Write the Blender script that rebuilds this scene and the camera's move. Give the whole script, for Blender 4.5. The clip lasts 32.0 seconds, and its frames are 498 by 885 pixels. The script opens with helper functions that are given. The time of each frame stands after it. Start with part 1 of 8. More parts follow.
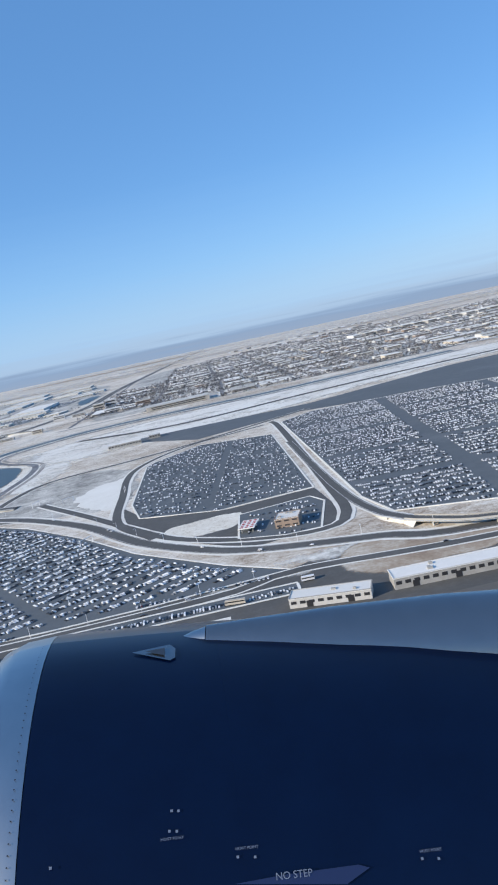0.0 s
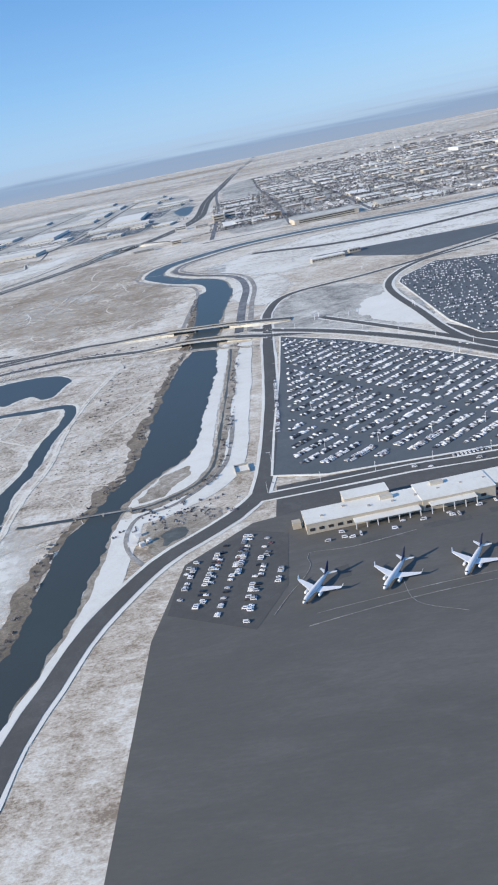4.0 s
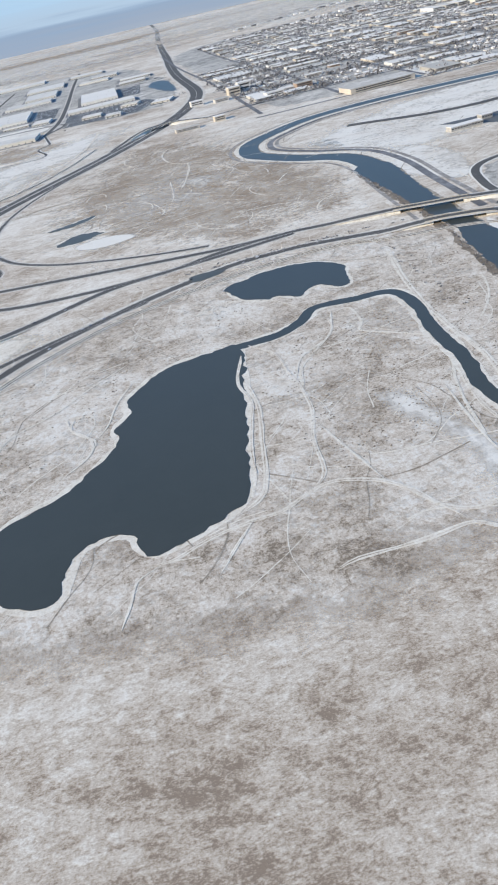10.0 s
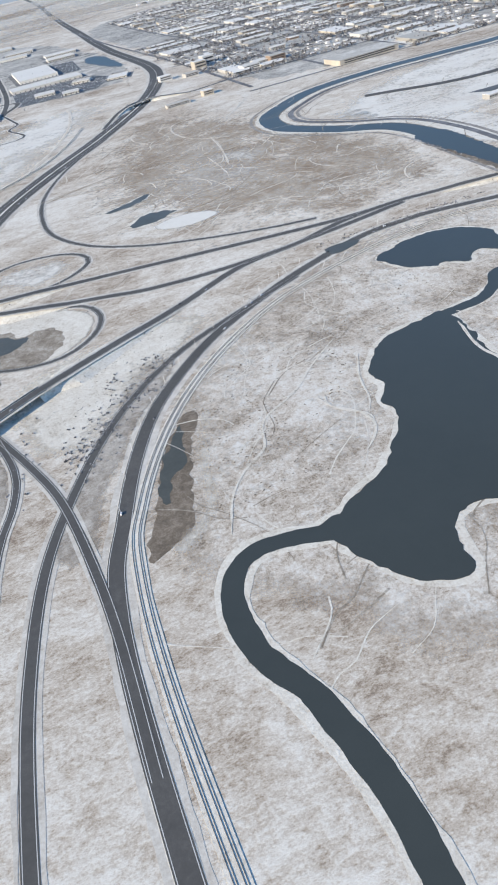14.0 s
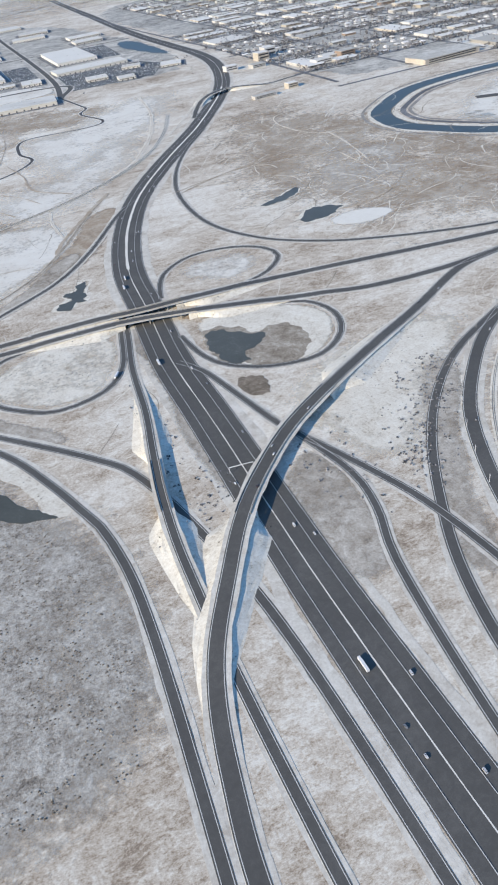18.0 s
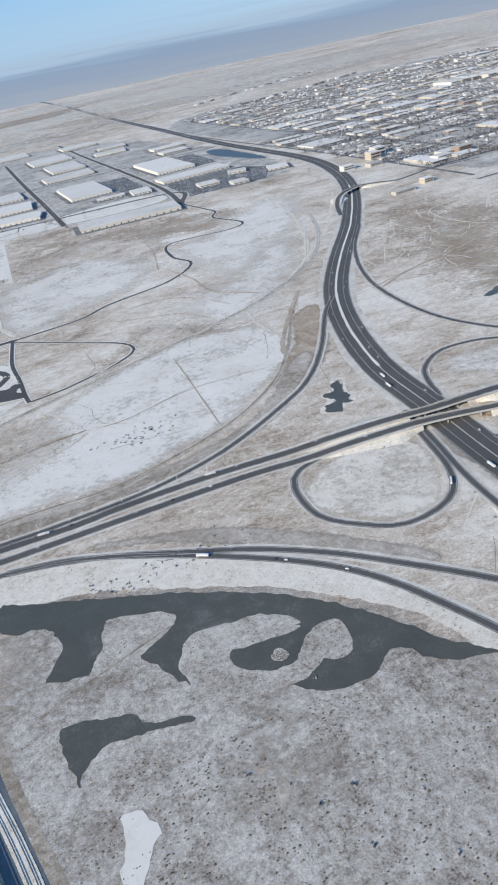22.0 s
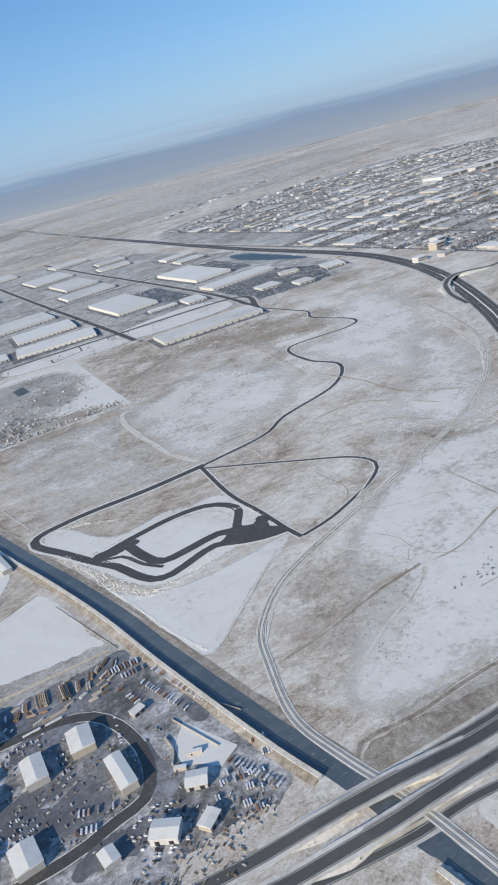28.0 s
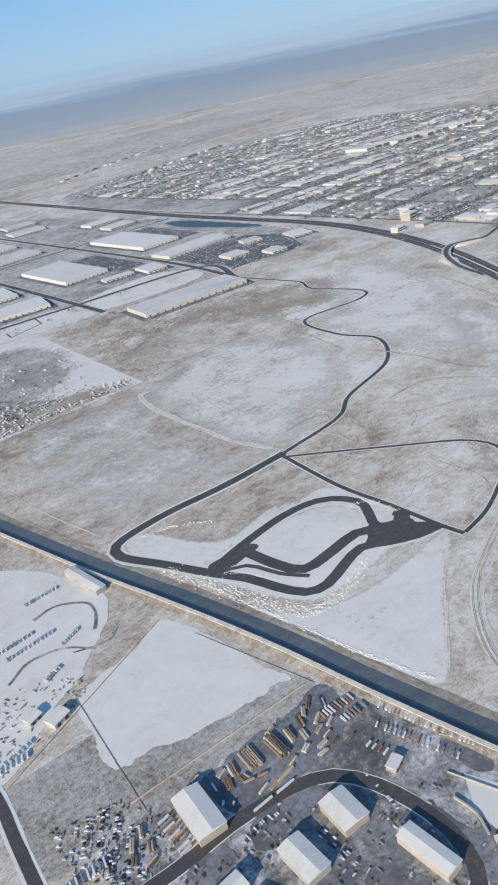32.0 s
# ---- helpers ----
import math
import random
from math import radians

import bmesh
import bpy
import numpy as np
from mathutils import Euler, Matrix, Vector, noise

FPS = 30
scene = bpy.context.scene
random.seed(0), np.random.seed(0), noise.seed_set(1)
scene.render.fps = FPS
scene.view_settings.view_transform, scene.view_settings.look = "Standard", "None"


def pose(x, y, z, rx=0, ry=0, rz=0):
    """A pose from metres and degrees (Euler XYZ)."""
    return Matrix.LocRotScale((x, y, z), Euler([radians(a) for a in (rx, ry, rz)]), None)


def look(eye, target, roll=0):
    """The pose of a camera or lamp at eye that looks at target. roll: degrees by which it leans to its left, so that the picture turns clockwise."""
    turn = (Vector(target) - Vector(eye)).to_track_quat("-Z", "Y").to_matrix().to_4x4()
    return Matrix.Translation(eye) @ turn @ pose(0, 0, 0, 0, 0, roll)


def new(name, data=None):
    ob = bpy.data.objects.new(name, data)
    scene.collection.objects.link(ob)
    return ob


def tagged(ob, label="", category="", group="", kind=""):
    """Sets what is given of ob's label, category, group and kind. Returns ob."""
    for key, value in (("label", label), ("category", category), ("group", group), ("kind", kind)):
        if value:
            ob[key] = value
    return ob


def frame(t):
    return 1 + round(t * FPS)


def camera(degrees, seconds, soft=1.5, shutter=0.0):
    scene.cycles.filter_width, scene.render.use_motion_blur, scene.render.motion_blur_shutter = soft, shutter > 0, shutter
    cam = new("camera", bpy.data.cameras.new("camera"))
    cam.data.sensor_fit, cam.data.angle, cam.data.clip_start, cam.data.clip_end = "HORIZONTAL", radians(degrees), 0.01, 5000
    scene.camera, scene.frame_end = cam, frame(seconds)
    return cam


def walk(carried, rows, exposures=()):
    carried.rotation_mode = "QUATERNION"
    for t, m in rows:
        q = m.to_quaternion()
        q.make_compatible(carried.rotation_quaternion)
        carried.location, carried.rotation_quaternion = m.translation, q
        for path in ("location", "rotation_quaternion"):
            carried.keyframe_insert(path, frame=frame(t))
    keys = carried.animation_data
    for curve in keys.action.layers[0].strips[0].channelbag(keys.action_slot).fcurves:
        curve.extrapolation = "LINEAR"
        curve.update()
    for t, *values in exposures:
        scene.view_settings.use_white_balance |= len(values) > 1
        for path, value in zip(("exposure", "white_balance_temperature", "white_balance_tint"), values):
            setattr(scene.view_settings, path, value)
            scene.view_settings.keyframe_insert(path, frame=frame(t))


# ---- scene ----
import itertools
from mathutils import geometry

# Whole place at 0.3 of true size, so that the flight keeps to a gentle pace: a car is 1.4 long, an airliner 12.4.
EXPOSURES = [(0.0, 0.28, 6600, 10), (4.0, 0.3, 6720, 10), (7.0, 0.32, 7080, 10), (10.0, 0.36, 7130, 10), (13.0, 0.38, 7120, 10), (17.0, 0.32, 7020, 10), (20.0, 0.24, 6980, 10), (23.0, 0.16, 6920, 10), (26.0, 0.06, 6830, 10), (29.0, 0.03, 6880, 10), (32.0, 0.04, 6930, 10)]
cam = camera(36.67, 32.0, soft=2.0)
PATH = [
    (0, (227.4, -15.6, 69.5), (231.32, 83.22, 54.82), -12.13),
    (0.5, (209.7, -16.0, 72.3), (213.20, 82.65, 56.33), -10.28),
    (1, (192.2, -16.1, 75.1), (194.42, 81.93, 55.62), -9.50),
    (1.5, (175.0, -16.0, 78.1), (175.75, 81.32, 54.89), -9.66),
    (2, (158.2, -15.7, 81.1), (156.92, 80.78, 54.83), -10.33),
    (2.5, (141.2, -15.5, 84.4), (138.59, 80.03, 54.80), -10.31),
    (3, (124.0, -15.2, 87.7), (120.77, 79.05, 54.57), -9.88),
    (3.5, (106.9, -15.0, 90.9), (103.43, 78.43, 55.47), -10.26),
    (4, (90.2, -14.5, 93.9), (86.61, 78.55, 57.43), -11.35),
    (4.5, (74.2, -13.1, 96.4), (70.45, 79.44, 58.76), -12.37),
    (6.5, (15.3, -3.0, 104.6), (15.33, 87.57, 62.34), -12.21),
    (7, (-0.0, -0.0, 106.7), (-0.00, 89.12, 61.37), -12.66),
    (7.5, (-15.5, 3.1, 108.7), (-15.72, 91.24, 61.49), -13.31),
    (8, (-31.0, 6.2, 111.0), (-30.65, 93.43, 62.10), -13.15),
    (8.5, (-46.5, 9.0, 113.4), (-45.11, 95.87, 63.91), -13.40),
    (9, (-61.9, 11.5, 115.9), (-58.92, 97.98, 65.85), -13.12),
    (9.5, (-77.6, 14.1, 118.8), (-72.80, 99.99, 67.86), -13.00),
    (10, (-93.4, 16.7, 121.8), (-87.25, 102.26, 70.38), -13.01),
    (10.5, (-109.2, 19.6, 124.7), (-101.69, 105.03, 73.28), -12.81),
    (11, (-124.9, 23.0, 127.6), (-115.89, 108.25, 76.07), -13.29),
    (11.5, (-140.3, 26.7, 130.0), (-129.19, 111.81, 78.71), -13.29),
    (12, (-155.5, 31.0, 132.4), (-142.10, 115.62, 80.89), -13.23),
    (12.5, (-170.4, 35.5, 134.7), (-155.17, 119.45, 82.59), -13.63),
    (13, (-185.2, 40.2, 137.1), (-168.54, 122.91, 83.35), -13.54),
    (13.5, (-200.3, 45.2, 139.6), (-182.67, 126.95, 84.77), -13.38),
    (14, (-215.6, 50.5, 142.1), (-197.26, 131.22, 86.08), -12.99),
    (14.5, (-231.0, 56.5, 144.9), (-212.12, 136.23, 87.64), -12.82),
    (16.5, (-292.6, 82.8, 156.1), (-269.64, 160.12, 97.04), -10.55),
    (17, (-308.1, 89.6, 158.6), (-284.68, 166.65, 99.31), -10.26),
    (17.5, (-323.6, 96.8, 160.8), (-299.96, 174.24, 102.11), -9.76),
    (18, (-339.0, 104.7, 162.9), (-314.75, 182.62, 105.16), -9.41),
    (18.5, (-354.2, 113.2, 164.7), (-328.54, 191.47, 108.01), -9.47),
    (19, (-369.0, 122.7, 166.4), (-341.36, 200.87, 110.50), -9.32),
    (19.5, (-383.3, 133.0, 168.0), (-353.64, 210.89, 112.70), -9.25),
    (20, (-397.1, 143.4, 169.2), (-366.69, 222.30, 115.74), -10.14),
    (20.5, (-410.6, 153.6, 170.0), (-382.47, 234.69, 118.68), -11.32),
    (21, (-423.9, 163.6, 171.1), (-398.87, 246.76, 121.50), -12.43),
    (21.5, (-437.1, 173.3, 172.5), (-412.88, 257.67, 124.69), -12.43),
    (22, (-450.3, 182.9, 174.4), (-424.76, 267.15, 126.95), -11.60),
    (22.5, (-463.5, 192.9, 176.5), (-436.31, 276.11, 128.23), -10.70),
    (23, (-476.7, 203.2, 178.7), (-447.97, 285.62, 129.87), -10.23),
    (23.5, (-489.7, 213.8, 180.8), (-459.61, 295.88, 132.26), -10.32),
    (24, (-502.5, 224.7, 182.8), (-471.74, 306.98, 135.00), -10.77),
    (24.5, (-515.2, 235.8, 184.6), (-482.67, 319.07, 139.86), -11.39),
    (25, (-527.8, 247.4, 186.6), (-492.20, 331.59, 146.09), -11.41),
    (25.5, (-540.1, 259.3, 188.8), (-503.28, 343.79, 149.91), -11.52),
    (26, (-552.2, 271.5, 190.9), (-515.48, 356.40, 152.91), -12.70),
    (26.5, (-564.3, 284.3, 192.8), (-527.59, 369.69, 155.92), -13.81),
    (28.5, (-611.5, 340.2, 200.1), (-573.36, 424.32, 161.68), -14.48),
    (29, (-622.8, 355.0, 201.7), (-583.04, 437.93, 162.40), -13.77),
    (29.5, (-633.6, 370.4, 203.2), (-591.90, 452.00, 163.18), -13.27),
    (30, (-643.8, 386.0, 204.5), (-600.39, 466.33, 163.60), -13.37),
    (30.5, (-653.8, 401.8, 205.5), (-608.78, 480.65, 163.60), -13.26),
    (31, (-663.3, 417.8, 206.5), (-616.66, 494.89, 163.09), -12.51),
    (31.5, (-672.7, 434.0, 207.4), (-623.88, 509.25, 163.12), -11.53),
    (32, (-682.0, 450.0, 208.2), (-631.01, 523.76, 163.82), -11.32),
]
walk(cam, [(t, look(eye, target, roll)) for t, eye, target, roll in PATH], EXPOSURES)

# ---------------------------------------------------------------- light
SUN_TO = Vector((-0.86, -0.36, 0.40)).normalized()
world = bpy.data.worlds.new("winter_sky")
scene.world = world
world.use_nodes = True
wn, wl = world.node_tree.nodes, world.node_tree.links
wn.clear()
w_out, w_bg = wn.new("ShaderNodeOutputWorld"), wn.new("ShaderNodeBackground")
sky = wn.new("ShaderNodeTexSky")
sky.sky_type, sky.sun_disc = "NISHITA", False
sky.sun_elevation = math.asin(SUN_TO.z)
sky.sun_rotation = math.atan2(SUN_TO.x, SUN_TO.y)
sky.air_density, sky.dust_density, sky.ozone_density, sky.altitude = 1.0, 0.2, 3.0, 1500
w_bg.inputs["Strength"].default_value = 0.105
tc, sep = wn.new("ShaderNodeTexCoord"), wn.new("ShaderNodeSeparateXYZ")
wl.new(tc.outputs["Generated"], sep.inputs[0])


# long level streaks of far land and thin cloud
w_flat, w_noise, w_height = wn.new("ShaderNodeMapping"), wn.new("ShaderNodeTexNoise"), wn.new("ShaderNodeMath")
w_flat.inputs["Scale"].default_value = (5, 5, 150)
wl.new(tc.outputs["Generated"], w_flat.inputs["Vector"])
w_noise.inputs["Scale"].default_value, w_noise.inputs["Detail"].default_value = 1.0, 4
wl.new(w_flat.outputs[0], w_noise.inputs["Vector"])
w_streak = wn.new("ShaderNodeMath")
w_streak.operation = "MULTIPLY_ADD"
w_streak.inputs[1].default_value, w_streak.inputs[2].default_value = 0.032, -0.016
wl.new(w_noise.outputs[0], w_streak.inputs[0])
w_height.operation = "ADD"
wl.new(sep.outputs["Z"], w_height.inputs[0])
wl.new(w_streak.outputs[0], w_height.inputs[1])


def w_ramp(stops):
    """Colour against the height over the horizon (-0.2 to 0.2 as 0 to 1)."""
    m = wn.new("ShaderNodeMapRange")
    m.inputs["From Min"].default_value, m.inputs["From Max"].default_value = -0.2, 0.2
    wl.new(w_height.outputs[0], m.inputs["Value"])
    r = wn.new("ShaderNodeValToRGB")
    while len(r.color_ramp.elements) < len(stops):
        r.color_ramp.elements.new(0.5)
    for e, (at, c) in zip(r.color_ramp.elements, stops):
        e.position, e.color = at, (*c, 1)
    wl.new(m.outputs[0], r.inputs[0])
    return r


haze = w_ramp([(0.30, (3.7, 4.0, 4.5)), (0.395, (3.3, 3.75, 4.5)), (0.425, (2.85, 3.5, 4.55)), (0.46, (2.45, 3.2, 4.5)), (0.49, (2.2, 3.15, 4.7)), (0.518, (3.1, 4.4, 6.2)), (0.56, (2.7, 4.4, 6.9)), (0.75, (1.9, 3.9, 7.1)), (1.0, (1.35, 3.3, 6.9))])
much = w_ramp([(0.0, (1, 1, 1)), (0.506, (1, 1, 1)), (0.58, (0.85, 0.85, 0.85)), (0.75, (0.65, 0.65, 0.65)), (1.0, (0.45, 0.45, 0.45))])
vivid = wn.new("ShaderNodeHueSaturation")
vivid.inputs["Hue"].default_value, vivid.inputs["Saturation"].default_value, vivid.inputs["Value"].default_value = 0.503, 1.2, 1.3
wl.new(sky.outputs[0], vivid.inputs["Color"])
w_mix = wn.new("ShaderNodeMix")
w_mix.data_type = "RGBA"
wl.new(much.outputs[0], w_mix.inputs["Factor"])
wl.new(vivid.outputs[0], w_mix.inputs["A"])
wl.new(haze.outputs[0], w_mix.inputs["B"])
wl.new(w_mix.outputs["Result"], w_bg.inputs["Color"])
wl.new(w_bg.outputs[0], w_out.inputs[0])

sun = new("sun", bpy.data.lights.new("sun", "SUN"))
sun.data.energy, sun.data.angle, sun.data.color = 4.4, radians(0.8), (1.0, 0.905, 0.75)
sun.matrix_world = look(SUN_TO * 100, (0, 0, 0))


# ---------------------------------------------------------------- materials
def mat(name, stops, scales=(0.02, 0.2, 1.5), weights=(0.4, 0.35, 0.25), rough=0.9, metal=0.0, bump=0.0, spread=(0.3, 0.7), coat=0.0, jitter=0.0, stretch=(1, 1, 1), island=False, patchy=False):
    """A surface whose colour runs over stops by noise of several sizes (waves per metre), with relief."""
    m = bpy.data.materials.new(name)
    m.use_nodes = True
    n, l = m.node_tree.nodes, m.node_tree.links
    bsdf = n["Principled BSDF"]
    geo, mp = n.new("ShaderNodeNewGeometry"), n.new("ShaderNodeMapping")
    mp.inputs["Scale"].default_value = stretch
    l.new(geo.outputs["Position"], mp.inputs["Vector"])
    if rough == 0.9:
        stops = [(at, (c[0], c[1] * 0.98, c[2] * 0.91)) for at, c in stops]
    total = None
    for i, (s, w) in enumerate(zip(scales, weights)):
        t = n.new("ShaderNodeTexNoise")
        t.inputs["Scale"].default_value, t.inputs["Detail"].default_value, t.inputs["Roughness"].default_value = s, 7, 0.66
        t.inputs["Distortion"].default_value = 0.9 if s < 0.5 else 0.0
        l.new(mp.outputs[0], t.inputs["Vector"])
        k = n.new("ShaderNodeMath")
        k.operation = "MULTIPLY_ADD"
        l.new(t.outputs[0], k.inputs[0])
        k.inputs[1].default_value = w
        if total is None:
            k.inputs[2].default_value = 0.0
        else:
            l.new(total, k.inputs[2])
        total = k.outputs[0]
    if jitter:
        if island:
            src = geo.outputs["Random Per Island"]
        else:
            src = n.new("ShaderNodeObjectInfo").outputs["Random"]
        k = n.new("ShaderNodeMath")
        k.operation = "MULTIPLY_ADD"
        l.new(src, k.inputs[0])
        k.inputs[1].default_value = jitter
        l.new(total, k.inputs[2])
        k2 = n.new("ShaderNodeMath")
        k2.operation = "SUBTRACT"
        l.new(k.outputs[0], k2.inputs[0])
        k2.inputs[1].default_value = jitter / 2
        total = k2.outputs[0]
    mr = n.new("ShaderNodeMapRange")
    mr.inputs["From Min"].default_value, mr.inputs["From Max"].default_value = spread
    l.new(total, mr.inputs["Value"])
    r = n.new("ShaderNodeValToRGB")
    while len(r.color_ramp.elements) < len(stops):
        r.color_ramp.elements.new(0.5)
    for e, (at, c) in zip(r.color_ramp.elements, stops):
        e.position, e.color = at, (*c, 1)
    l.new(mr.outputs[0], r.inputs[0])
    l.new(r.outputs[0], bsdf.inputs["Base Color"])
    bsdf.inputs["Roughness"].default_value, bsdf.inputs["Metallic"].default_value = rough, metal
    bsdf.inputs["Coat Weight"].default_value = coat
    if bump:
        b = n.new("ShaderNodeBump")
        b.inputs["Strength"].default_value, b.inputs["Distance"].default_value = 0.6, bump
        l.new(total, b.inputs["Height"])
        l.new(b.outputs[0], bsdf.inputs["Normal"])
    if patchy:
        # cover fades to the ground below in patches towards the edge
        at, ns, add = n.new("ShaderNodeAttribute"), n.new("ShaderNodeTexNoise"), n.new("ShaderNodeMath")
        at.attribute_name = "cover"
        ns.inputs["Scale"].default_value, ns.inputs["Detail"].default_value, ns.inputs["Roughness"].default_value = 0.03, 9, 0.7
        l.new(mp.outputs[0], ns.inputs["Vector"])
        add.operation = "MULTIPLY_ADD"
        l.new(ns.outputs[0], add.inputs[0])
        add.inputs[1].default_value = 1.7
        l.new(at.outputs["Fac"], add.inputs[2])
        rr = n.new("ShaderNodeMapRange")
        rr.inputs["From Min"].default_value, rr.inputs["From Max"].default_value = 1.72, 2.3
        fine, both = n.new("ShaderNodeTexNoise"), n.new("ShaderNodeMath")
        fine.inputs["Scale"].default_value, fine.inputs["Detail"].default_value, fine.inputs["Roughness"].default_value = 0.28, 8, 0.68
        l.new(mp.outputs[0], fine.inputs["Vector"])
        both.operation = "MULTIPLY_ADD"
        l.new(fine.outputs[0], both.inputs[0])
        both.inputs[1].default_value = 1.3
        l.new(add.outputs[0], both.inputs[2])
        l.new(both.outputs[0], rr.inputs["Value"])
        l.new(rr.outputs[0], bsdf.inputs["Alpha"])
    return m


SNOW, SNOW2 = (0.77, 0.765, 0.765), (0.65, 0.63, 0.615)
m_ground = mat("frosted_prairie", [(0.0, (0.27, 0.215, 0.175)), (0.18, (0.43, 0.365, 0.31)), (0.42, (0.58, 0.525, 0.475)), (0.66, (0.71, 0.68, 0.65)), (1.0, (0.82, 0.81, 0.80))], (0.0018, 0.008, 0.04, 0.25, 1.0, 2.4), (0.17, 0.17, 0.17, 0.17, 0.17, 0.15), bump=0.5, spread=(0.44, 0.57), stretch=(0.8, 1.2, 1))
m_scrub = mat("scrubby_grass", [(0.0, (0.22, 0.18, 0.145)), (0.16, (0.40, 0.345, 0.295)), (0.4, (0.545, 0.485, 0.435)), (0.66, (0.665, 0.625, 0.59)), (1.0, SNOW)], (0.012, 0.06, 0.3, 1.0, 2.6), (0.19, 0.19, 0.2, 0.22, 0.2), bump=0.4, spread=(0.43, 0.57))
m_marsh = mat("frosted_marsh", [(0.0, (0.13, 0.115, 0.105)), (0.25, (0.29, 0.265, 0.245)), (0.5, (0.42, 0.40, 0.385)), (0.8, (0.55, 0.54, 0.535)), (1.0, SNOW2)], (0.02, 0.12, 0.5, 1.5), (0.2, 0.22, 0.3, 0.28), bump=0.8, spread=(0.40, 0.59))
m_snow = mat("thin_snow_field", [(0.0, (0.54, 0.49, 0.445)), (0.25, (0.67, 0.65, 0.635)), (0.55, (0.745, 0.74, 0.735)), (1.0, (0.80, 0.80, 0.805))], (0.012, 0.07, 0.4, 2.0), (0.35, 0.27, 0.2, 0.18), bump=0.15, spread=(0.36, 0.60))
m_rim = mat("frosted_pale_shore", [(0.0, (0.46, 0.41, 0.355)), (0.35, (0.66, 0.625, 0.58)), (1.0, (0.80, 0.785, 0.76))], (0.05, 0.3, 1.2), (0.25, 0.38, 0.37), bump=0.4, spread=(0.39, 0.58))
m_verge = mat("slushy_verge", [(0.0, (0.40, 0.35, 0.30)), (0.25, (0.51, 0.475, 0.445)), (0.55, (0.61, 0.59, 0.57)), (1.0, (0.75, 0.74, 0.735))], (0.03, 0.2, 1.3), (0.3, 0.4, 0.3), bump=0.2, spread=(0.36, 0.62))
m_bank = mat("reed_bank", [(0.0, (0.14, 0.115, 0.095)), (0.35, (0.26, 0.225, 0.19)), (0.7, (0.42, 0.385, 0.35)), (1.0, SNOW2)], (0.06, 0.3, 1.6), (0.3, 0.4, 0.3), bump=0.3, spread=(0.36, 0.64))
m_reed = mat("dry_brown_reeds", [(0.0, (0.09, 0.076, 0.064)), (0.4, (0.18, 0.148, 0.12)), (0.75, (0.31, 0.265, 0.225)), (1.0, (0.55, 0.515, 0.48))], (0.06, 0.3, 1.6), (0.3, 0.4, 0.3), bump=0.4, spread=(0.36, 0.66))
m_dirt = mat("bare_brown_earth", [(0.0, (0.28, 0.21, 0.16)), (0.4, (0.39, 0.32, 0.26)), (0.7, (0.50, 0.45, 0.40)), (1.0, SNOW2)], (0.02, 0.1, 0.8), (0.4, 0.35, 0.25), spread=(0.36, 0.62))
m_snow_soft = mat("patchy_thin_snow", [(0.0, (0.54, 0.49, 0.445)), (0.25, (0.67, 0.65, 0.635)), (0.55, (0.745, 0.74, 0.735)), (1.0, (0.80, 0.80, 0.805))], (0.012, 0.07, 0.4, 2.0), (0.35, 0.27, 0.2, 0.18), bump=0.15, spread=(0.38, 0.60), patchy=True)
m_dirt_soft = mat("patchy_brown_earth", [(0.0, (0.28, 0.21, 0.16)), (0.4, (0.39, 0.32, 0.26)), (0.7, (0.50, 0.45, 0.40)), (1.0, SNOW2)], (0.02, 0.1, 0.8), (0.4, 0.35, 0.25), spread=(0.38, 0.62), patchy=True)
m_scrub_soft = mat("patchy_scrub_grass", [(0.0, (0.22, 0.18, 0.145)), (0.16, (0.40, 0.345, 0.295)), (0.4, (0.545, 0.485, 0.435)), (0.66, (0.665, 0.625, 0.59)), (1.0, SNOW)], (0.012, 0.06, 0.3, 1.0, 2.6), (0.19, 0.19, 0.2, 0.22, 0.2), bump=0.4, spread=(0.437, 0.563), patchy=True)
m_rim_soft = mat("patchy_frosted_bank", [(0.0, (0.46, 0.41, 0.355)), (0.35, (0.66, 0.625, 0.58)), (1.0, (0.80, 0.785, 0.76))], (0.05, 0.3, 1.2), (0.25, 0.38, 0.37), bump=0.4, spread=(0.39, 0.58), patchy=True)
m_verge_soft = mat("patchy_slushy_verge", [(0.0, (0.24, 0.205, 0.175)), (0.35, (0.36, 0.325, 0.295)), (0.65, (0.48, 0.45, 0.425)), (1.0, (0.66, 0.645, 0.635))], (0.03, 0.2, 1.3), (0.3, 0.4, 0.3), bump=0.2, spread=(0.38, 0.62), patchy=True)
m_marsh_soft = mat("patchy_frosted_marsh", [(0.0, (0.13, 0.115, 0.105)), (0.25, (0.29, 0.265, 0.245)), (0.5, (0.42, 0.40, 0.385)), (0.8, (0.55, 0.54, 0.535)), (1.0, SNOW2)], (0.02, 0.12, 0.5, 1.5), (0.2, 0.22, 0.3, 0.28), bump=0.8, spread=(0.41, 0.585), patchy=True)
m_street = mat("slushy_street", [(0.0, (0.085, 0.089, 0.098)), (0.5, (0.155, 0.16, 0.17)), (1.0, (0.34, 0.343, 0.355))], (0.02, 0.1, 0.6), rough=0.85, spread=(0.38, 0.62))
m_yard = mat("slushy_yard", [(0.0, (0.08, 0.08, 0.08)), (0.3, (0.16, 0.157, 0.153)), (0.55, (0.36, 0.352, 0.345)), (0.75, (0.58, 0.57, 0.56)), (1.0, SNOW)], (0.03, 0.12, 0.4, 1.6), (0.38, 0.28, 0.2, 0.14), rough=0.88, spread=(0.40, 0.615))
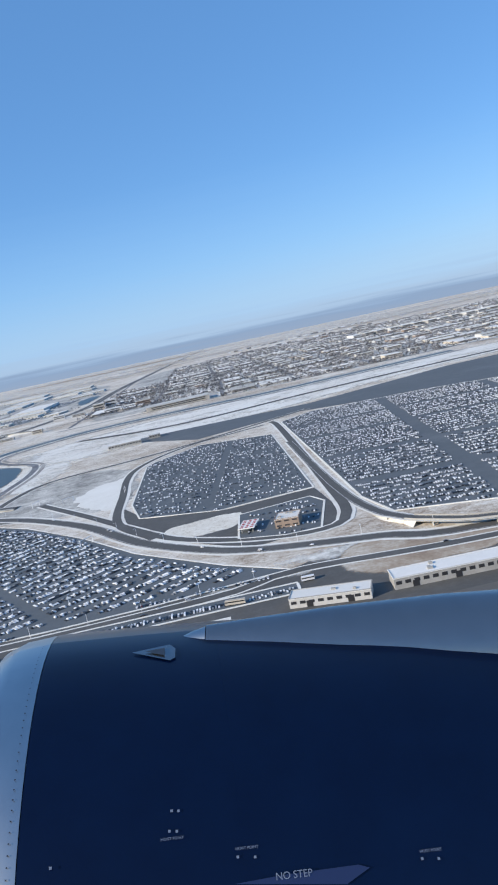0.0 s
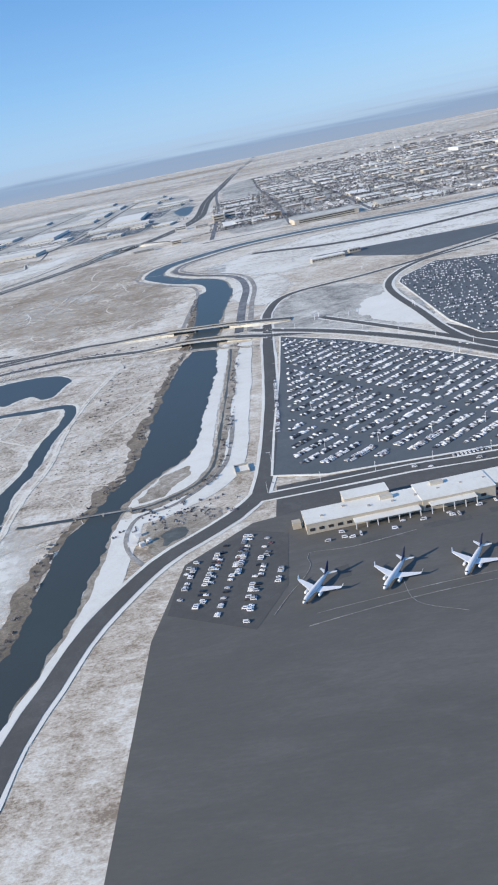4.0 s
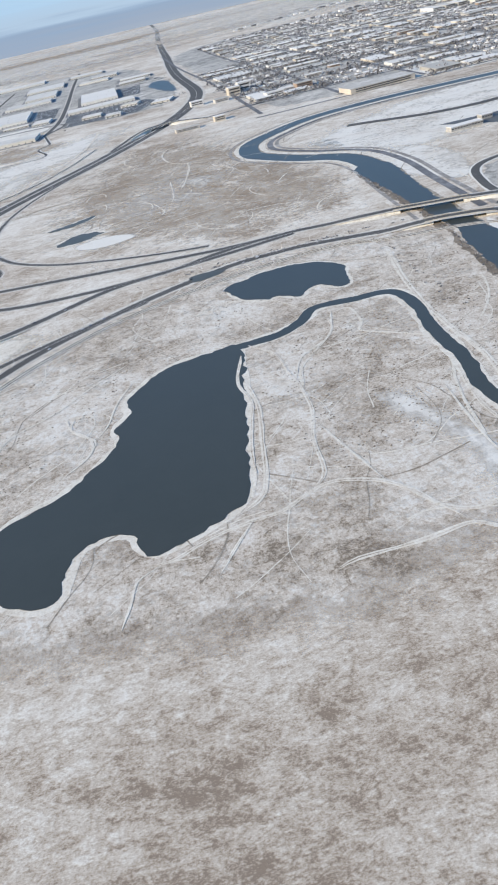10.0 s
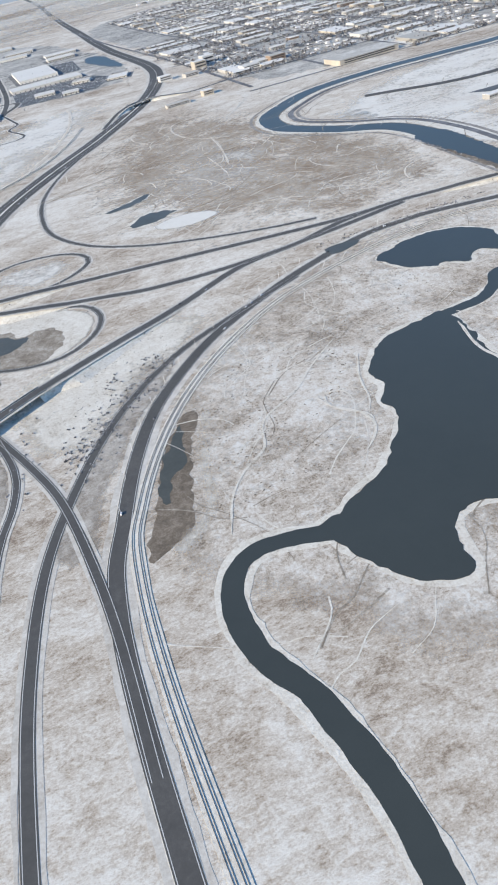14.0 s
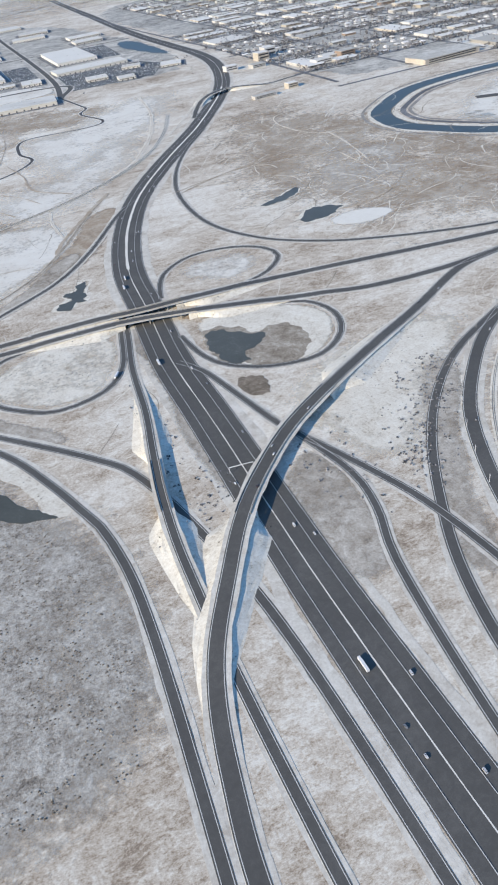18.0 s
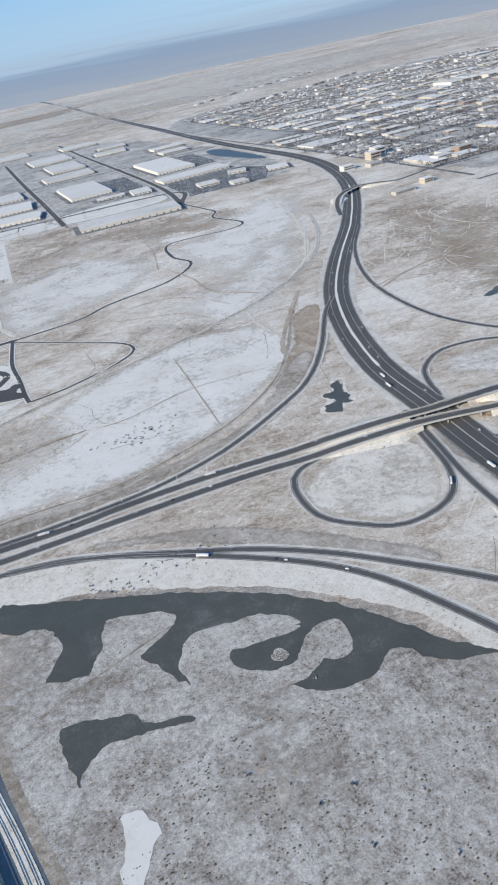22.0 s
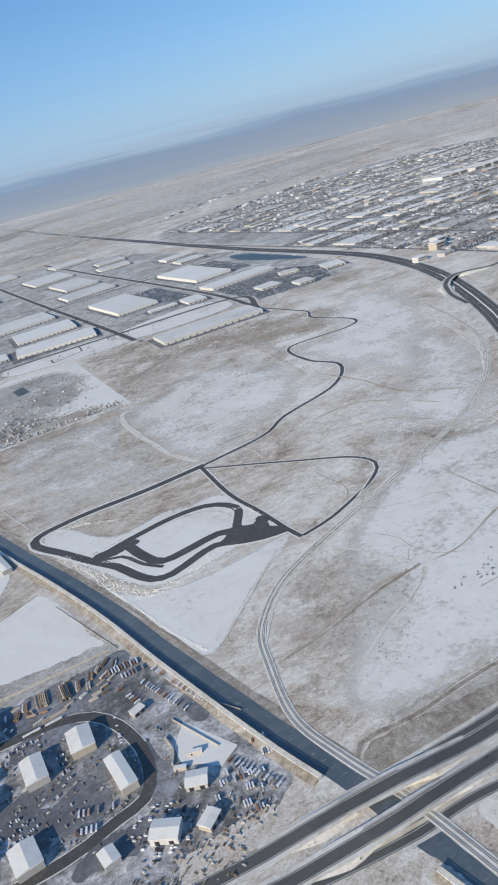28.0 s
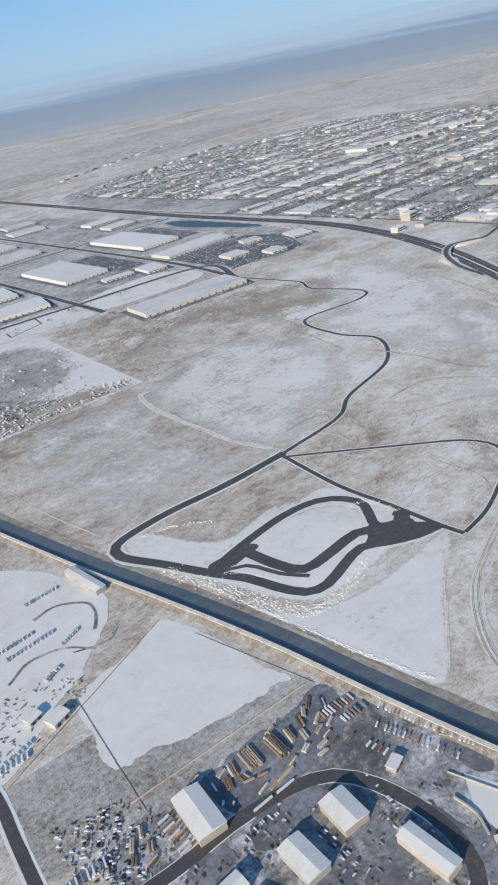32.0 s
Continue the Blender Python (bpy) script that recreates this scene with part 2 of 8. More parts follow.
m_asphalt = mat("asphalt", [(0.0, (0.066, 0.065, 0.062)), (0.5, (0.092, 0.090, 0.086)), (1.0, (0.145, 0.141, 0.134))], (0.03, 0.4, 3.0), rough=0.85)
m_lot = mat("parking_asphalt", [(0.0, (0.080, 0.092, 0.101)), (0.6, (0.112, 0.126, 0.136)), (0.85, (0.15, 0.163, 0.172)), (1.0, (0.29, 0.305, 0.31))], (0.02, 0.15, 1.2), rough=0.8)
m_apron = mat("apron_concrete", [(0.0, (0.085, 0.081, 0.074)), (0.5, (0.115, 0.109, 0.099)), (0.85, (0.15, 0.142, 0.13)), (1.0, (0.28, 0.272, 0.26))], (0.02, 0.1, 1.0), rough=0.8, stretch=(0.5, 1.6, 1))
m_wetroad = mat("wet_dark_track", [(0.0, (0.052, 0.047, 0.044)), (0.6, (0.088, 0.081, 0.075)), (1.0, (0.21, 0.195, 0.18))], (0.1, 0.5, 2.0), rough=0.7)
# dark blue-grey of this road imitates levee shade in its base colour
m_shade_road = mat("shade_toned_road", [(0.0, (0.070, 0.092, 0.105)), (0.5, (0.105, 0.13, 0.145)), (1.0, (0.17, 0.19, 0.20))], (0.03, 0.2, 1.2), rough=0.4, spread=(0.35, 0.65))
m_town = mat("slushy_town_ground", [(0.0, (0.15, 0.148, 0.147)), (0.35, (0.33, 0.326, 0.322)), (0.65, (0.53, 0.522, 0.515)), (1.0, SNOW)], (0.01, 0.05, 0.25, 1.2), (0.25, 0.27, 0.26, 0.22), spread=(0.40, 0.60))
m_gravel = mat("railway_ballast", [(0.0, (0.16, 0.15, 0.15)), (0.5, (0.28, 0.27, 0.27)), (1.0, (0.62, 0.62, 0.64))], (0.05, 0.4, 3.0), spread=(0.35, 0.65))
m_line = mat("lane_paint", [(0.0, (0.5, 0.5, 0.48)), (1.0, (0.75, 0.75, 0.73))], rough=0.7)
m_steel = mat("rail_steel", [(0.0, (0.10, 0.09, 0.085)), (1.0, (0.18, 0.165, 0.155))], rough=0.5, metal=0.3)
m_concrete = mat("bridge_concrete", [(0.0, (0.28, 0.265, 0.24)), (0.5, (0.36, 0.345, 0.315)), (1.0, (0.44, 0.425, 0.395))], (0.05, 0.5, 3.0), rough=0.85)
m_water = mat("open_water", [(0.0, (0.050, 0.058, 0.055)), (1.0, (0.064, 0.073, 0.069))], (0.01, 0.1, 2.5), rough=0.34, bump=0.012)
m_ice = mat("thin_grey_ice", [(0.0, (0.062, 0.066, 0.056)), (0.6, (0.10, 0.104, 0.092)), (1.0, (0.21, 0.212, 0.195))], (0.02, 0.1, 0.8), rough=0.4)
for node in (*m_water.node_tree.nodes, *m_ice.node_tree.nodes):
    if node.type == "BSDF_PRINCIPLED":
        node.inputs["Specular IOR Level"].default_value = 0.27
m_roof = mat("snowy_roof", [(0.0, (0.46, 0.455, 0.45)), (0.3, (0.68, 0.68, 0.69)), (0.6, (0.71, 0.71, 0.725)), (1.0, (0.78, 0.78, 0.80))], (0.05, 0.3, 2.0), bump=0.03, jitter=0.5)
m_wall = mat("painted_wall", [(0.0, (0.34, 0.325, 0.30)), (0.5, (0.47, 0.455, 0.43)), (1.0, (0.62, 0.61, 0.59))], (0.05, 0.5, 3.0), rough=0.8, jitter=0.5)
m_tan = mat("tan_block_wall", [(0.0, (0.38, 0.33, 0.27)), (0.5, (0.48, 0.43, 0.36)), (1.0, (0.60, 0.55, 0.48))], (0.1, 0.6, 3.0), rough=0.85, jitter=0.2)
m_brick = mat("brown_brick_wall", [(0.0, (0.21, 0.15, 0.115)), (0.5, (0.30, 0.225, 0.175)), (1.0, (0.40, 0.33, 0.27))], (0.2, 1.0, 4.0), rough=0.85)
m_dark = mat("dark_opening", [(0.0, (0.02, 0.02, 0.023)), (1.0, (0.05, 0.05, 0.055))], rough=0.3)
m_car_w = mat("snow_dusted_car_paint", [(0.0, (0.45, 0.46, 0.49)), (0.5, (0.68, 0.69, 0.72)), (1.0, (0.8, 0.81, 0.83))], (0.2, 1.0, 4.0), rough=0.45, jitter=0.6, coat=0.3)
m_car_d = mat("dark_car_paint", [(0.0, (0.012, 0.013, 0.018)), (0.5, (0.05, 0.052, 0.06)), (0.85, (0.14, 0.03, 0.025)), (1.0, (0.2, 0.21, 0.23))], (0.2, 1.0, 4.0), rough=0.3, jitter=0.9, coat=0.5)
m_car_mix = mat("parked_car_paint", [(0.0, (0.015, 0.016, 0.02)), (0.30, (0.05, 0.053, 0.06)), (0.40, (0.22, 0.23, 0.25)), (0.55, (0.62, 0.63, 0.65)), (1.0, (0.80, 0.81, 0.83))], (0.2, 1.0, 4.0), weights=(0.2, 0.2, 0.2), spread=(-0.05, 0.65), rough=0.4, jitter=0.8, coat=0.3, island=True)
m_glass = mat("car_window_glass", [(0.0, (0.012, 0.014, 0.017)), (1.0, (0.03, 0.033, 0.037))], rough=0.08)
m_rubber = mat("tyre_rubber", [(0.0, (0.02, 0.02, 0.02)), (1.0, (0.04, 0.04, 0.04))], rough=0.9)
m_white = mat("white_paint", [(0.0, (0.66, 0.67, 0.69)), (1.0, (0.82, 0.82, 0.83))], (0.1, 0.8, 3.0), rough=0.4)
m_navy = mat("navy_paint", [(0.0, (0.010, 0.014, 0.05)), (1.0, (0.02, 0.03, 0.09))], rough=0.3, coat=0.5)
m_redp = mat("red_paint", [(0.0, (0.35, 0.03, 0.025)), (1.0, (0.5, 0.06, 0.04))], rough=0.4)
m_twig = mat("bare_twigs", [(0.0, (0.055, 0.055, 0.06)), (0.5, (0.125, 0.124, 0.132)), (1.0, (0.31, 0.31, 0.325))], (0.1, 1.0, 4.0), jitter=0.5, rough=0.88, island=True)
m_stack = mat("stacked_goods", [(0.0, (0.08, 0.075, 0.07)), (0.3, (0.22, 0.165, 0.125)), (0.5, (0.35, 0.265, 0.20)), (0.62, (0.27, 0.26, 0.255)), (0.78, (0.46, 0.455, 0.45)), (1.0, (0.66, 0.66, 0.66))], weights=(0.2, 0.2, 0.2), spread=(-0.1, 0.7), jitter=0.8, island=True)


# ---------------------------------------------------------------- mesh helpers
class Mesh:
    """Gathers corners and faces of many simple solids."""

    def __init__(self):
        self.v, self.f = [], []

    def add(self, verts, faces):
        k = len(self.v)
        self.v.extend(verts)
        self.f.extend(tuple(i + k for i in f) for f in faces)
        return self

    def box(self, x, y, z, sx, sy, sz, turn=0.0, taper=0.0):
        """A block standing on z; taper narrows its top."""
        c, s, out = math.cos(turn), math.sin(turn), []
        for h, k in ((0, 1.0), (sz, 1.0 - taper)):
            for a, b in ((-1, -1), (1, -1), (1, 1), (-1, 1)):
                px, py = a * sx / 2 * k, b * sy / 2 * k
                out.append((x + px * c - py * s, y + px * s + py * c, z + h))
        return self.add(out, [(0, 3, 2, 1), (4, 5, 6, 7), (0, 1, 5, 4), (1, 2, 6, 5), (2, 3, 7, 6), (3, 0, 4, 7)])

    def gable(self, x, y, z, sx, sy, rise, turn=0.0, over=0.0):
        """A pitched roof with its ridge along the length sx and a thick edge."""
        c, s = math.cos(turn), math.sin(turn)
        a, b, e = sx / 2 + over, sy / 2 + over, 0.12
        pts = [(-a, -b, 0), (a, -b, 0), (a, b, 0), (-a, b, 0), (-a, -b, e), (a, -b, e), (a, b, e), (-a, b, e), (-a, 0, rise + e), (a, 0, rise + e)]
        return self.add([(x + p * c - q * s, y + p * s + q * c, z + r) for p, q, r in pts],
                        [(0, 3, 2, 1), (0, 1, 5, 4), (2, 3, 7, 6), (1, 2, 6, 9, 5), (3, 0, 4, 8, 7), (4, 5, 9, 8), (6, 7, 8, 9)])

    def tube(self, rings, sides=10, caps=True):
        """A skin over rings of (centre, radius across, radius up) along x."""
        k = len(self.v)
        for (x, y, z), ry, rz in rings:
            self.v.extend((x, y + ry * math.cos(math.tau * i / sides), z + rz * math.sin(math.tau * i / sides)) for i in range(sides))
        for j in range(len(rings) - 1):
            for i in range(sides):
                a, b = k + j * sides + i, k + j * sides + (i + 1) % sides
                self.f.append((a, b, b + sides, a + sides))
        if caps:
            self.f.append(tuple(k + i for i in reversed(range(sides))))
            self.f.append(tuple(k + (len(rings) - 1) * sides + i for i in range(sides)))
        return self

    def data(self, name, material):
        me = bpy.data.meshes.new(name)
        me.from_pydata(self.v, [], self.f)
        me.materials.append(material)
        me.update()
        return me


def part(name, mesh, material, parent=None, label="", smooth=False):
    """Links a gathered mesh as one object, under its thing if one is given."""
    data = mesh.data(name, material) if isinstance(mesh, Mesh) else mesh
    if smooth:
        data.polygons.foreach_set("use_smooth", [True] * len(data.polygons))
    ob = new(name, data)
    ob.parent = parent
    return tagged(ob, label)


def thing(name, label, category, at=(0, 0, 0), turn=0.0, group="", kind=""):
    ob = new(name)
    ob.matrix_world = Matrix.LocRotScale(at, Euler((0, 0, turn)), None)
    ob.empty_display_size = 0.2
    return tagged(ob, label, category, group, kind)


def spline(pts, step=6.0, closed=False):
    """A smooth line through the plan's corners, at even steps."""
    p = [np.array(q, float) for q in pts]
    n = len(p)
    out = []
    for i in range(n if closed else n - 1):
        b, c = p[i], p[(i + 1) % n]
        a = p[i - 1] if closed or i > 0 else 2 * b - c
        d = p[(i + 2) % n] if closed or i + 2 < n else 2 * c - b
        k = max(2, int(np.linalg.norm(c[:2] - b[:2]) / step))
        for j in range(k):
            t = j / k
            out.append(0.5 * (2 * b + (c - a) * t + (2 * a - 5 * b + 4 * c - d) * t * t + (3 * b - a - 3 * c + d) * t ** 3))
    if not closed:
        out.append(p[-1])
    return np.array(out)


def sides_of(line):
    d = np.gradient(line[:, :2], axis=0)
    d /= np.linalg.norm(d, axis=1)[:, None] + 1e-9
    return np.stack([-d[:, 1], d[:, 0]], 1)


def heights(line, lifts):
    """Height along a line from rises (x, y, height, reach)."""
    z = np.zeros(len(line))
    for x, y, h, reach in lifts:
        d = np.hypot(line[:, 0] - x, line[:, 1] - y) / reach
        z = np.maximum(z, h * np.clip(1.35 - d, 0, 1) ** 1.0 * np.clip((1.35 - d) / 1.35 * 3, 0, 1))
    return z


def strip(line, z, lo, hi, drop_lo=0.0, drop_hi=0.0, wob=0.0, mesh=None):
    """A band from lo to hi metres left of a line, its edges ragged by wob."""
    s = sides_of(line)
    m = mesh or Mesh()
    zz = np.broadcast_to(np.asarray(z, float), (len(line),))
    r = np.zeros((2, len(line)))
    if wob:
        run = np.concatenate([[0], np.cumsum(np.hypot(*np.diff(line[:, :2], axis=0).T))])
        for k, (wave, amp) in enumerate(((17.0, 0.8), (6.0, 0.55), (2.2, 0.35))):
            knots = np.arange(0, run[-1] + 2 * wave, wave)
            for j in range(2):
                r[j] += np.interp(run, knots, np.random.uniform(-1, 1, len(knots))) * amp * wob
    a, b = line[:, :2] + s * (lo + r[0])[:, None], line[:, :2] + s * (hi + r[1])[:, None]
    v = [(*q, h - drop_lo) for q, h in zip(a, zz)] + [(*q, h - drop_hi) for q, h in zip(b, zz)]
    n = len(line)
    return m.add(v, [(i + n, i, i + 1, i + 1 + n) for i in range(n - 1)])


def slab(line, z, lo, hi, thick, mesh=None):
    """A band with a top, two sides and an underside."""
    m = mesh or Mesh()
    s, n = sides_of(line), len(line)
    zz = np.broadcast_to(np.asarray(z, float), (n,))
    rows = []
    for off, dz in ((lo, 0), (hi, 0), (hi, -thick), (lo, -thick)):
        q = line[:, :2] + s * off
        rows += [(*p, h + dz) for p, h in zip(q, zz)]
    f = []
    for k in range(4):
        a, b = k * n, (k + 1) % 4 * n
        f += [(a + i, a + i + 1, b + i + 1, b + i) for i in range(n - 1)]
    f += [(0, n, 2 * n, 3 * n), (n - 1, 4 * n - 1, 3 * n - 1, 2 * n - 1)]
    return m.add(rows, f)


LAYER = itertools.count()


def area(name, pts, z, material, label, category, kind="structure", ragged=0.0, smooth=True, step=4.0, parent=None):
    """A flat patch of ground within a closed line."""
    line = spline(pts, step, True) if smooth else np.array(pts, float)
    if ragged:
        line = spline([tuple(q) for q in line], 1.6, True)
        w = np.array([noise.fractal(Vector((x * 0.5 / (1 + ragged), y * 0.5 / (1 + ragged), 1.7)), 0.7, 2.1, 5) for x, y in line])
        line = line + sides_of(np.vstack([line[-1:], line, line[:1]]))[1:-1] * (w * ragged)[:, None]
    z += 0.0004 * next(LAYER)
    co = [Vector((x, y, z)) for x, y in line[:, :2]]
    tris = geometry.tessellate_polygon([co])
    m = Mesh().add([tuple(c) for c in co], [tuple(t) for t in tris])
    data = m.data(name, material)
    flip = [p for p in data.polygons if p.normal.z < 0]
    if flip:
        bm = bmesh.new()
        bm.from_mesh(data)
        bmesh.ops.reverse_faces(bm, faces=[f for f in bm.faces if f.normal.z < 0])
        bm.to_mesh(data)
        bm.free()
    ob = new(name, data)
    ob.parent = parent
    return tagged(ob, label, category if not parent else "", kind=kind if not parent else "")


def soft_area(name, pts, z, material, label, category, fringe=20.0, cover=0.8):
    """A patch of ground cover that thins out over a fringe round a closed line."""
    line = spline(pts, 5.0, True)
    z += 0.0004 * next(LAYER)
    lo, hi = line.min(0) - fringe * 0.5, line.max(0) + fringe * 0.5
    nx, ny = (np.clip(np.ceil((hi - lo) / max(1.5, fringe * 0.3)), 6, 60)).astype(int)
    gx, gy = np.meshgrid(np.linspace(lo[0], hi[0], nx + 1), np.linspace(lo[1], hi[1], ny + 1))
    q = np.stack([gx.ravel(), gy.ravel()], 1)
    a, b = line, np.roll(line, -1, 0)
    far, odd = np.full(len(q), 1e9), np.zeros(len(q), bool)
    for (x1, y1), (x2, y2) in zip(a, b):
        d = np.array((x2 - x1, y2 - y1))
        t = np.clip(((q - (x1, y1)) @ d) / (d @ d + 1e-9), 0, 1)
        far = np.minimum(far, np.hypot(*(q - (x1, y1) - t[:, None] * d).T))
        odd ^= ((y1 > q[:, 1]) != (y2 > q[:, 1])) & (q[:, 0] < (x2 - x1) * (q[:, 1] - y1) / (y2 - y1 + 1e-12) + x1)
    amount = np.clip(np.where(odd, far, -far) / fringe + 0.5, 0, 1) * cover
    w = nx + 1
    f = [(r * w + c, r * w + c + 1, (r + 1) * w + c + 1, (r + 1) * w + c) for r in range(ny) for c in range(nx)]
    f = [k for k in f if max(amount[i] for i in k) > 0]
    used = sorted({i for k in f for i in k})
    place = {v: n for n, v in enumerate(used)}
    m = Mesh().add([(*q[i], z) for i in used], [tuple(place[i] for i in k) for k in f])
    data = m.data(name, material)
    at = data.attributes.new("cover", "FLOAT", "POINT")
    at.data.foreach_set("value", [float(amount[i]) for i in used])
    return tagged(new(name, data), label, category, kind="structure")


def inside(x, y, poly):
    hit = False
    for (x1, y1), (x2, y2) in zip(poly, poly[1:] + poly[:1]):
        if (y1 > y) != (y2 > y) and x < (x2 - x1) * (y - y1) / (y2 - y1) + x1:
            hit = not hit
    return hit


# ---------------------------------------------------------------- ground and fields
g = Mesh().add([(-7000, -3000, 0), (7000, -3000, 0), (7000, 9000, 0), (-7000, 9000, 0)], [(0, 1, 2, 3)])
tagged(part("ground", g, m_ground), "flat prairie of dry grass under patchy thin snow", "ground", kind="structure")

soft_area("airfield_snow", [(57, 645), (158, 734), (251, 760), (495, 783), (900, 760), (800, 681), (452, 674), (300, 607), (203, 585), (106, 559)], 0.03, m_snow_soft, "smooth snow beside the airfield runway", "snow field")
soft_area("lake_shore_snow", [(-32.9, 227.1), (-25.4, 222.9), (-19.6, 204), (-13.3, 188.6), (-10.1, 168.7), (4, 176.7), (9.3, 177.2), (-7.3, 140.3), (-19.6, 137), (-23.9, 147.2), (-15.7, 158), (-19.9, 169.1), (-20, 180.8), (-22.9, 198.6), (-31.2, 214)], 0.03, m_snow_soft, "wind-packed snow between the tracks", "snow field", fringe=8, cover=0.95)
soft_area("lake_shore_snow", [(-16, 180), (0, 196), (12, 184), (20, 160), (12, 120), (-10, 112), (-24, 136), (-22, 160)], 0.028, m_snow_soft, "smooth wind-packed snow beside the channel", "snow field", fringe=14, cover=0.8)
soft_area("west_snow_field", [(-285, 592), (-292, 640), (-340, 655), (-400, 630), (-440, 600), (-470, 560), (-500, 512), (-424, 500), (-384, 511), (-351, 526), (-314, 556)], 0.03, m_snow_soft, "smooth white snow field beside the railway track", "snow field", fringe=15, cover=0.85)
soft_area("middle_snow_field", [(-250, 770), (-150, 870), (-90, 1000), (-150, 1010), (-220, 930), (-270, 900)], 0.03, m_snow_soft, "thin snow over the open field", "snow field", fringe=40)
soft_area("north_snow_field", [(-440, 780), (-400, 790), (-330, 820), (-300, 880), (-340, 960), (-430, 930), (-446, 860)], 0.03, m_snow_soft, "wide snow-dusted meadow", "snow field", fringe=40)
soft_area("corner_snow_field", [(-449, 641), (-500, 640), (-535, 655), (-547, 690), (-541, 640), (-533, 600), (-525, 583), (-490, 612)], 0.035, m_snow_soft, "snow on graded ground beside the dark track", "snow field", fringe=4, cover=1.0)
area("yard_snow", [(-575.3, 698.1), (-568.2, 677.8), (-563.2, 641), (-563, 627), (-589.6, 633), (-628.7, 643), (-628, 665), (-624.2, 685.8), (-604.4, 690.6), (-592.6, 691.7)], 0.035, m_snow, "clean snow on an empty plot by the scrapyard", "snow field", smooth=False, ragged=1.2)
area("yard_plot", [(-662, 667), (-628.4, 665), (-629, 643), (-632, 621), (-664, 622), (-668, 626)], 0.034, m_marsh, "grey frosted grass plot beside the yards", "grassland", smooth=False)
area("scrub_edge", [(-628.7, 643), (-589.6, 632.9), (-562.5, 628.6), (-557.5, 618.3), (-586, 617.4), (-606, 618.3), (-632, 621)], 0.04, m_marsh, "rough frosted grass along the yard fence", "grassland", ragged=2)
for fx0, fy0, fx1, fy1 in ((-624, 686, -631.8, 621), (-576, 699, -661, 667), (-570, 679, -557, 620)):
    tagged(part("wire_fence", slab(np.array([(fx0, fy0), ((fx0 + fx1) / 2, (fy0 + fy1) / 2), (fx1, fy1)], float), 0.25, -0.15, 0.15, 0.25), m_bank), "weed-grown wire fence round a snowy plot", "fence", kind="structure")
soft_area("brown_field", [(-320, 1080), (-200, 1060), (-150, 1000), (-210, 950), (-330, 1000)], 0.025, m_dirt_soft, "brown bare earth field", "field", fringe=40, cover=0.55)
soft_area("brown_ramp_strip", [(-262, 640), (-285, 590), (-320, 545), (-300, 540), (-268, 575), (-240, 640)], 0.03, m_dirt_soft, "brown earth strip beside the ramp", "field", fringe=5)
soft_area("prairie_scrub", [(-150, 150), (-60, 140), (30, 190), (48, 300), (48, 375), (-30, 390), (-110, 360), (-180, 300), (-205, 220), (-170, 170)], 0.015, m_scrub_soft, "frosted scrub grassland round the lake", "grassland")
soft_area("marsh", [(-480, 430), (-400, 395), (-350, 330), (-330, 280), (-340, 220), (-400, 210), (-480, 250), (-492, 350)], 0.017, m_marsh_soft, "frozen grey marsh with frosted reeds", "marsh")
area("scrap_ground", [(-660, 540), (-640, 630), (-559, 616), (-531, 520), (-555, 495), (-600, 490)], 0.02, m_yard, "slushy snow-streaked ground of the industrial yards", "yard", ragged=1)
area("trailer_park_ground", [(-549, 963), (-600, 1150), (-481, 1200), (-408, 1175), (-421, 957)], 0.06, m_snow, "snowy fenced plot with homes and parked vehicles", "yard", smooth=False)
soft_area("trailer_yard", [(-540, 968), (-545, 1030), (-500, 1030), (-478, 1000), (-450, 985), (-428, 975), (-428, 962)], 0.07, m_dirt_soft, "trodden slushy ground between the homes", "yard", fringe=14, cover=0.55)
soft_area("trailer_scrub", [(-590, 1140), (-548, 985), (-470, 1010), (-425, 1080), (-425, 1150), (-490, 1180)], 0.075, m_marsh_soft, "frosted weeds showing through the snow of the plot", "grassland", fringe=30, cover=0.6)
soft_area("levee_field_snow", [(-540, 945), (-440, 940), (-452, 860), (-452, 800), (-470, 770), (-530, 770), (-556, 800)], 0.03, m_snow_soft, "thin smooth snow over the field by the levee", "snow field", fringe=45, cover=0.5)
area("trailer_pond", [(-490, 1145), (-477, 1152), (-476, 1120), (-489, 1117)], 0.1, m_ice, "small dark pond on the snowy plot", "water", smooth=False)
soft_area("dark_corner", [(-404, 1170), (-345, 1190), (-300, 1090), (-330, 1010), (-418, 950), (-412, 1050)], 0.03, m_dirt_soft, "brown trampled grass beside the snowy plot", "field", fringe=30, cover=0.3)
area("snowy_triangle", [(146, 388), (171, 420), (172, 340), (156, 352)], 0.095, m_snow, "snow-covered triangle between access roads", "snow field", ragged=3)

soft_area("west_snow_patch", [(-330, 720), (-250, 770), (-200, 840), (-180, 800), (-230, 720), (-290, 660)], 0.03, m_snow_soft, "patchy snow beside the freeway", "snow field", fringe=40)
soft_area("canal_snow_field", [(60, 560), (110, 560), (120, 500), (100, 450), (80, 480)], 0.03, m_snow_soft, "snowy strip beside the canal", "snow field", fringe=6)
soft_area("east_snow_field", [(-120, 600), (-60, 660), (-20, 640), (-40, 560), (-90, 540)], 0.03, m_snow_soft, "patchy snow in the open prairie", "snow field", fringe=30, cover=0.35)
soft_area("dry_prairie", [(-150, 620), (-100, 780), (-40, 830), (30, 640), (40, 480), (-40, 450), (-120, 500)], 0.02, m_dirt_soft, "dry brown prairie with patchy snow", "grassland", fringe=60, cover=0.55)
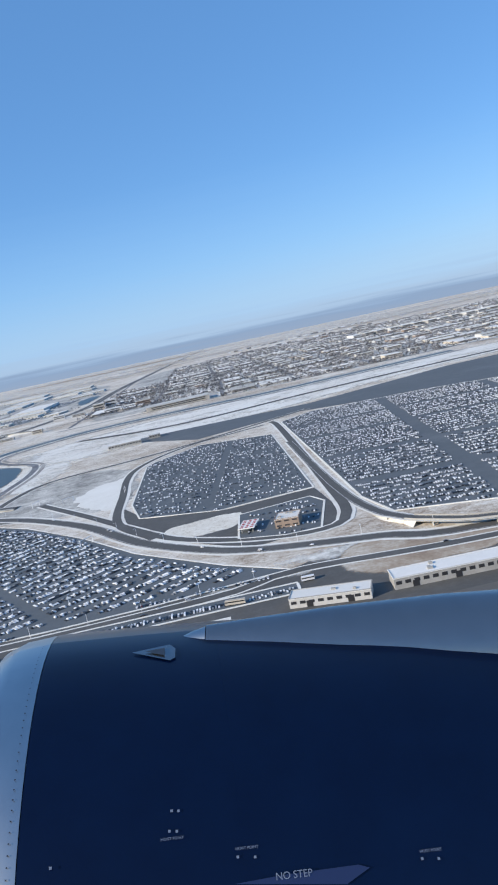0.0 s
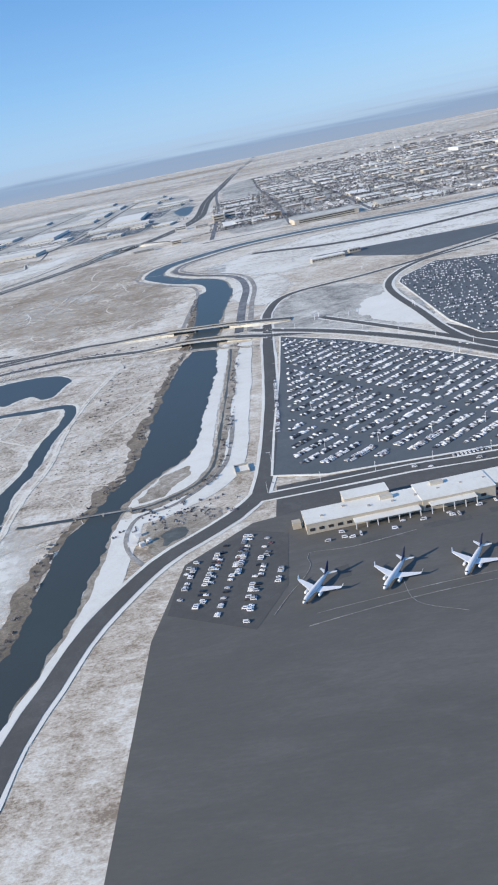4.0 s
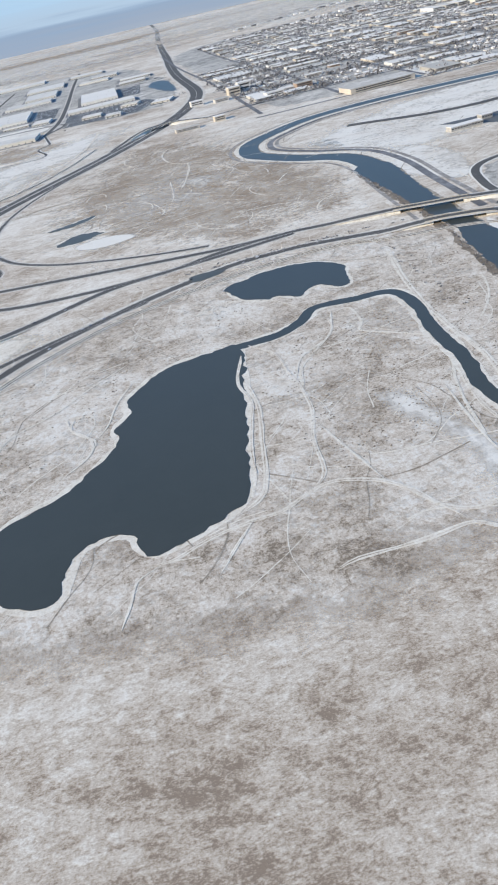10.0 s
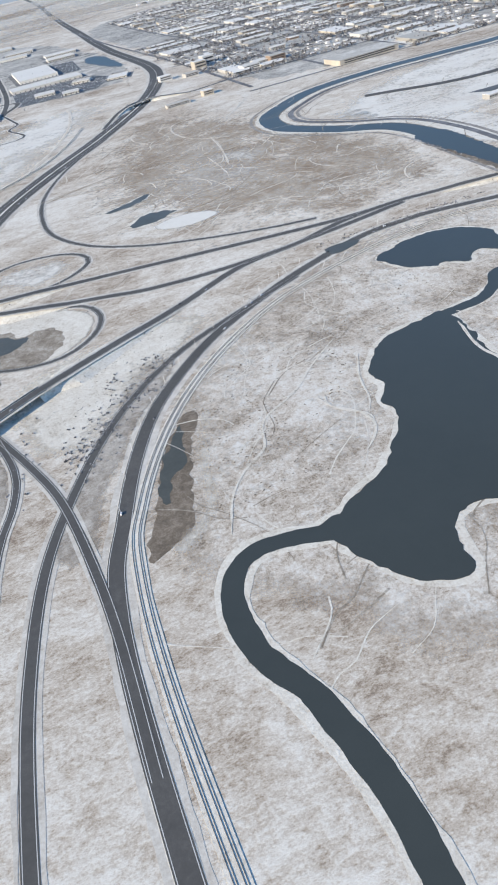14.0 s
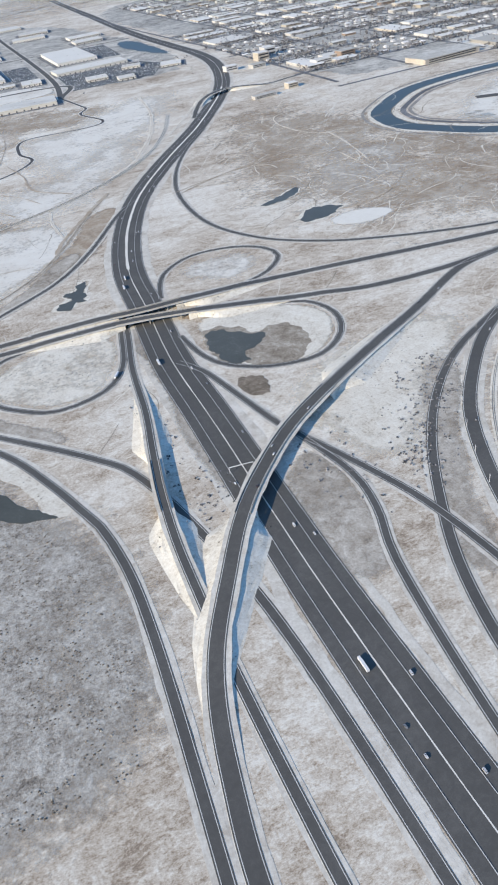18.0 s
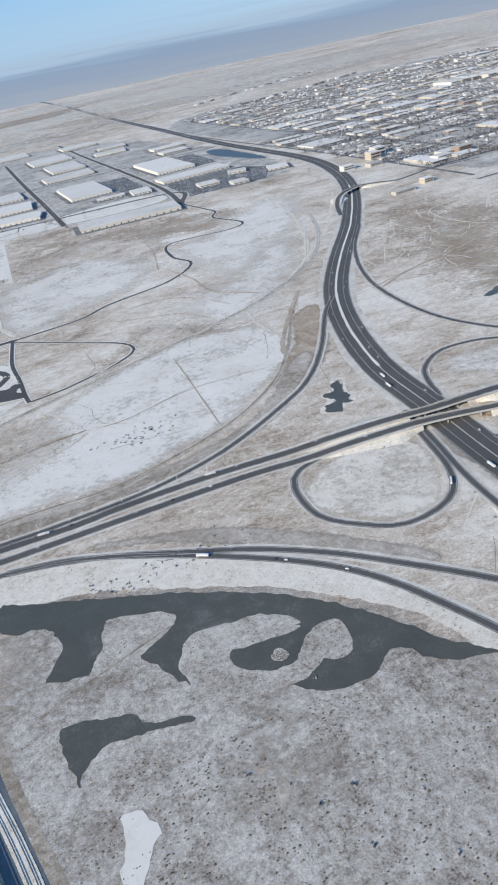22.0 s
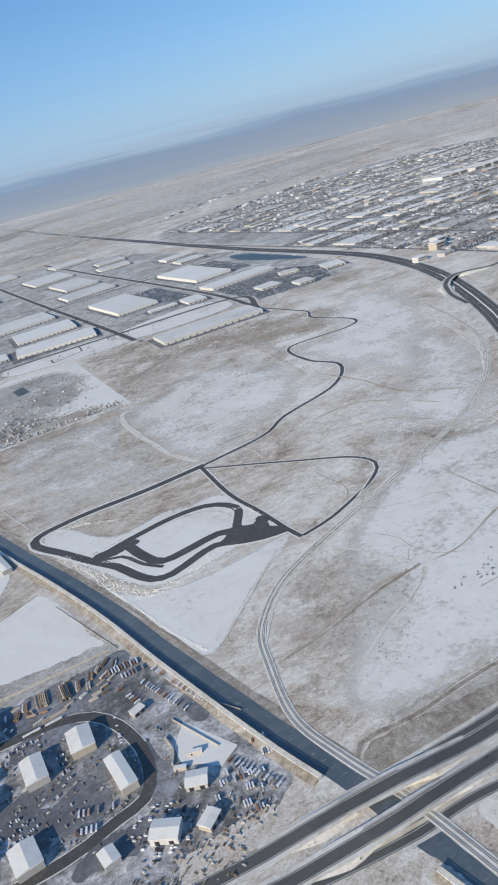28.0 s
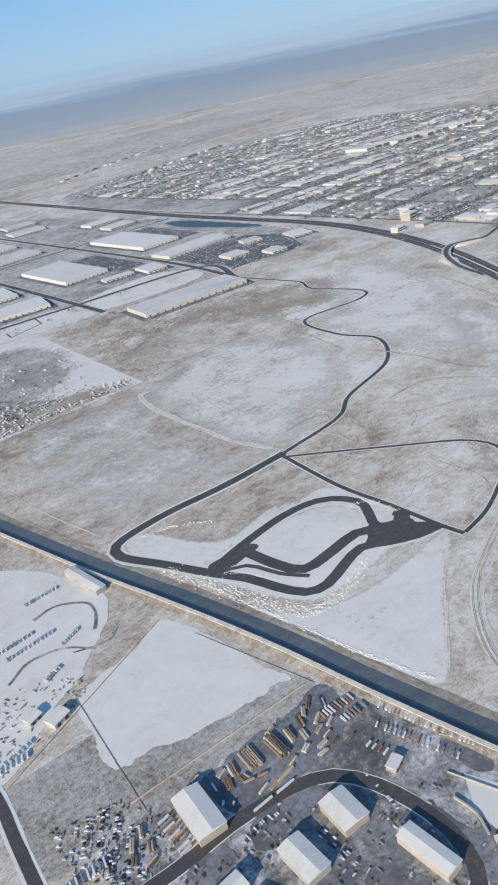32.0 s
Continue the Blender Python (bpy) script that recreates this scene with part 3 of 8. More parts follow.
soft_area("dry_prairie", [(-430, 1000), (-330, 1060), (-260, 960), (-330, 880), (-430, 900)], 0.02, m_scrub_soft, "brown dry meadow under thin snow", "grassland", fringe=30)
soft_area("dry_prairie", [(-400, 640), (-350, 700), (-300, 640), (-340, 600)], 0.02, m_scrub_soft, "brown dry meadow beside the railway", "grassland", fringe=20)
soft_area("dry_prairie", [(-470, 610), (-440, 600), (-430, 560), (-470, 530), (-505, 540)], 0.021, m_scrub_soft, "brown dry grass beside the railway bend", "grassland", fringe=24, cover=0.5)
for pts in ([(-467, 673), (-459.8, 668), (-452, 665), (-453, 657), (-447.5, 649), (-462, 652), (-474, 657), (-481, 663), (-472, 669)], [(-543, 708), (-536, 712), (-516, 713), (-512, 706), (-524, 703), (-536, 703)], [(-459, 664), (-453, 671), (-448, 669), (-451, 662)]):
    area("mud", pts, 0.21, m_wetroad, "churned dark mud where the tracks meet", "mud", ragged=1.6)
soft_area("graded_snow", [(-515.8, 708.6), (-490.9, 711.3), (-471.5, 706.2), (-461.6, 691.6), (-466.1, 675.9), (-486.3, 675.6), (-507, 675.5)], 0.05, m_snow_soft, "clean snow inside the muddy loop", "snow field", fringe=3, cover=1.0)
soft_area("graded_snow", [(-553, 766), (-541, 766), (-529, 735), (-515, 723), (-489, 727), (-473, 722), (-451, 712), (-449, 650), (-470, 652), (-524, 655), (-547, 715), (-556, 745)], 0.045, m_snow_soft, "snow on graded ground beside the muddy track", "snow field", fringe=4, cover=0.95)
soft_area("ramp_snow", [(-240, 500), (-210, 508), (-198, 490), (-220, 472)], 0.05, m_snow_soft, "snow inside the loop ramp", "snow field", fringe=8, cover=0.55)
soft_area("ramp_snow", [(-340, 445), (-310, 445), (-305, 410), (-330, 400), (-350, 418)], 0.05, m_snow_soft, "snow inside the round loop ramp", "snow field", fringe=10, cover=0.55)
area("lakeside_reeds", [(-183.2, 287.5), (-178.6, 282.8), (-187.1, 265.7), (-190.4, 252.9), (-194.3, 238.3), (-197.1, 227.6), (-203.6, 220.2), (-213.1, 215.2), (-213.1, 221.9), (-207.2, 237.1), (-200.3, 255.9), (-192.1, 275.1)], 0.03, m_reed, "brown reeds in a wet hollow beside the railway", "reeds", ragged=1.2)
soft_area("hollow_bank", [(-178, 284), (-173, 283), (-181, 262), (-185, 245), (-187, 232), (-194, 222), (-204, 214), (-206, 218), (-196, 227), (-191, 236), (-189, 250), (-185, 264)], 0.036, m_rim_soft, "bright frosted bank round the wet hollow", "bank", fringe=4, cover=0.55)
area("hollow_pool", [(-186.8, 281.2), (-188.5, 271.5), (-191.4, 257.2), (-198.7, 249.6), (-201.7, 239.2), (-204.2, 244.7), (-199.2, 258.7)], 0.04, m_ice, "small dark pool among the reeds", "water", ragged=1.5)
area("overpass_scrub", [(-580, 503), (-573, 502), (-554, 502), (-540, 497), (-529, 489), (-528, 482), (-560, 487), (-580, 490)], 0.05, m_scrub, "brown scrub slope between yard and highway", "grassland", ragged=1.2)
area("creek_scrub", [(-600, 470), (-560, 470), (-525, 462), (-516, 440), (-518, 410), (-540, 430), (-570, 452), (-600, 456)], 0.05, m_scrub, "brown scrub below the overpass", "grassland", ragged=2)
area("creek_snow", [(-549, 442), (-546, 445), (-535, 442), (-527, 432), (-526, 422), (-540, 425)], 0.06, m_snow, "snow patch inside the creek bend", "snow field", ragged=1.5)
area("verge_scrub", [(-516, 490), (-505, 499), (-470, 493), (-441, 489), (-418, 492), (-400, 497), (-400, 490), (-440, 484), (-486, 484), (-512, 486)], 0.05, m_bank, "brown dead grass between ramp and drain", "grassland", ragged=1.0)
soft_area("slope_snow", [(-235, 350), (-180, 370), (-150, 360), (-190, 330), (-225, 290), (-240, 310)], 0.05, m_rim_soft, "snow between flyover and highway", "snow field", fringe=14, cover=1.0)

soft_area("road_verge", [(-443, 453.6), (-399.7, 437.3), (-372.7, 416.2), (-357.1, 400.5), (-333.5, 371.4), (-337.1, 367.1), (-363.3, 391.4), (-386.2, 414.3), (-413.1, 435.2)], 0.04, m_verge_soft, "grey-brown slushy grass between the ramps", "verge", fringe=4, cover=0.95)
soft_area("road_verge", [(-493.6, 502.8), (-461.1, 499.5), (-416, 496.7), (-379.8, 500.6), (-350.5, 510.4), (-322, 536.6), (-300.7, 566), (-285.2, 573.1), (-290, 555.7), (-324.2, 516.9), (-356.4, 498.6), (-390.6, 488.9), (-433.2, 485.5), (-470.8, 490.1), (-495.2, 490.9)], 0.041, m_verge_soft, "grey-brown slushy grass along the ramp", "verge", fringe=5, cover=0.9)
soft_area("road_verge", [(-287.6, 441.5), (-271.5, 436), (-273.1, 384.7), (-275.1, 325.7), (-274.1, 300.8), (-287.4, 298.4), (-290.3, 336.1), (-286.4, 394.6)], 0.042, m_verge_soft, "grey-brown dead grass beside the freeway", "verge", fringe=4, cover=0.85)
soft_area("road_verge", [(-267.1, 296.2), (-254.3, 307.4), (-249.4, 292.1), (-251.2, 268.3), (-258.8, 242.9), (-270.5, 245.9), (-270.6, 264.6)], 0.043, m_verge_soft, "grey-brown dead grass below the flyover", "verge", fringe=5, cover=0.85)
soft_area("road_verge", [(-188.9, 333.1), (-177.9, 324.7), (-200, 291.3), (-220.8, 255.4), (-229.4, 227.7), (-239.7, 232.7), (-227.2, 266.5)], 0.044, m_verge_soft, "trodden brown snow beside the highway", "verge", fringe=5, cover=0.75)

# ---------------------------------------------------------------- water
def shore(name, line, width, z, label, wob=1.0, bank=True, mat_=None, banks=(m_bank, m_rim)):
    line = spline(line, 1.5)
    w = tagged(part(name, strip(line, z, -width / 2, width / 2, wob=wob), mat_ or m_water), label, "water", kind="structure")
    if bank:
        part("bank", strip(line, z - 0.012, width / 2 - 1, width / 2 + width * 0.2, wob=wob * 1.5), banks[0], w, "dry reeds along the water")
        part("bank", strip(line, z - 0.012, -width / 2 - width * 0.35, -width / 2 + 1, wob=wob), banks[1], w, "snowy bank along the water")
        if width > 10:
            part("reed_edge", strip(line, z - 0.006, -width / 2 - 1.1, -width / 2 + 1, wob=wob), m_bank, w, "brown grass at the water's edge")
    return w


CANAL = [(22, 60), (26, 111), (31, 138), (31, 157), (35, 187), (47, 222), (53, 262), (58, 337), (62, 390), (66, 464), (70, 525), (63, 575), (36, 611), (11, 661), (16, 708), (43, 741), (91, 774), (162, 785), (235, 780), (308, 776), (500, 800)]
CANAL_WEST = [(0, 40), (8, 70), (17, 100), (22, 120), (23.7, 133), (24.2, 149), (25.5, 172), (31, 188), (36, 203), (41.3, 225), (43, 258), (46, 300), (51, 345), (55, 371), (55, 457), (56, 530)]
CANAL_EAST = [(11, 40), (19, 68), (26, 94), (31.5, 115), (34.5, 128), (37, 144), (38.7, 166), (40, 184), (42, 194), (51, 211), (59, 222), (62.5, 237), (65, 270), (69, 320), (69, 361), (71.7, 444), (79, 530)]
area("canal", CANAL_WEST + CANAL_EAST[::-1], 0.066, m_water, "wide calm grey-blue canal with snowy banks", "water", ragged=1.4, smooth=False)
we, ee = spline(CANAL_WEST, 1.5), spline(CANAL_EAST, 1.5)
tagged(part("reed_bank", strip(we, 0.054, -1.0, 4.8, wob=2.8), m_reed), "brown reeds and bare shrubs along the canal", "bank", kind="structure")
tagged(part("reed_bank", strip(we[we[:, 1] > 190], 0.0525, 2.0, 8.0, wob=3.0), m_scrub), "rough frosted grass above the reeds", "bank", kind="structure")
tagged(part("grass_edge", strip(ee, 0.056, -1.6, 1.0, wob=1.0), m_bank), "tawny grass along the canal edge", "bank", kind="structure")
tagged(part("canal_bank", strip(ee[ee[:, 1] < 184], 0.052, -9.0, 0.5, wob=0.6), m_snow), "smooth snowy canal bank", "bank", kind="structure")
area("canal_bank", [(70, 362), (67, 300), (64, 262), (62, 236), (60, 222), (52, 210), (44, 195), (43, 190), (51, 190), (61, 197), (66, 206), (68, 219), (69, 246), (72, 298), (75.5, 362)], 0.053, m_snow, "rounded snowy bank between canal and ditch", "bank", ragged=0.8)
area("dry_hollow", [(46, 192), (53, 194), (60, 205), (61, 214), (54, 211), (47, 199)], 0.058, m_bank, "brown dry hollow beside the canal", "bank", ragged=1.5)
cw = spline([(77, 366), (74, 298), (71.2, 246), (69.5, 219), (67.5, 206), (61.5, 196), (51, 189), (44, 187.5)], 1.5)
tagged(part("canal_ditch", strip(cw, 0.0863, -0.45, 0.45, wob=0.4), m_ice), "narrow dark ditch along the canal", "ditch", kind="structure")
tagged(part("ditch_reeds", strip(cw, 0.0813, -1.4, 3.0, wob=0.9), m_bank), "tawny reeds beside the ditch", "bank", kind="structure")
tagged(part("canal_strip", strip(cw, 0.0771, 2.6, 10.5, wob=0.35), m_snow), "smooth snowy strip beside the ditch", "snow field", kind="structure")
tagged(part("site_track", strip(spline([(76, 256), (74, 219), (69, 201), (58, 187), (47, 182), (44.5, 172), (46, 162), (52, 152)], 1.5), 0.1, -0.8, 0.8, wob=0.3), m_gravel), "muddy track round the pumping site", "track", kind="structure")
for x, y, sx, sy, t in ((48, 170.5, 1.6, 1.0, 0.2), (49.7, 164.5, 1.5, 1.1, 0.5), (47, 165.6, 2.6, 1.2, 0.1), (51.5, 166, 1.2, 1.0, 0.9)):
    bx = thing("site_container", "small white container at the pumping site", "container", (x, y, 0.05), t, "site containers")
    part("body", Mesh().box(0, 0, 0, sx, sy, 0.9), m_white, bx)
    part("roof", Mesh().box(0, 0, 0.903, sx + 0.06, sy + 0.06, 0.08), m_snow, bx)
shore("canal_bend", CANAL[10:], 17, 0.061, "bending blue canal with pale edges", wob=0.5, banks=(m_rim, m_rim))
lv = spline(CANAL[8:], 6.0)
for off, wd in ((-19, 2.5), (-25, 1.6), (16, 1.2)):
    tagged(part("levee_track", strip(lv, 0.0812 + wd * 0.001, off - wd, off + wd), m_street if wd > 2 else m_gravel), "gravel track along the canal levee", "track", kind="structure")
for nm, pts, lab in (
    ("lake", [(-68, 293), (-74, 252), (-80, 215), (-84, 191), (-95, 183), (-107, 177), (-113, 176), (-117, 182), (-119, 188), (-129, 189), (-135, 184), (-140, 168), (-153, 172), (-160, 184), (-165, 196), (-166, 204), (-159, 206), (-150, 212), (-137, 219), (-121, 239), (-121, 251), (-115, 260), (-115, 272), (-99, 290), (-80, 294)], "dark still lake with a ragged frosted shore"),
    ("pond", [(-63.1, 363.3), (-54.5, 367.8), (-41.3, 373), (-26.1, 372.1), (-13.5, 366.5), (-6.6, 354.3), (-9.1, 342.5), (-10.6, 330.4), (-16.9, 329.7), (-22.5, 337.5), (-30.1, 334.4), (-33.8, 329.3), (-42.1, 336.1), (-48.3, 335.3), (-56.4, 341.8), (-61.6, 352.4)], "small dark pond near the highway"),
    ("west_lagoon", [(-292, 525.7), (-287.7, 523.6), (-293.9, 511.1), (-295.6, 497.4), (-300.8, 498.7), (-306.3, 492.3), (-312.9, 496.5), (-303.1, 505.7), (-305.3, 511), (-298.1, 514.9)], "ragged dark meltwater pool beside the ramp"),
    ("meltwater", [(-152.9, 525.7), (-138.3, 538.9), (-128, 538.5), (-119.8, 531.3), (-132.3, 521.2), (-145.5, 518.3)], "shallow dark meltwater in the field"),
    ("meltwater", [(-159.6, 569), (-145.9, 574.8), (-130.4, 584.6), (-125.4, 582.5), (-136.3, 570.9), (-151.5, 566.6)], "long shallow meltwater in the field"),
):
    ring = spline(pts + pts[:1], 3.0)
    turn_ = sum(a[0] * b[1] - b[0] * a[1] for a, b in zip(pts, pts[1:] + pts[:1]))
    lo, hi = (-1.9, 0.5) if turn_ > 0 else (-0.5, 1.9)
    tagged(part("shore", strip(ring, 0.05 + 0.0004 * len(pts), lo, hi, wob=0.9), m_rim), "pale frosted rim along the water's edge", "shore", kind="structure")
    area(nm, pts, 0.085, m_ice if "melt" in lab else m_water, lab, "water", ragged=2.5 if "melt" in lab else 1.2)
area("roadside_pond", [(-76.7, 393), (-67.2, 394.5), (-59, 392.5), (-60, 388.5), (-67.5, 385), (-76, 384)], 0.13, m_ice, "narrow grey pond between highways", "water", ragged=0.4)
area("perimeter_pond", [(54.5, 168), (57, 170.5), (61, 171), (62.5, 168), (59, 164), (56, 162.5)], 0.085, m_ice, "small dark pond among reeds beside the airport road", "water", ragged=1.2)
soft_area("snow_pan", [(-138.6, 511.2), (-118, 517.7), (-100.6, 506.5), (-102.2, 498.3), (-119.3, 494.2), (-134.3, 498.9)], 0.05, m_snow_soft, "snow-covered frozen pan in the field", "snow field", fringe=4, cover=1.0)
soft_area("loop_snow", [(-250, 434), (-226.7, 430), (-207, 421), (-198, 402.5), (-204, 384), (-218, 371.5), (-236.9, 372), (-252, 383), (-257, 398.5), (-255, 421)], 0.045, m_rim_soft, "bright frosted bank inside the loop ramp", "bank", fringe=3, cover=1.0)
soft_area("loop_snow", [(-352, 437), (-335.9, 449), (-314.8, 453), (-296.5, 444), (-298, 421), (-308.5, 401), (-325.2, 395), (-344, 404), (-354, 421)], 0.045, m_rim_soft, "frosted grass inside the round loop ramp", "bank", fringe=4, cover=0.75)
area("reeds", [(-253.5, 421.6), (-241.2, 415.9), (-233.3, 405.2), (-221.6, 407.1), (-213.8, 398.5), (-215.1, 383.6), (-223.7, 371.1), (-234.1, 369.5), (-244.9, 376.1), (-256.1, 386.6), (-259, 400.8)], 0.055, m_bank, "brown reeds round the icy pond", "reeds", ragged=3)
area("loop_pond", [(-253.4, 418.7), (-246.6, 417.4), (-239.1, 408.5), (-231, 403.3), (-232.7, 396.4), (-239.6, 391.9), (-245.7, 390.3), (-244.8, 381.4), (-252.1, 383.5), (-256.3, 391.7), (-256.8, 402.3), (-256.1, 411.8)], 0.066, m_ice, "dark icy pond inside the loop ramp", "water", ragged=2.2)
area("ramp_pool", [(-255.9, 370), (-249.6, 367.5), (-246.3, 362.7), (-249.4, 352.6), (-255.9, 353.8), (-257.3, 362.3)], 0.06, m_reed, "wet brown reeds below the ramp", "reeds", ragged=3)
area("marsh_lake", [(-484.3, 437.5), (-472, 430.4), (-453.7, 421.8), (-434.1, 411.2), (-413.4, 399), (-395.8, 387), (-380.5, 372.3), (-369.2, 357), (-359.7, 341.3), (-353.9, 331.6), (-346.2, 322.5), (-346.6, 321), (-361.9, 327.2), (-368.4, 338), (-377.7, 335.1), (-379.9, 332.1), (-396.5, 334.7), (-408.6, 345.8), (-427.7, 354.3), (-436.3, 367.2), (-443.9, 382.2), (-454, 381.2), (-463.4, 382.7), (-474.2, 386.6), (-466.2, 399.6), (-470.1, 413.7), (-480.1, 416.8), (-485.7, 422.2)], 0.05, m_ice, "grey half-frozen marsh lake below the highway bank", "water", ragged=1.2)
ISLANDS = ([(-450.2, 402.4), (-446.5, 405), (-433.8, 400.1), (-427.5, 395.9), (-426.3, 391.6), (-432.7, 385.9), (-442.2, 381.1), (-452.9, 377.6), (-459.7, 381.8), (-453.7, 391.5)], [(-432.3, 367.5), (-429.2, 375.8), (-422.8, 381.1), (-412.1, 378.9), (-402.1, 377.2), (-396.9, 374.4), (-393.9, 366.9), (-390.9, 364.3), (-392.7, 362.9), (-403.6, 363.9), (-413.1, 365.5), (-417.3, 365.2), (-423.9, 358), (-430.2, 362)], [(-431.6, 364.5), (-426.4, 377.1), (-416.8, 378.9), (-404.5, 377.3), (-395, 373), (-389.9, 365), (-399, 366.3), (-409.2, 366.7), (-415.8, 364.7), (-414.8, 356.1), (-403.6, 349.9), (-398.3, 350.9), (-390.8, 358.8), (-381.7, 360.9), (-377.9, 356.5), (-381.8, 345.8), (-388.4, 347.2), (-396.6, 343.6), (-407.6, 342.2), (-428.4, 350.5)], [(-404.6, 356.9), (-401.2, 358.4), (-399.2, 354.7), (-401.8, 352.7), (-404.7, 354.4)], [(-392.9, 353.9), (-385.5, 358.2), (-380.8, 359.2), (-378.7, 358.4), (-379.9, 353), (-381.8, 345.3), (-386.8, 344.2), (-392.8, 348.1)])
for pts in ISLANDS:
    area("marsh_island", pts, 0.075, m_marsh, "frosted reed island in the marsh lake", "island", ragged=0.8)
area("marsh_pond", [(-473.4, 362.6), (-467, 363.6), (-457.1, 359.6), (-451.2, 357.8), (-447.3, 351.8), (-436.8, 347.8), (-436, 344.9), (-449.2, 348.2), (-460.9, 350.5), (-466, 346.8), (-469.4, 342.3), (-471.6, 339.5), (-472.8, 346.4)], 0.08, m_ice, "small grey marsh pond", "water", ragged=1.4)
area("marsh_snow", [(-463.5, 325.2), (-459, 324.5), (-454.2, 316.3), (-457.5, 312.9), (-462.7, 304.7), (-467.5, 308.6), (-463, 317.7)], 0.06, m_snow, "white frozen pool in the marsh", "snow field", ragged=1.5)
for pts in ([(-507, 445), (-500, 436), (-494, 426), (-491, 412), (-489, 398)], [(-493.5, 425), (-498, 412), (-499, 404)], [(-478.2, 371.7), (-462.4, 377.9), (-441.1, 385), (-427.5, 389.1)], [(-590, 458), (-570, 456), (-554, 452), (-543, 451), (-534, 445), (-524, 434), (-520, 420), (-519, 400)]):
    l = spline(pts, 3.0)
    tagged(part("ditch", strip(l, 0.125, -0.45, 0.45, wob=0.25), m_bank), "straight dark ditch through the marsh", "ditch", kind="structure")
area("highway_bank", [(-500, 455), (-480, 457), (-453, 449), (-420, 429), (-390, 406), (-369, 386), (-355, 366), (-345, 343), (-338, 322), (-347, 322), (-354, 344), (-366, 361), (-383, 380), (-396, 391), (-418, 405), (-438, 418), (-462, 428), (-486, 430)], 0.045, m_rim, "pale frosted bank between ramp and marsh", "bank", ragged=1.2)
shore("stream", [(-75, 292), (-53, 295), (-40, 303), (-32, 312), (-14, 311), (1, 308), (4, 290), (1, 264), (1, 238), (-2, 217), (-1, 200), (0, 188)], 5.2, 0.091, "dark narrow channel winding from the lake", wob=0.8, banks=(m_rim, m_rim))
shore("stream_arm", [(8, 190), (12, 189.3), (19, 189.2), (29, 188.7)], 1.8, 0.07, "thin dark ditch reaching the canal", wob=0.3, banks=(m_bank, m_bank))
area("stream_head", [(-3.2, 192), (-2.6, 187), (0, 184.5), (2.6, 187.5), (2.4, 193)], 0.075, m_water, "rounded end of the dark channel", "water", ragged=0.5)
area("pond_reeds", [(50, 175), (60, 180), (72, 178), (68, 165), (58, 155), (52, 160)], 0.048, m_bank, "brown reeds and shrubs round the small pond", "reeds", ragged=1.5)
pb = thing("pipe_bridge", "thin grey pipe bridge across the canal", "bridge", (35.5, 187.4, 0))
part("deck", Mesh().box(0, 0, 0.75, 18, 0.7, 0.18, -0.03), m_gravel, pb)
for dx in (-8.5, 0, 8.5):
    part("pier", Mesh().box(dx, -0.03 * dx, 0, 0.4, 0.5, 0.75, -0.03), m_concrete, pb)
for dy in (-0.33, 0.33):
    part("handrail", Mesh().box(0, dy, 1.2, 18, 0.06, 0.06, -0.03), m_steel, pb)
shore("lake_tail", [(-158, 198), (-168, 201), (-178, 204), (-187, 204), (-194, 198), (-198, 186), (-197, 170), (-190, 150), (-186, 120), (-188, 60)], 6.5, 0.09, "narrow dark arm of the lake", wob=0.6, banks=(m_rim, m_rim))
WEST_ROAD = [(-640, 1100), (-590, 847), (-573, 762), (-559, 702), (-548, 648), (-540, 595), (-528, 526), (-520, 489), (-514, 445), (-506, 405), (-500, 376), (-495, 348), (-487, 310), (-475, 250)]
wc = spline(WEST_ROAD, 5.0)
# the low levee shades only part; the road's colour carries the rest
wr = tagged(part("levee_road", strip(wc, 0.06, -4.6, 4.6, wob=0.15), m_shade_road), "service road with the flood levee's shade put into its dark colour", "road", kind="structure")
ws = sides_of(wc)
joint = Mesh().box(0, 0, 0, 0.14, 1.7, 0.012).data("joint", m_gravel)
for i in range(2, len(wc) - 2):
    jo = new("joint", joint)
    jo.parent, jo.location, jo.rotation_euler = wr, (wc[i, 0], wc[i, 1], 0.075), (0, 0, math.atan2(ws[i][1], ws[i][0]) + 1.2)
part("verge", strip(wc, 0.05, 4.5, 8.5, wob=0.5), m_bank, wr, "dry reeds beside the road")
for k, half in enumerate((wc[wc[:, 1] > 497], wc[wc[:, 1] < 455])):
    lev = tagged(part("levee", strip(half, 0.0, -10.2, -6.8, drop_hi=-1.45, wob=0.25), m_bank), "earth levee with a pale concrete crest", "levee", kind="structure")
    part("levee_crest", slab(half, 1.5, -7.3, -5.4, 1.45), m_rim, lev, "pale concrete crest of the levee")
    post = Mesh().box(0, 0, 0, 0.16, 0.16, 0.5).data("fence_post", m_steel)
    hs = sides_of(half)
    for i in range(1, len(half) - 1):
        po = new("fence_post", post)
        po.parent, po.location = lev, (half[i, 0] - hs[i][0] * 5.6, half[i, 1] - hs[i][1] * 5.6, 1.49)
    part("fence_rail", slab(half, 1.92, -5.64, -5.56, 0.06), m_steel, lev, "thin dark rail along the crest")
    part("levee_rail", slab(half, 1.8, -5.6, -5.45, 0.12), m_concrete, lev)

# ---------------------------------------------------------------- roads
LEVEL, PATHS = itertools.count(), itertools.count()
SLOPES = []


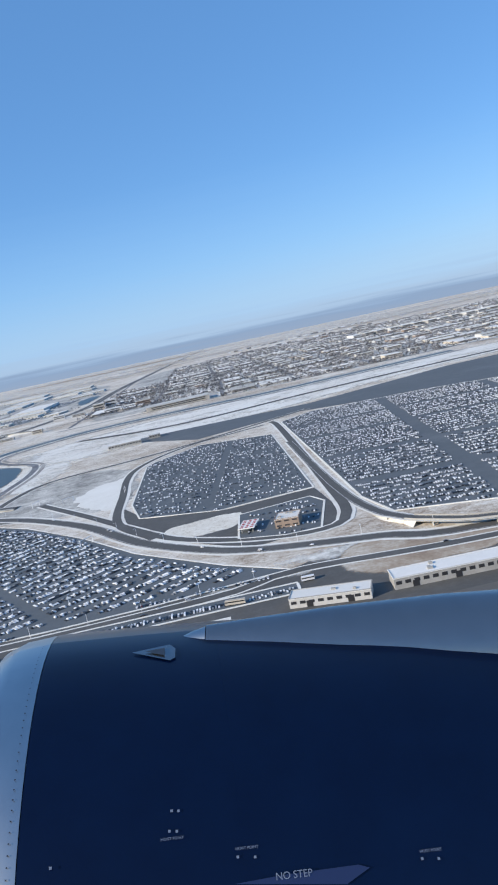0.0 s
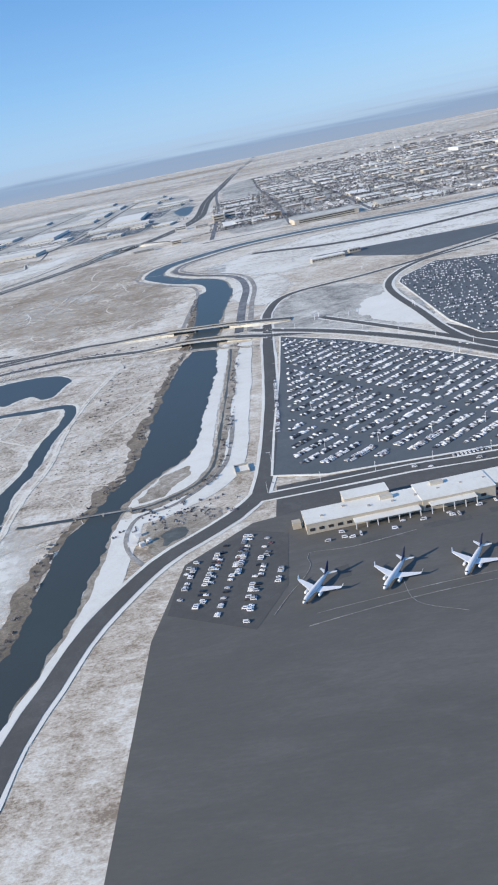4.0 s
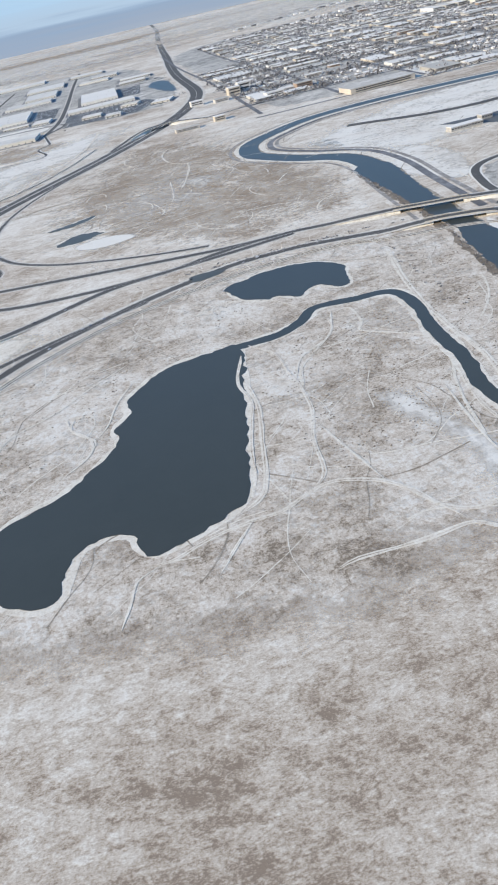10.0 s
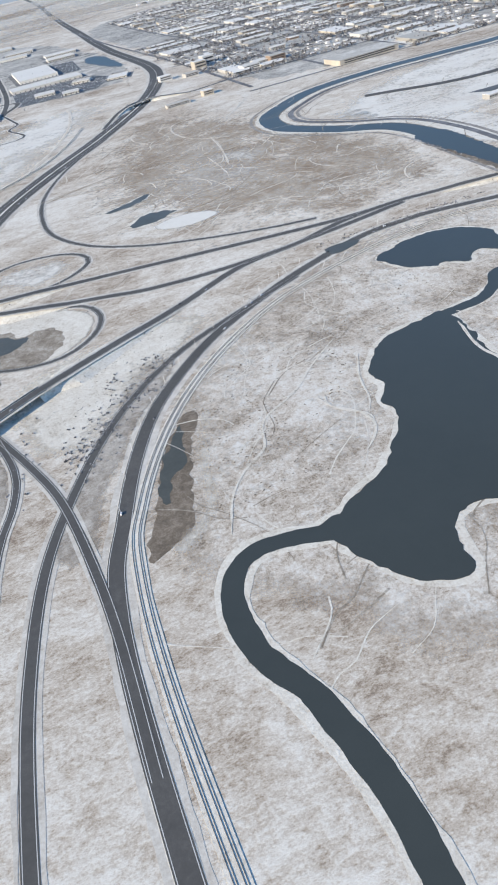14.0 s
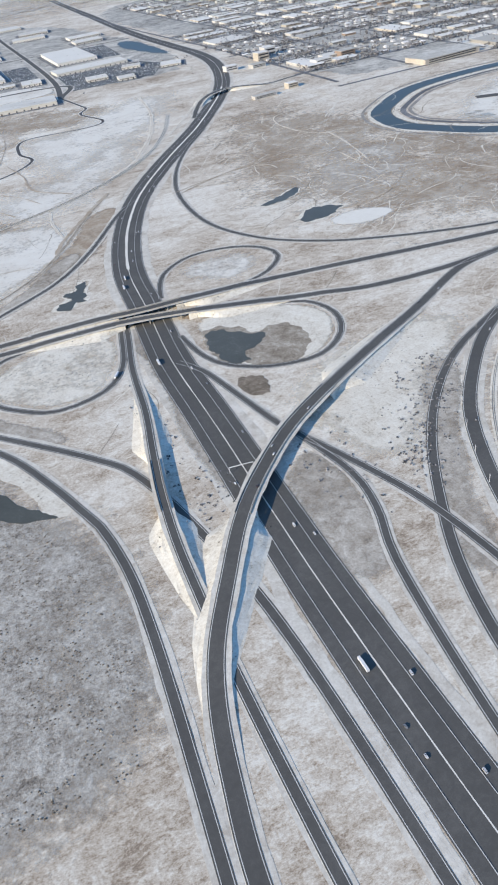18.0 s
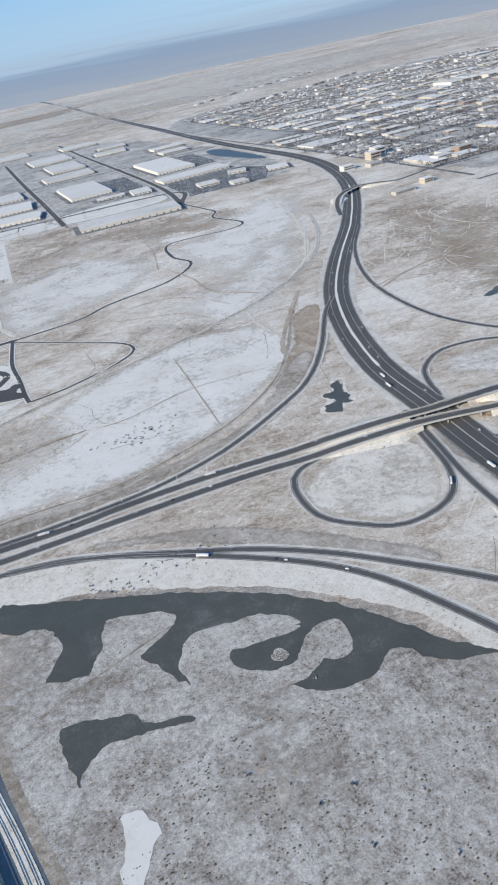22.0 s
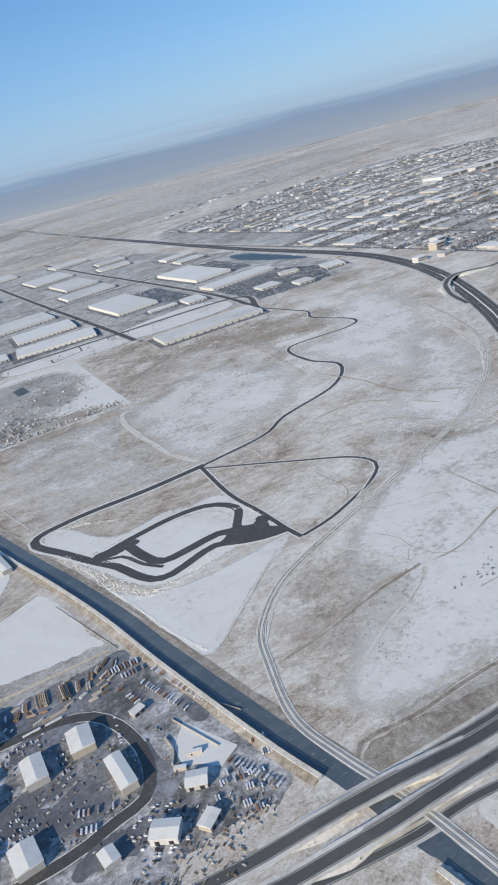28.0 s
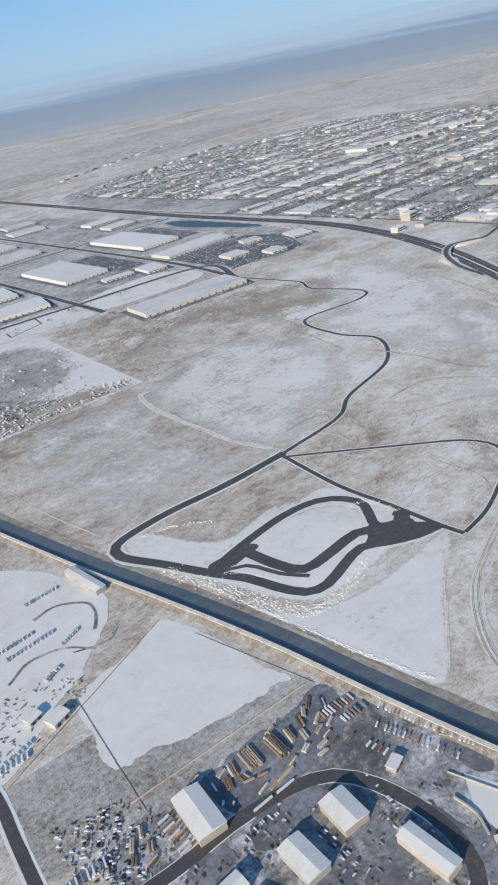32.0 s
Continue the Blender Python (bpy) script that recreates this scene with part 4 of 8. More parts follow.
def road(name, pts, width, label, lifts=(), spans=(), lines=True, material=None, verge=0.0, median=0.0, parapet=True, category="road", verge_mat=None):
    """A paved ribbon with edge lines; lifts raise it, spans (x, y, half length) are open bridges on piers, the rest lies on banks."""
    line = spline(pts, 4.0 if len(lifts) else 6.0)
    k = next(LEVEL)
    z0 = 0.10 + 0.0021 * (k % 43)
    z = heights(line, lifts) + z0
    h = width / 2
    ob = tagged(part(name, strip(line, z, -h, h), material or m_asphalt), label, category, kind="structure")
    if verge:
        part("verge", strip(line, z - 0.05, -h - verge, -h + 0.1, drop_lo=0.0, wob=verge * 0.28), verge_mat or m_verge, ob)
        part("verge", strip(line, z - 0.05, h - 0.1, h + verge, wob=verge * 0.28), verge_mat or m_verge, ob)
    if lines:
        for off in (-h + 0.45, h - 0.45):
            part("edge_line", strip(line, z + 0.02, off - 0.09, off + 0.09), m_line, ob)
    if median:
        part("median", strip(line, z + 0.03, -median / 2, median / 2, wob=0.1), m_snow, ob, "snowy median strip")
    if lifts:
        open_ = np.zeros(len(line), bool)
        for x, y, reach in spans:
            open_ |= np.hypot(line[:, 0] - x, line[:, 1] - y) < reach
        idx = np.arange(len(line))
        for on, run in itertools.groupby(idx, key=lambda i: bool(open_[i])):
            run = list(run)
            run = list(range(max(run[0] - 1, 0), min(run[-1] + 2, len(line))))
            if len(run) < 2:
                continue
            seg, zs = line[run], z[run]
            if on:
                part("bridge_deck", slab(seg, zs - 0.02, -h - 0.25, h + 0.25, 0.55), m_concrete, ob, "pale concrete bridge deck")
                for off in (-h - 0.1, h + 0.1):
                    part("parapet", slab(seg, zs + 0.42, off - 0.1, off + 0.1, 0.42), m_concrete, ob)
                for i in run[2::4]:
                    if z[i] > 1.2:
                        a = math.atan2(*(line[min(i + 1, len(line) - 1)] - line[i - 1])[1::-1][:2])
                        for side in (-0.6, 0.6):
                            q = line[i, :2] + sides_of(line)[i] * h * side
                            part("pier", Mesh().box(q[0], q[1], 0, 0.5, 0.8, z[i] - 0.5, a), m_concrete, ob)
            elif zs.max() > z0 + 0.05:
                n = len(seg)
                s = sides_of(seg)
                ends = [line[q - 1 if q else 0, :2] for q in range(1, len(line)) if open_[q] != open_[q - 1]]
                near_ = np.min([np.hypot(*(seg[:, :2] - e).T) for e in ends], axis=0) if ends else np.full(n, 99.0)
                slim = np.clip((near_ - 1) / 12, 0.1, 1.0)
                for sg in (-1, 1):
                    m = Mesh()
                    rows_ = []
                    for j in range(7):
                        f = j / 6
                        q = seg[:, :2] + s * (sg * (h + 3.1 * zs * slim * f))[:, None]
                        lump = [0.0 if j in (0, 6) else 0.16 * noise.fractal(Vector((x * 0.5, y * 0.5, 9.0)), 0.8, 2.0, 3) * min(1.0, hh) for (x, y), hh in zip(q, zs)]
                        rows_.append([(x, y, max(0.02, (hh - 0.03) * (1 - f) ** 1.15 + 0.02 + g)) for (x, y), hh, g in zip(q, zs, lump)])
                        if 1 < j < 6:
                            SLOPES.extend(p for p, hh in zip(rows_[-1], zs) if hh > 0.7)
                    rows_[0] = [(x, y, z_ - 0.02) for x, y, z_ in rows_[0]]
                    m.add([p for r in rows_ for p in r], [(j * n + i, j * n + i + 1, (j + 1) * n + i + 1, (j + 1) * n + i) if sg < 0 else ((j + 1) * n + i, (j + 1) * n + i + 1, j * n + i + 1, j * n + i) for j in range(6) for i in range(n - 1)])
                    part("embankment", m, m_rim, ob, "snowy grass embankment")
    return ob


FREEWAY = [(330, 6200), (240, 4500), (150, 3300), (100, 2569), (72, 2100), (52, 1800), (40, 1550), (38, 1400), (34, 1226), (12, 1100), (-34, 970), (-107, 836), (-176, 731), (-219, 658), (-246, 592), (-264, 524), (-270, 465), (-276, 404), (-277, 355), (-278, 316), (-279, 284), (-280, 240), (-280, 150), (-278, 20)]
road("freeway", FREEWAY, 19, "wide dark asphalt freeway with thin white lane lines", median=0.4, verge=4)
fw = spline(FREEWAY[9:], 5.0)
for off in (-5.2, 5.2):
    tagged(part("lane_line", strip(fw, 0.24, off - 0.09, off + 0.09), m_line), "white lane line on the freeway", "lane line", kind="structure")
tagged(part("freeway_median", strip(fw[(fw[:, 1] > 520) & (fw[:, 1] < 980)], 0.27, -0.9, 0.9, wob=0.25), m_snow), "snow-covered median of the freeway", "median", kind="structure")
road("highway_flyover", [(111, 398), (61, 410), (22, 420), (-14, 427), (-50, 424), (-82, 413), (-118, 406), (-157, 383), (-197, 359), (-226, 341), (-254, 322), (-274, 303), (-289, 285), (-302, 264), (-318, 234), (-326, 202), (-330, 160), (-332, 40)], 5.2, "curving two-lane flyover above the freeway", lifts=[(-262, 315, 3.2, 100), (62, 412, 2.0, 50)], spans=[(-262, 315, 40), (62, 412, 18)], verge=1.5)
road("highway", [(136, 349), (108, 365), (64, 380), (29, 388), (-10, 397), (-29, 398), (-56, 395), (-94, 379), (-122, 363), (-152, 342), (-174, 320), (-192, 297), (-206, 269), (-217, 238), (-225, 210), (-228, 160), (-226, 40)], 5.6, "asphalt highway curving round the lake", lifts=[(63, 381, 1.8, 30)], spans=[(63, 381, 17)], verge=2)
road("highway_ramp", [(-258, 40), (-258, 110), (-255, 165), (-250, 200), (-243, 229), (-233, 254), (-216, 286), (-196, 313), (-170, 337), (-136, 356), (-101, 373)], 4.0, "single-lane ramp joining the highway", verge=1.5)
road("overpass_road_north", [(-8, 427), (-42, 427), (-69, 430), (-126, 441), (-179, 452), (-206, 456), (-243, 457), (-274, 459), (-306, 465), (-340, 470), (-383, 475), (-424, 476), (-449, 475), (-484, 477), (-517, 481), (-547, 485), (-576, 489), (-640, 500)], 5.2, "westbound road crossing the freeway on an overpass", lifts=[(-272, 459, 2.8, 62), (-519, 481, 1.6, 30)], spans=[(-272, 459, 18), (-519, 481, 10)], verge=1.5)
road("overpass_road_south", [(-14, 424), (-60, 416), (-117, 410), (-163, 414), (-191, 424), (-219, 432), (-250, 441), (-277, 449), (-307, 455), (-341, 460), (-371, 464), (-425, 466), (-465, 467), (-496, 468), (-522, 469), (-551, 473), (-578, 478), (-640, 488)], 5.0, "eastbound road crossing the freeway on an overpass", lifts=[(-270, 447, 2.8, 62), (-519, 469, 1.6, 30)], spans=[(-270, 447, 18), (-519, 469, 10)], verge=1.5)
road("ramp", [(-590, 477), (-545, 467), (-517, 462), (-499, 461), (-479, 457), (-456, 450), (-434, 440), (-414, 428), (-388, 412), (-365, 393), (-344, 370), (-325, 347), (-314, 329), (-304, 290), (-296, 230), (-294, 100)], 3.6, "single-lane ramp sweeping past the marsh", verge=1.5)
road("ramp", [(-480, 458), (-453, 450), (-420, 430), (-390, 407), (-369, 387), (-355, 367), (-345, 344), (-337, 321), (-331, 298), (-330, 250), (-340, 120)], 3.6, "outer single-lane ramp above the marsh bank", verge=1.5)
road("loop_ramp", [(-260, 472), (-255, 490), (-246, 506), (-227, 518), (-203, 514), (-188, 500), (-186, 483), (-200, 467), (-220, 459)], 3.2, "tight loop ramp", verge=1.2)
road("loop_ramp", [(-219, 430), (-200, 420), (-194, 401), (-201, 381), (-218, 368), (-239, 371), (-255, 383), (-262, 398), (-265, 424)], 3.2, "loop ramp round an icy pond", verge=1.2)
road("loop_ramp", [(-288, 450), (-297, 412), (-310, 395), (-331, 391), (-346, 401), (-357, 417), (-356, 441), (-348, 453), (-330, 458)], 3.2, "round loop ramp with a snowy middle", verge=1.2)
road("ramp", [(-60, 440), (-87, 448), (-123, 464), (-155, 484), (-183, 516), (-199, 565), (-196, 632), (-180, 690), (-152, 749), (-112, 811)], 3.4, "long curving ramp to the freeway", verge=1.5)
road("ramp", [(-282, 470), (-287, 440), (-294, 406), (-299, 367), (-305, 335), (-310, 305), (-313, 270), (-314, 200), (-312, 60)], 3.4, "straight ramp beside the freeway", lifts=[(-308, 316, 2.2, 60)], spans=[(-308, 316, 12)], verge=1.2)
road("ramp", [(-274, 400), (-267, 386), (-261, 356), (-256, 330), (-249, 310), (-241, 287), (-234, 262), (-230, 230), (-228, 195), (-228.5, 150)], 3.4, "ramp leaving the freeway below the flyover", verge=1.2)
road("ramp", [(-253, 322), (-247, 289), (-249, 268), (-256, 245), (-263, 200), (-266.5, 160), (-267.5, 100), (-267.5, 40)], 3.2, "narrow ramp turning back", verge=1.2)
road("ramp", [(-545, 487), (-480, 481), (-450, 480), (-410, 482), (-370, 493), (-331, 515), (-302, 537), (-275, 573), (-245, 625), (-225, 652)], 3.4, "sweeping ramp along the snow field", verge=1.5)
# railway beside the highway
for nm, pts in (("railway", [(90, 352), (61, 367), (28, 374), (-6, 385), (-57, 378), (-111, 358), (-148, 332), (-176, 303), (-196, 273), (-210, 243), (-217, 218), (-220, 160), (-216, 40)]), ("railway_spur", [(-475, 250), (-482, 290), (-489, 327), (-497, 361), (-501, 393), (-507, 430), (-511, 470), (-517, 500), (-520, 527), (-512, 558), (-502, 582), (-478, 605), (-450, 618), (-421, 628), (-374, 644), (-318, 664), (-256, 695), (-191, 753), (-150, 822), (-120, 900)])):
    ln = spline(pts, 5.0)
    bed = tagged(part(nm, strip(ln, 0.16, -2.2, 2.2, wob=0.15), m_rim), "pale snowy ballast bed of a railway line", "railway", kind="structure")
    for off in (-1.3, -0.7, 0.7, 1.3):
        part("rail", slab(ln, 0.28, off - 0.06, off + 0.06, 0.1), m_steel, bed)
# dark wet tracks and ditches in the fields
for nm, pts, wd, lab in (
    ("dirt_track", [(-188, 1124), (-180, 1057), (-178, 1028), (-190, 1001), (-178, 945), (-199, 928), (-262, 935), (-276, 882), (-270, 842), (-303, 805), (-360, 788), (-389, 771), (-442, 766)], 3.0, "dark wet dirt track winding across the fields"),
    ("dirt_track", [(-440, 766), (-484, 767), (-520, 771), (-543, 771), (-557, 768), (-561, 757), (-550.6, 732.6), (-540.7, 708.3), (-531.7, 689.5), (-527.7, 674.2), (-522, 661), (-512.3, 657.3), (-497.4, 661.2), (-483.3, 663.8), (-472.2, 656.2), (-461.1, 649.5), (-447.9, 645.8)], 5.6, "broad dark muddy track round the graded plot"),
    ("dirt_track", [(-444, 763), (-421, 739), (-399, 715), (-374, 687), (-370, 668), (-380, 656), (-396, 647), (-425, 636), (-446, 633)], 2.2, "dark wet track round a square meadow"),
    ("dirt_track", [(-443, 764), (-449, 712), (-448, 677), (-448, 646), (-447, 633)], 2.8, "straight dark track across the meadow"),
    ("dirt_track", [(-534.8, 709.2), (-516, 712.8), (-487.3, 715.2), (-466.9, 710.9), (-456.9, 700), (-455.5, 687.4), (-464.5, 673.6), (-467, 660.7)], 5.2, "dark muddy loop of graded ground"),
    ("dirt_track", [(-519.1, 709.1), (-516.5, 686.8), (-510.8, 673.5), (-492.8, 673), (-476.4, 673.8), (-465, 666)], 6.4, "broad dark muddy strip"),
    ("dirt_track", [(-541, 706), (-526, 697.9), (-520, 679.9), (-513, 668)], 2.6, "narrow muddy strip between snow banks"),
    ("drain", [(-237, 684), (-266, 635), (-292, 586), (-317, 550), (-351, 522), (-384, 507), (-424, 496), (-459, 498), (-486, 498), (-509, 501), (-516, 492)], 1.8, "dark drain along the snow field edge"),
    ("drain", [(-506, 557), (-481, 559), (-451, 565), (-424, 567)], 1.2, "dark ditch across the field"),
    ("field_road", [(-666, 700), (-666, 664), (-668, 645), (-672, 600)], 4.0, "dark road past the yards"),
    ("yard_road", [(-680, 605), (-638, 598), (-616, 597), (-594, 593), (-581, 586), (-574, 573), (-571, 555), (-573, 541), (-579, 532), (-590, 530), (-610, 527), (-650, 530)], 4.8, "dark curving road through the industrial yards"),
):
    road(nm, pts, wd, lab, lines=False, material=m_bank if nm == "drain" else m_wetroad, verge=wd * (0.3 if "yard" not in nm else 0.08), category="track", verge_mat=m_scrub if nm == "drain" else m_snow)
for nm, pts, wd in (
    ("snow_path", [(-113.4, 171.7), (-107.4, 172.2), (-97.7, 176.7), (-85.2, 179.2), (-77.3, 179.8), (-69, 184.4), (-60.6, 187), (-48.6, 181.5), (-41.3, 172), (-38.5, 165), (-31.1, 159.7), (-22, 160.8), (-12.4, 159)], 1.5),
    ("snow_path", [(-71.3, 151.2), (-64, 153.6), (-52.7, 153.5), (-44.2, 153.9), (-34, 154.9), (-28.4, 150.3), (-20.3, 145.7)], 1.6),
    ("snow_path", [(-65.2, 291.8), (-57.5, 278.2), (-56.2, 261.4), (-55, 246.2), (-55.4, 229), (-59.6, 211.9), (-61.4, 192.8), (-67.3, 185.1)], 1.3),
    ("snow_path", [(-29.9, 300.1), (-32.5, 285.7), (-44.2, 269.9), (-51, 260.8), (-54.1, 245.6)], 1.1),
    ("snow_path", [(-73.1, 268.8), (-71.5, 241.9), (-74.9, 216), (-78, 197.4), (-81.2, 188.5), (-89.8, 182.5)], 1.5),
    ("snow_path", [(-56.5, 221.5), (-52.7, 204.9), (-48.9, 188.4), (-47.1, 180.8)], 0.8),
    ("snow_path", [(-27, 302.8), (-19.6, 303.2), (-19.7, 286.5), (-22.5, 279.1), (-11.6, 268.8), (-3.3, 259.4), (-3.2, 239.4), (-8.1, 223.8), (-12, 205.6), (-14.1, 189)], 1),
    ("snow_path", [(18.3, 362), (11.5, 325.8), (7.9, 293.8), (7.1, 265.2), (8.1, 237.4), (4.7, 212.2), (4.1, 196.9), (4.7, 186), (5.1, 179.3)], 2.4),
    ("snow_path", [(39, 303.7), (33.3, 285.5), (23.8, 269), (15.9, 259.3)], 1),
    ("snow_path", [(-72.2, 329.5), (-72.8, 341.2), (-64.6, 344.7), (-47.1, 334.2), (-37, 315.6)], 0.9),
    ("snow_path", [(-3.5, 232.3), (-6.1, 218.3), (-7.5, 203.2), (-5.5, 189.6), (-1.6, 182.7)], 1.2),
    ("snow_path", [(-85.2, 179.2), (-91.6, 170.5), (-97.5, 161.4)], 1.1),
    ("snow_path", [(-112.6, 170.7), (-118.2, 167.2), (-120.2, 159.4), (-123.3, 150.7)], 0.9),
    ("snow_path", [(-129.5, 239.3), (-128.3, 246.6), (-135.6, 256.5), (-138.1, 267.9), (-128.3, 265.9)], 0.9),
    ("snow_path", [(-34.6, 157.6), (-38.5, 165), (-42.7, 172.6), (-44.4, 178.9)], 0.9),
    ("snow_path", [(-12.4, 221.9), (-14.1, 199.3), (-14.5, 182.7), (-10.1, 168.7)], 0.9),
    ("snow_path", [(-112.3, 305.2), (-129.6, 290.4), (-143.5, 275.7), (-159.6, 264.9), (-165.8, 249.2), (-175.6, 241.2), (-183.7, 229.9), (-189.6, 214.3)], 0.8),
    ("snow_path", [(-135.3, 267.2), (-136.9, 259.4), (-130.7, 250.5), (-129.2, 241.1), (-133, 234.1), (-139.5, 227.5)], 0.9),
    ("snow_path", [(-111.9, 287.2), (-119.2, 271.8), (-123.3, 255.9), (-128.1, 246.5)], 0.8),
    ("snow_path", [(-27.1, 304.1), (-34.6, 281.9), (-49, 269), (-55.4, 251.5)], 1),
    ("snow_path", [(-69.7, 284.1), (-74.5, 262.1), (-72.9, 245.2), (-76.1, 229.2), (-78.9, 214.8), (-80, 200.6)], 1.3),
    ("dirt_path", [(-193.3, 638.3), (-158.6, 655.5), (-130.6, 664), (-103.4, 668.7), (-75, 647), (-50.8, 644.6), (-17.5, 651.3)], 2.2),
    ("dirt_path", [(-182.1, 643.9), (-158.2, 635.7), (-124, 629.2), (-104.7, 612.5), (-73.6, 616.2), (-43.9, 601.1), (-27.2, 569.6)], 0.9),
    ("snow_path", [(-19, 742.7), (12.1, 785), (35.5, 830.1), (23.2, 860.7)], 1.6),
    ("snow_path", [(-40.7, 705.5), (-45.1, 662.2), (-57.5, 602.9)], 1.8),
    ("dirt_path", [(-125.5, 525.5), (-104.5, 525.4), (-78.9, 537.2), (-99.1, 540)], 2),
    ("snow_path", [(-55.3, 970.7), (-128.6, 843.1), (-193.1, 758.4), (-246.8, 701.2), (-291.5, 675), (-342, 654.3), (-382, 643), (-421.3, 626.6), (-447.6, 615.5)], 2.6),
    ("snow_path", [(-516, 488.6), (-520.7, 519.1), (-515.4, 550.7), (-502.2, 576.2), (-480.2, 599.7), (-447.6, 615.5), (-406.9, 640.1), (-376.3, 660.1)], 1),
    ("dirt_path", [(-510.4, 556.2), (-495.9, 558.6), (-476.9, 563.4), (-450.3, 568.7), (-426.2, 566.1)], 2),
    ("snow_path", [(-448.6, 621), (-435.5, 598.1), (-423.4, 565.3)], 1.3),
    ("dirt_path", [(-423.4, 565.3), (-400.9, 563.9), (-364.9, 574.7), (-335.4, 573.5), (-307.7, 568.6)], 0.9),
    ("snow_path", [(-424.2, 564), (-436.2, 554.1), (-458.9, 545.6), (-477.8, 535.9), (-488.4, 530.5)], 1.4),
    ("dirt_path", [(-353.5, 630.4), (-355.4, 598.4), (-358.8, 553.8), (-361.6, 516.8)], 0.8),
    ("snow_path", [(-283.2, 676.5), (-287.4, 643.6), (-286.1, 607.2)], 1.8),
    ("dirt_path", [(-293.6, 847.6), (-285.5, 792.3), (-284.4, 742.8), (-259.3, 705)], 1.8),
    ("dirt_path", [(-354, 760.9), (-320.6, 758.8), (-299.5, 735.3), (-284.8, 697.7)], 1),
    ("dirt_path", [(-372.3, 742.9), (-351.3, 729.5), (-322.7, 713.6), (-306.5, 680.4)], 0.9),
    ("dirt_path", [(-276.9, 1011.1), (-283.8, 925.7), (-300.3, 845.5)], 0.8),
    ("dirt_path", [(-237, 684.4), (-261.6, 646.3), (-286.2, 604.5), (-297, 580.3)], 2.6),
    ("snow_path", [(-428, 932), (-437, 934), (-444, 916), (-447, 882), (-448, 840), (-447, 807), (-442, 786), (-437, 772)], 4.2),
    ("snow_path", [(-463.1, 632.5), (-488.8, 611.5), (-522.2, 585)], 1.6),
    ("snow_path", [(-445.7, 619.5), (-465.4, 611.6), (-485.7, 596.1), (-500.5, 579.1)], 1.2),
    ("dirt_path", [(-412.6, 955.4), (-365.5, 965.5), (-320.6, 959.4), (-278.4, 947)], 1),
    ("dirt_path", [(-538.5, 970), (-504.1, 964.8), (-459.7, 965.2), (-424.1, 958.7)], 2.6),
    ("dirt_path", [(-424.2, 785.2), (-402.8, 787.1), (-390.3, 781.5), (-395.2, 769)], 0.9),
    ("snow_path", [(-569.5, 895.4), (-568, 847), (-560.6, 796.6), (-557, 777.9)], 0.8),
    ("dirt_path", [(-544.3, 658.5), (-536, 612.3), (-531.1, 586.6)], 1.4),
    ("dirt_path", [(-198, 643), (-137, 661), (-89, 657), (-28, 639)], 1.4),
    ("snow_path", [(-20, 745), (23, 808), (17, 886)], 1.4),
    ("dirt_path", [(-579, 844), (-570, 793), (-564, 776)], 1.2),
    ("snow_path", [(-25, 680), (-56, 720), (-50, 789), (14, 801)], 1.6),
    ("snow_path", [(-63, 639), (-65, 597)], 1.4),
    ("snow_path", [(-113, 1050), (-130, 930), (-160, 830), (-200, 745)], 4.0),
):
    ln = spline(pts, 2.0)
    zp = 0.09 + 0.002 * next(PATHS)
    run = np.concatenate([[0], np.cumsum(np.hypot(*np.diff(ln, axis=0).T))])
    half = wd / 2 * np.clip(np.minimum(run, run[-1] - run) / 9 + 0.12, 0, 1)
    way = tagged(part(nm, strip(ln, zp, -half, half, wob=wd * 0.22), m_rim if nm == "snow_path" else m_dirt), "pale trodden path through frosted grass" if nm == "snow_path" else "dark wet path through the field", "path", kind="structure")
    if nm == "snow_path" and wd > 1.0:
        part("middle_grass", strip(ln, zp + 0.0008, -wd * 0.13, wd * 0.13, wob=wd * 0.1), m_scrub, way, "grass between the wheel ruts")
# faint wheel tracks and drifts over the open ground
trk = random.Random(17)
pale, dull = Mesh(), Mesh()
for x0, y0, x1, y1, n in ((-190, 150, 40, 380, 170), (-170, 450, 60, 830, 230), (-440, 500, -120, 760, 60), (-560, 620, -250, 1080, 60), (-340, 340, -200, 440, 20), (60, 430, 180, 620, 40), (100, 560, 420, 740, 30)):
    for i in range(n):
        x, y, a = trk.uniform(x0, x1), trk.uniform(y0, y1), trk.choice((0.4, 0.7, 2.6, 1.2)) + trk.uniform(-0.5, 0.5)
        pts = []
        for k in range(trk.randint(3, 7)):
            pts.append((x, y))
            a += trk.uniform(-0.5, 0.5)
            st = trk.uniform(5, 14)
            x, y = x + st * math.cos(a), y + st * math.sin(a)
        wd = trk.uniform(0.1, 0.26) * (1.6 if x > -170 and y > 440 else 1.0)
        strip(spline(pts, 2.0), 0.054 + 0.00005 * i, -wd, wd, wob=wd * 0.6, mesh=pale if trk.random() < 0.62 else dull)
tagged(part("snow_streaks", pale, m_rim), "thin pale drifts and wheel tracks on the grass", "tracks", kind="stuff")
tagged(part("grass_streaks", dull, m_bank), "thin dark ruts and grass lines in the snow", "tracks", kind="stuff")

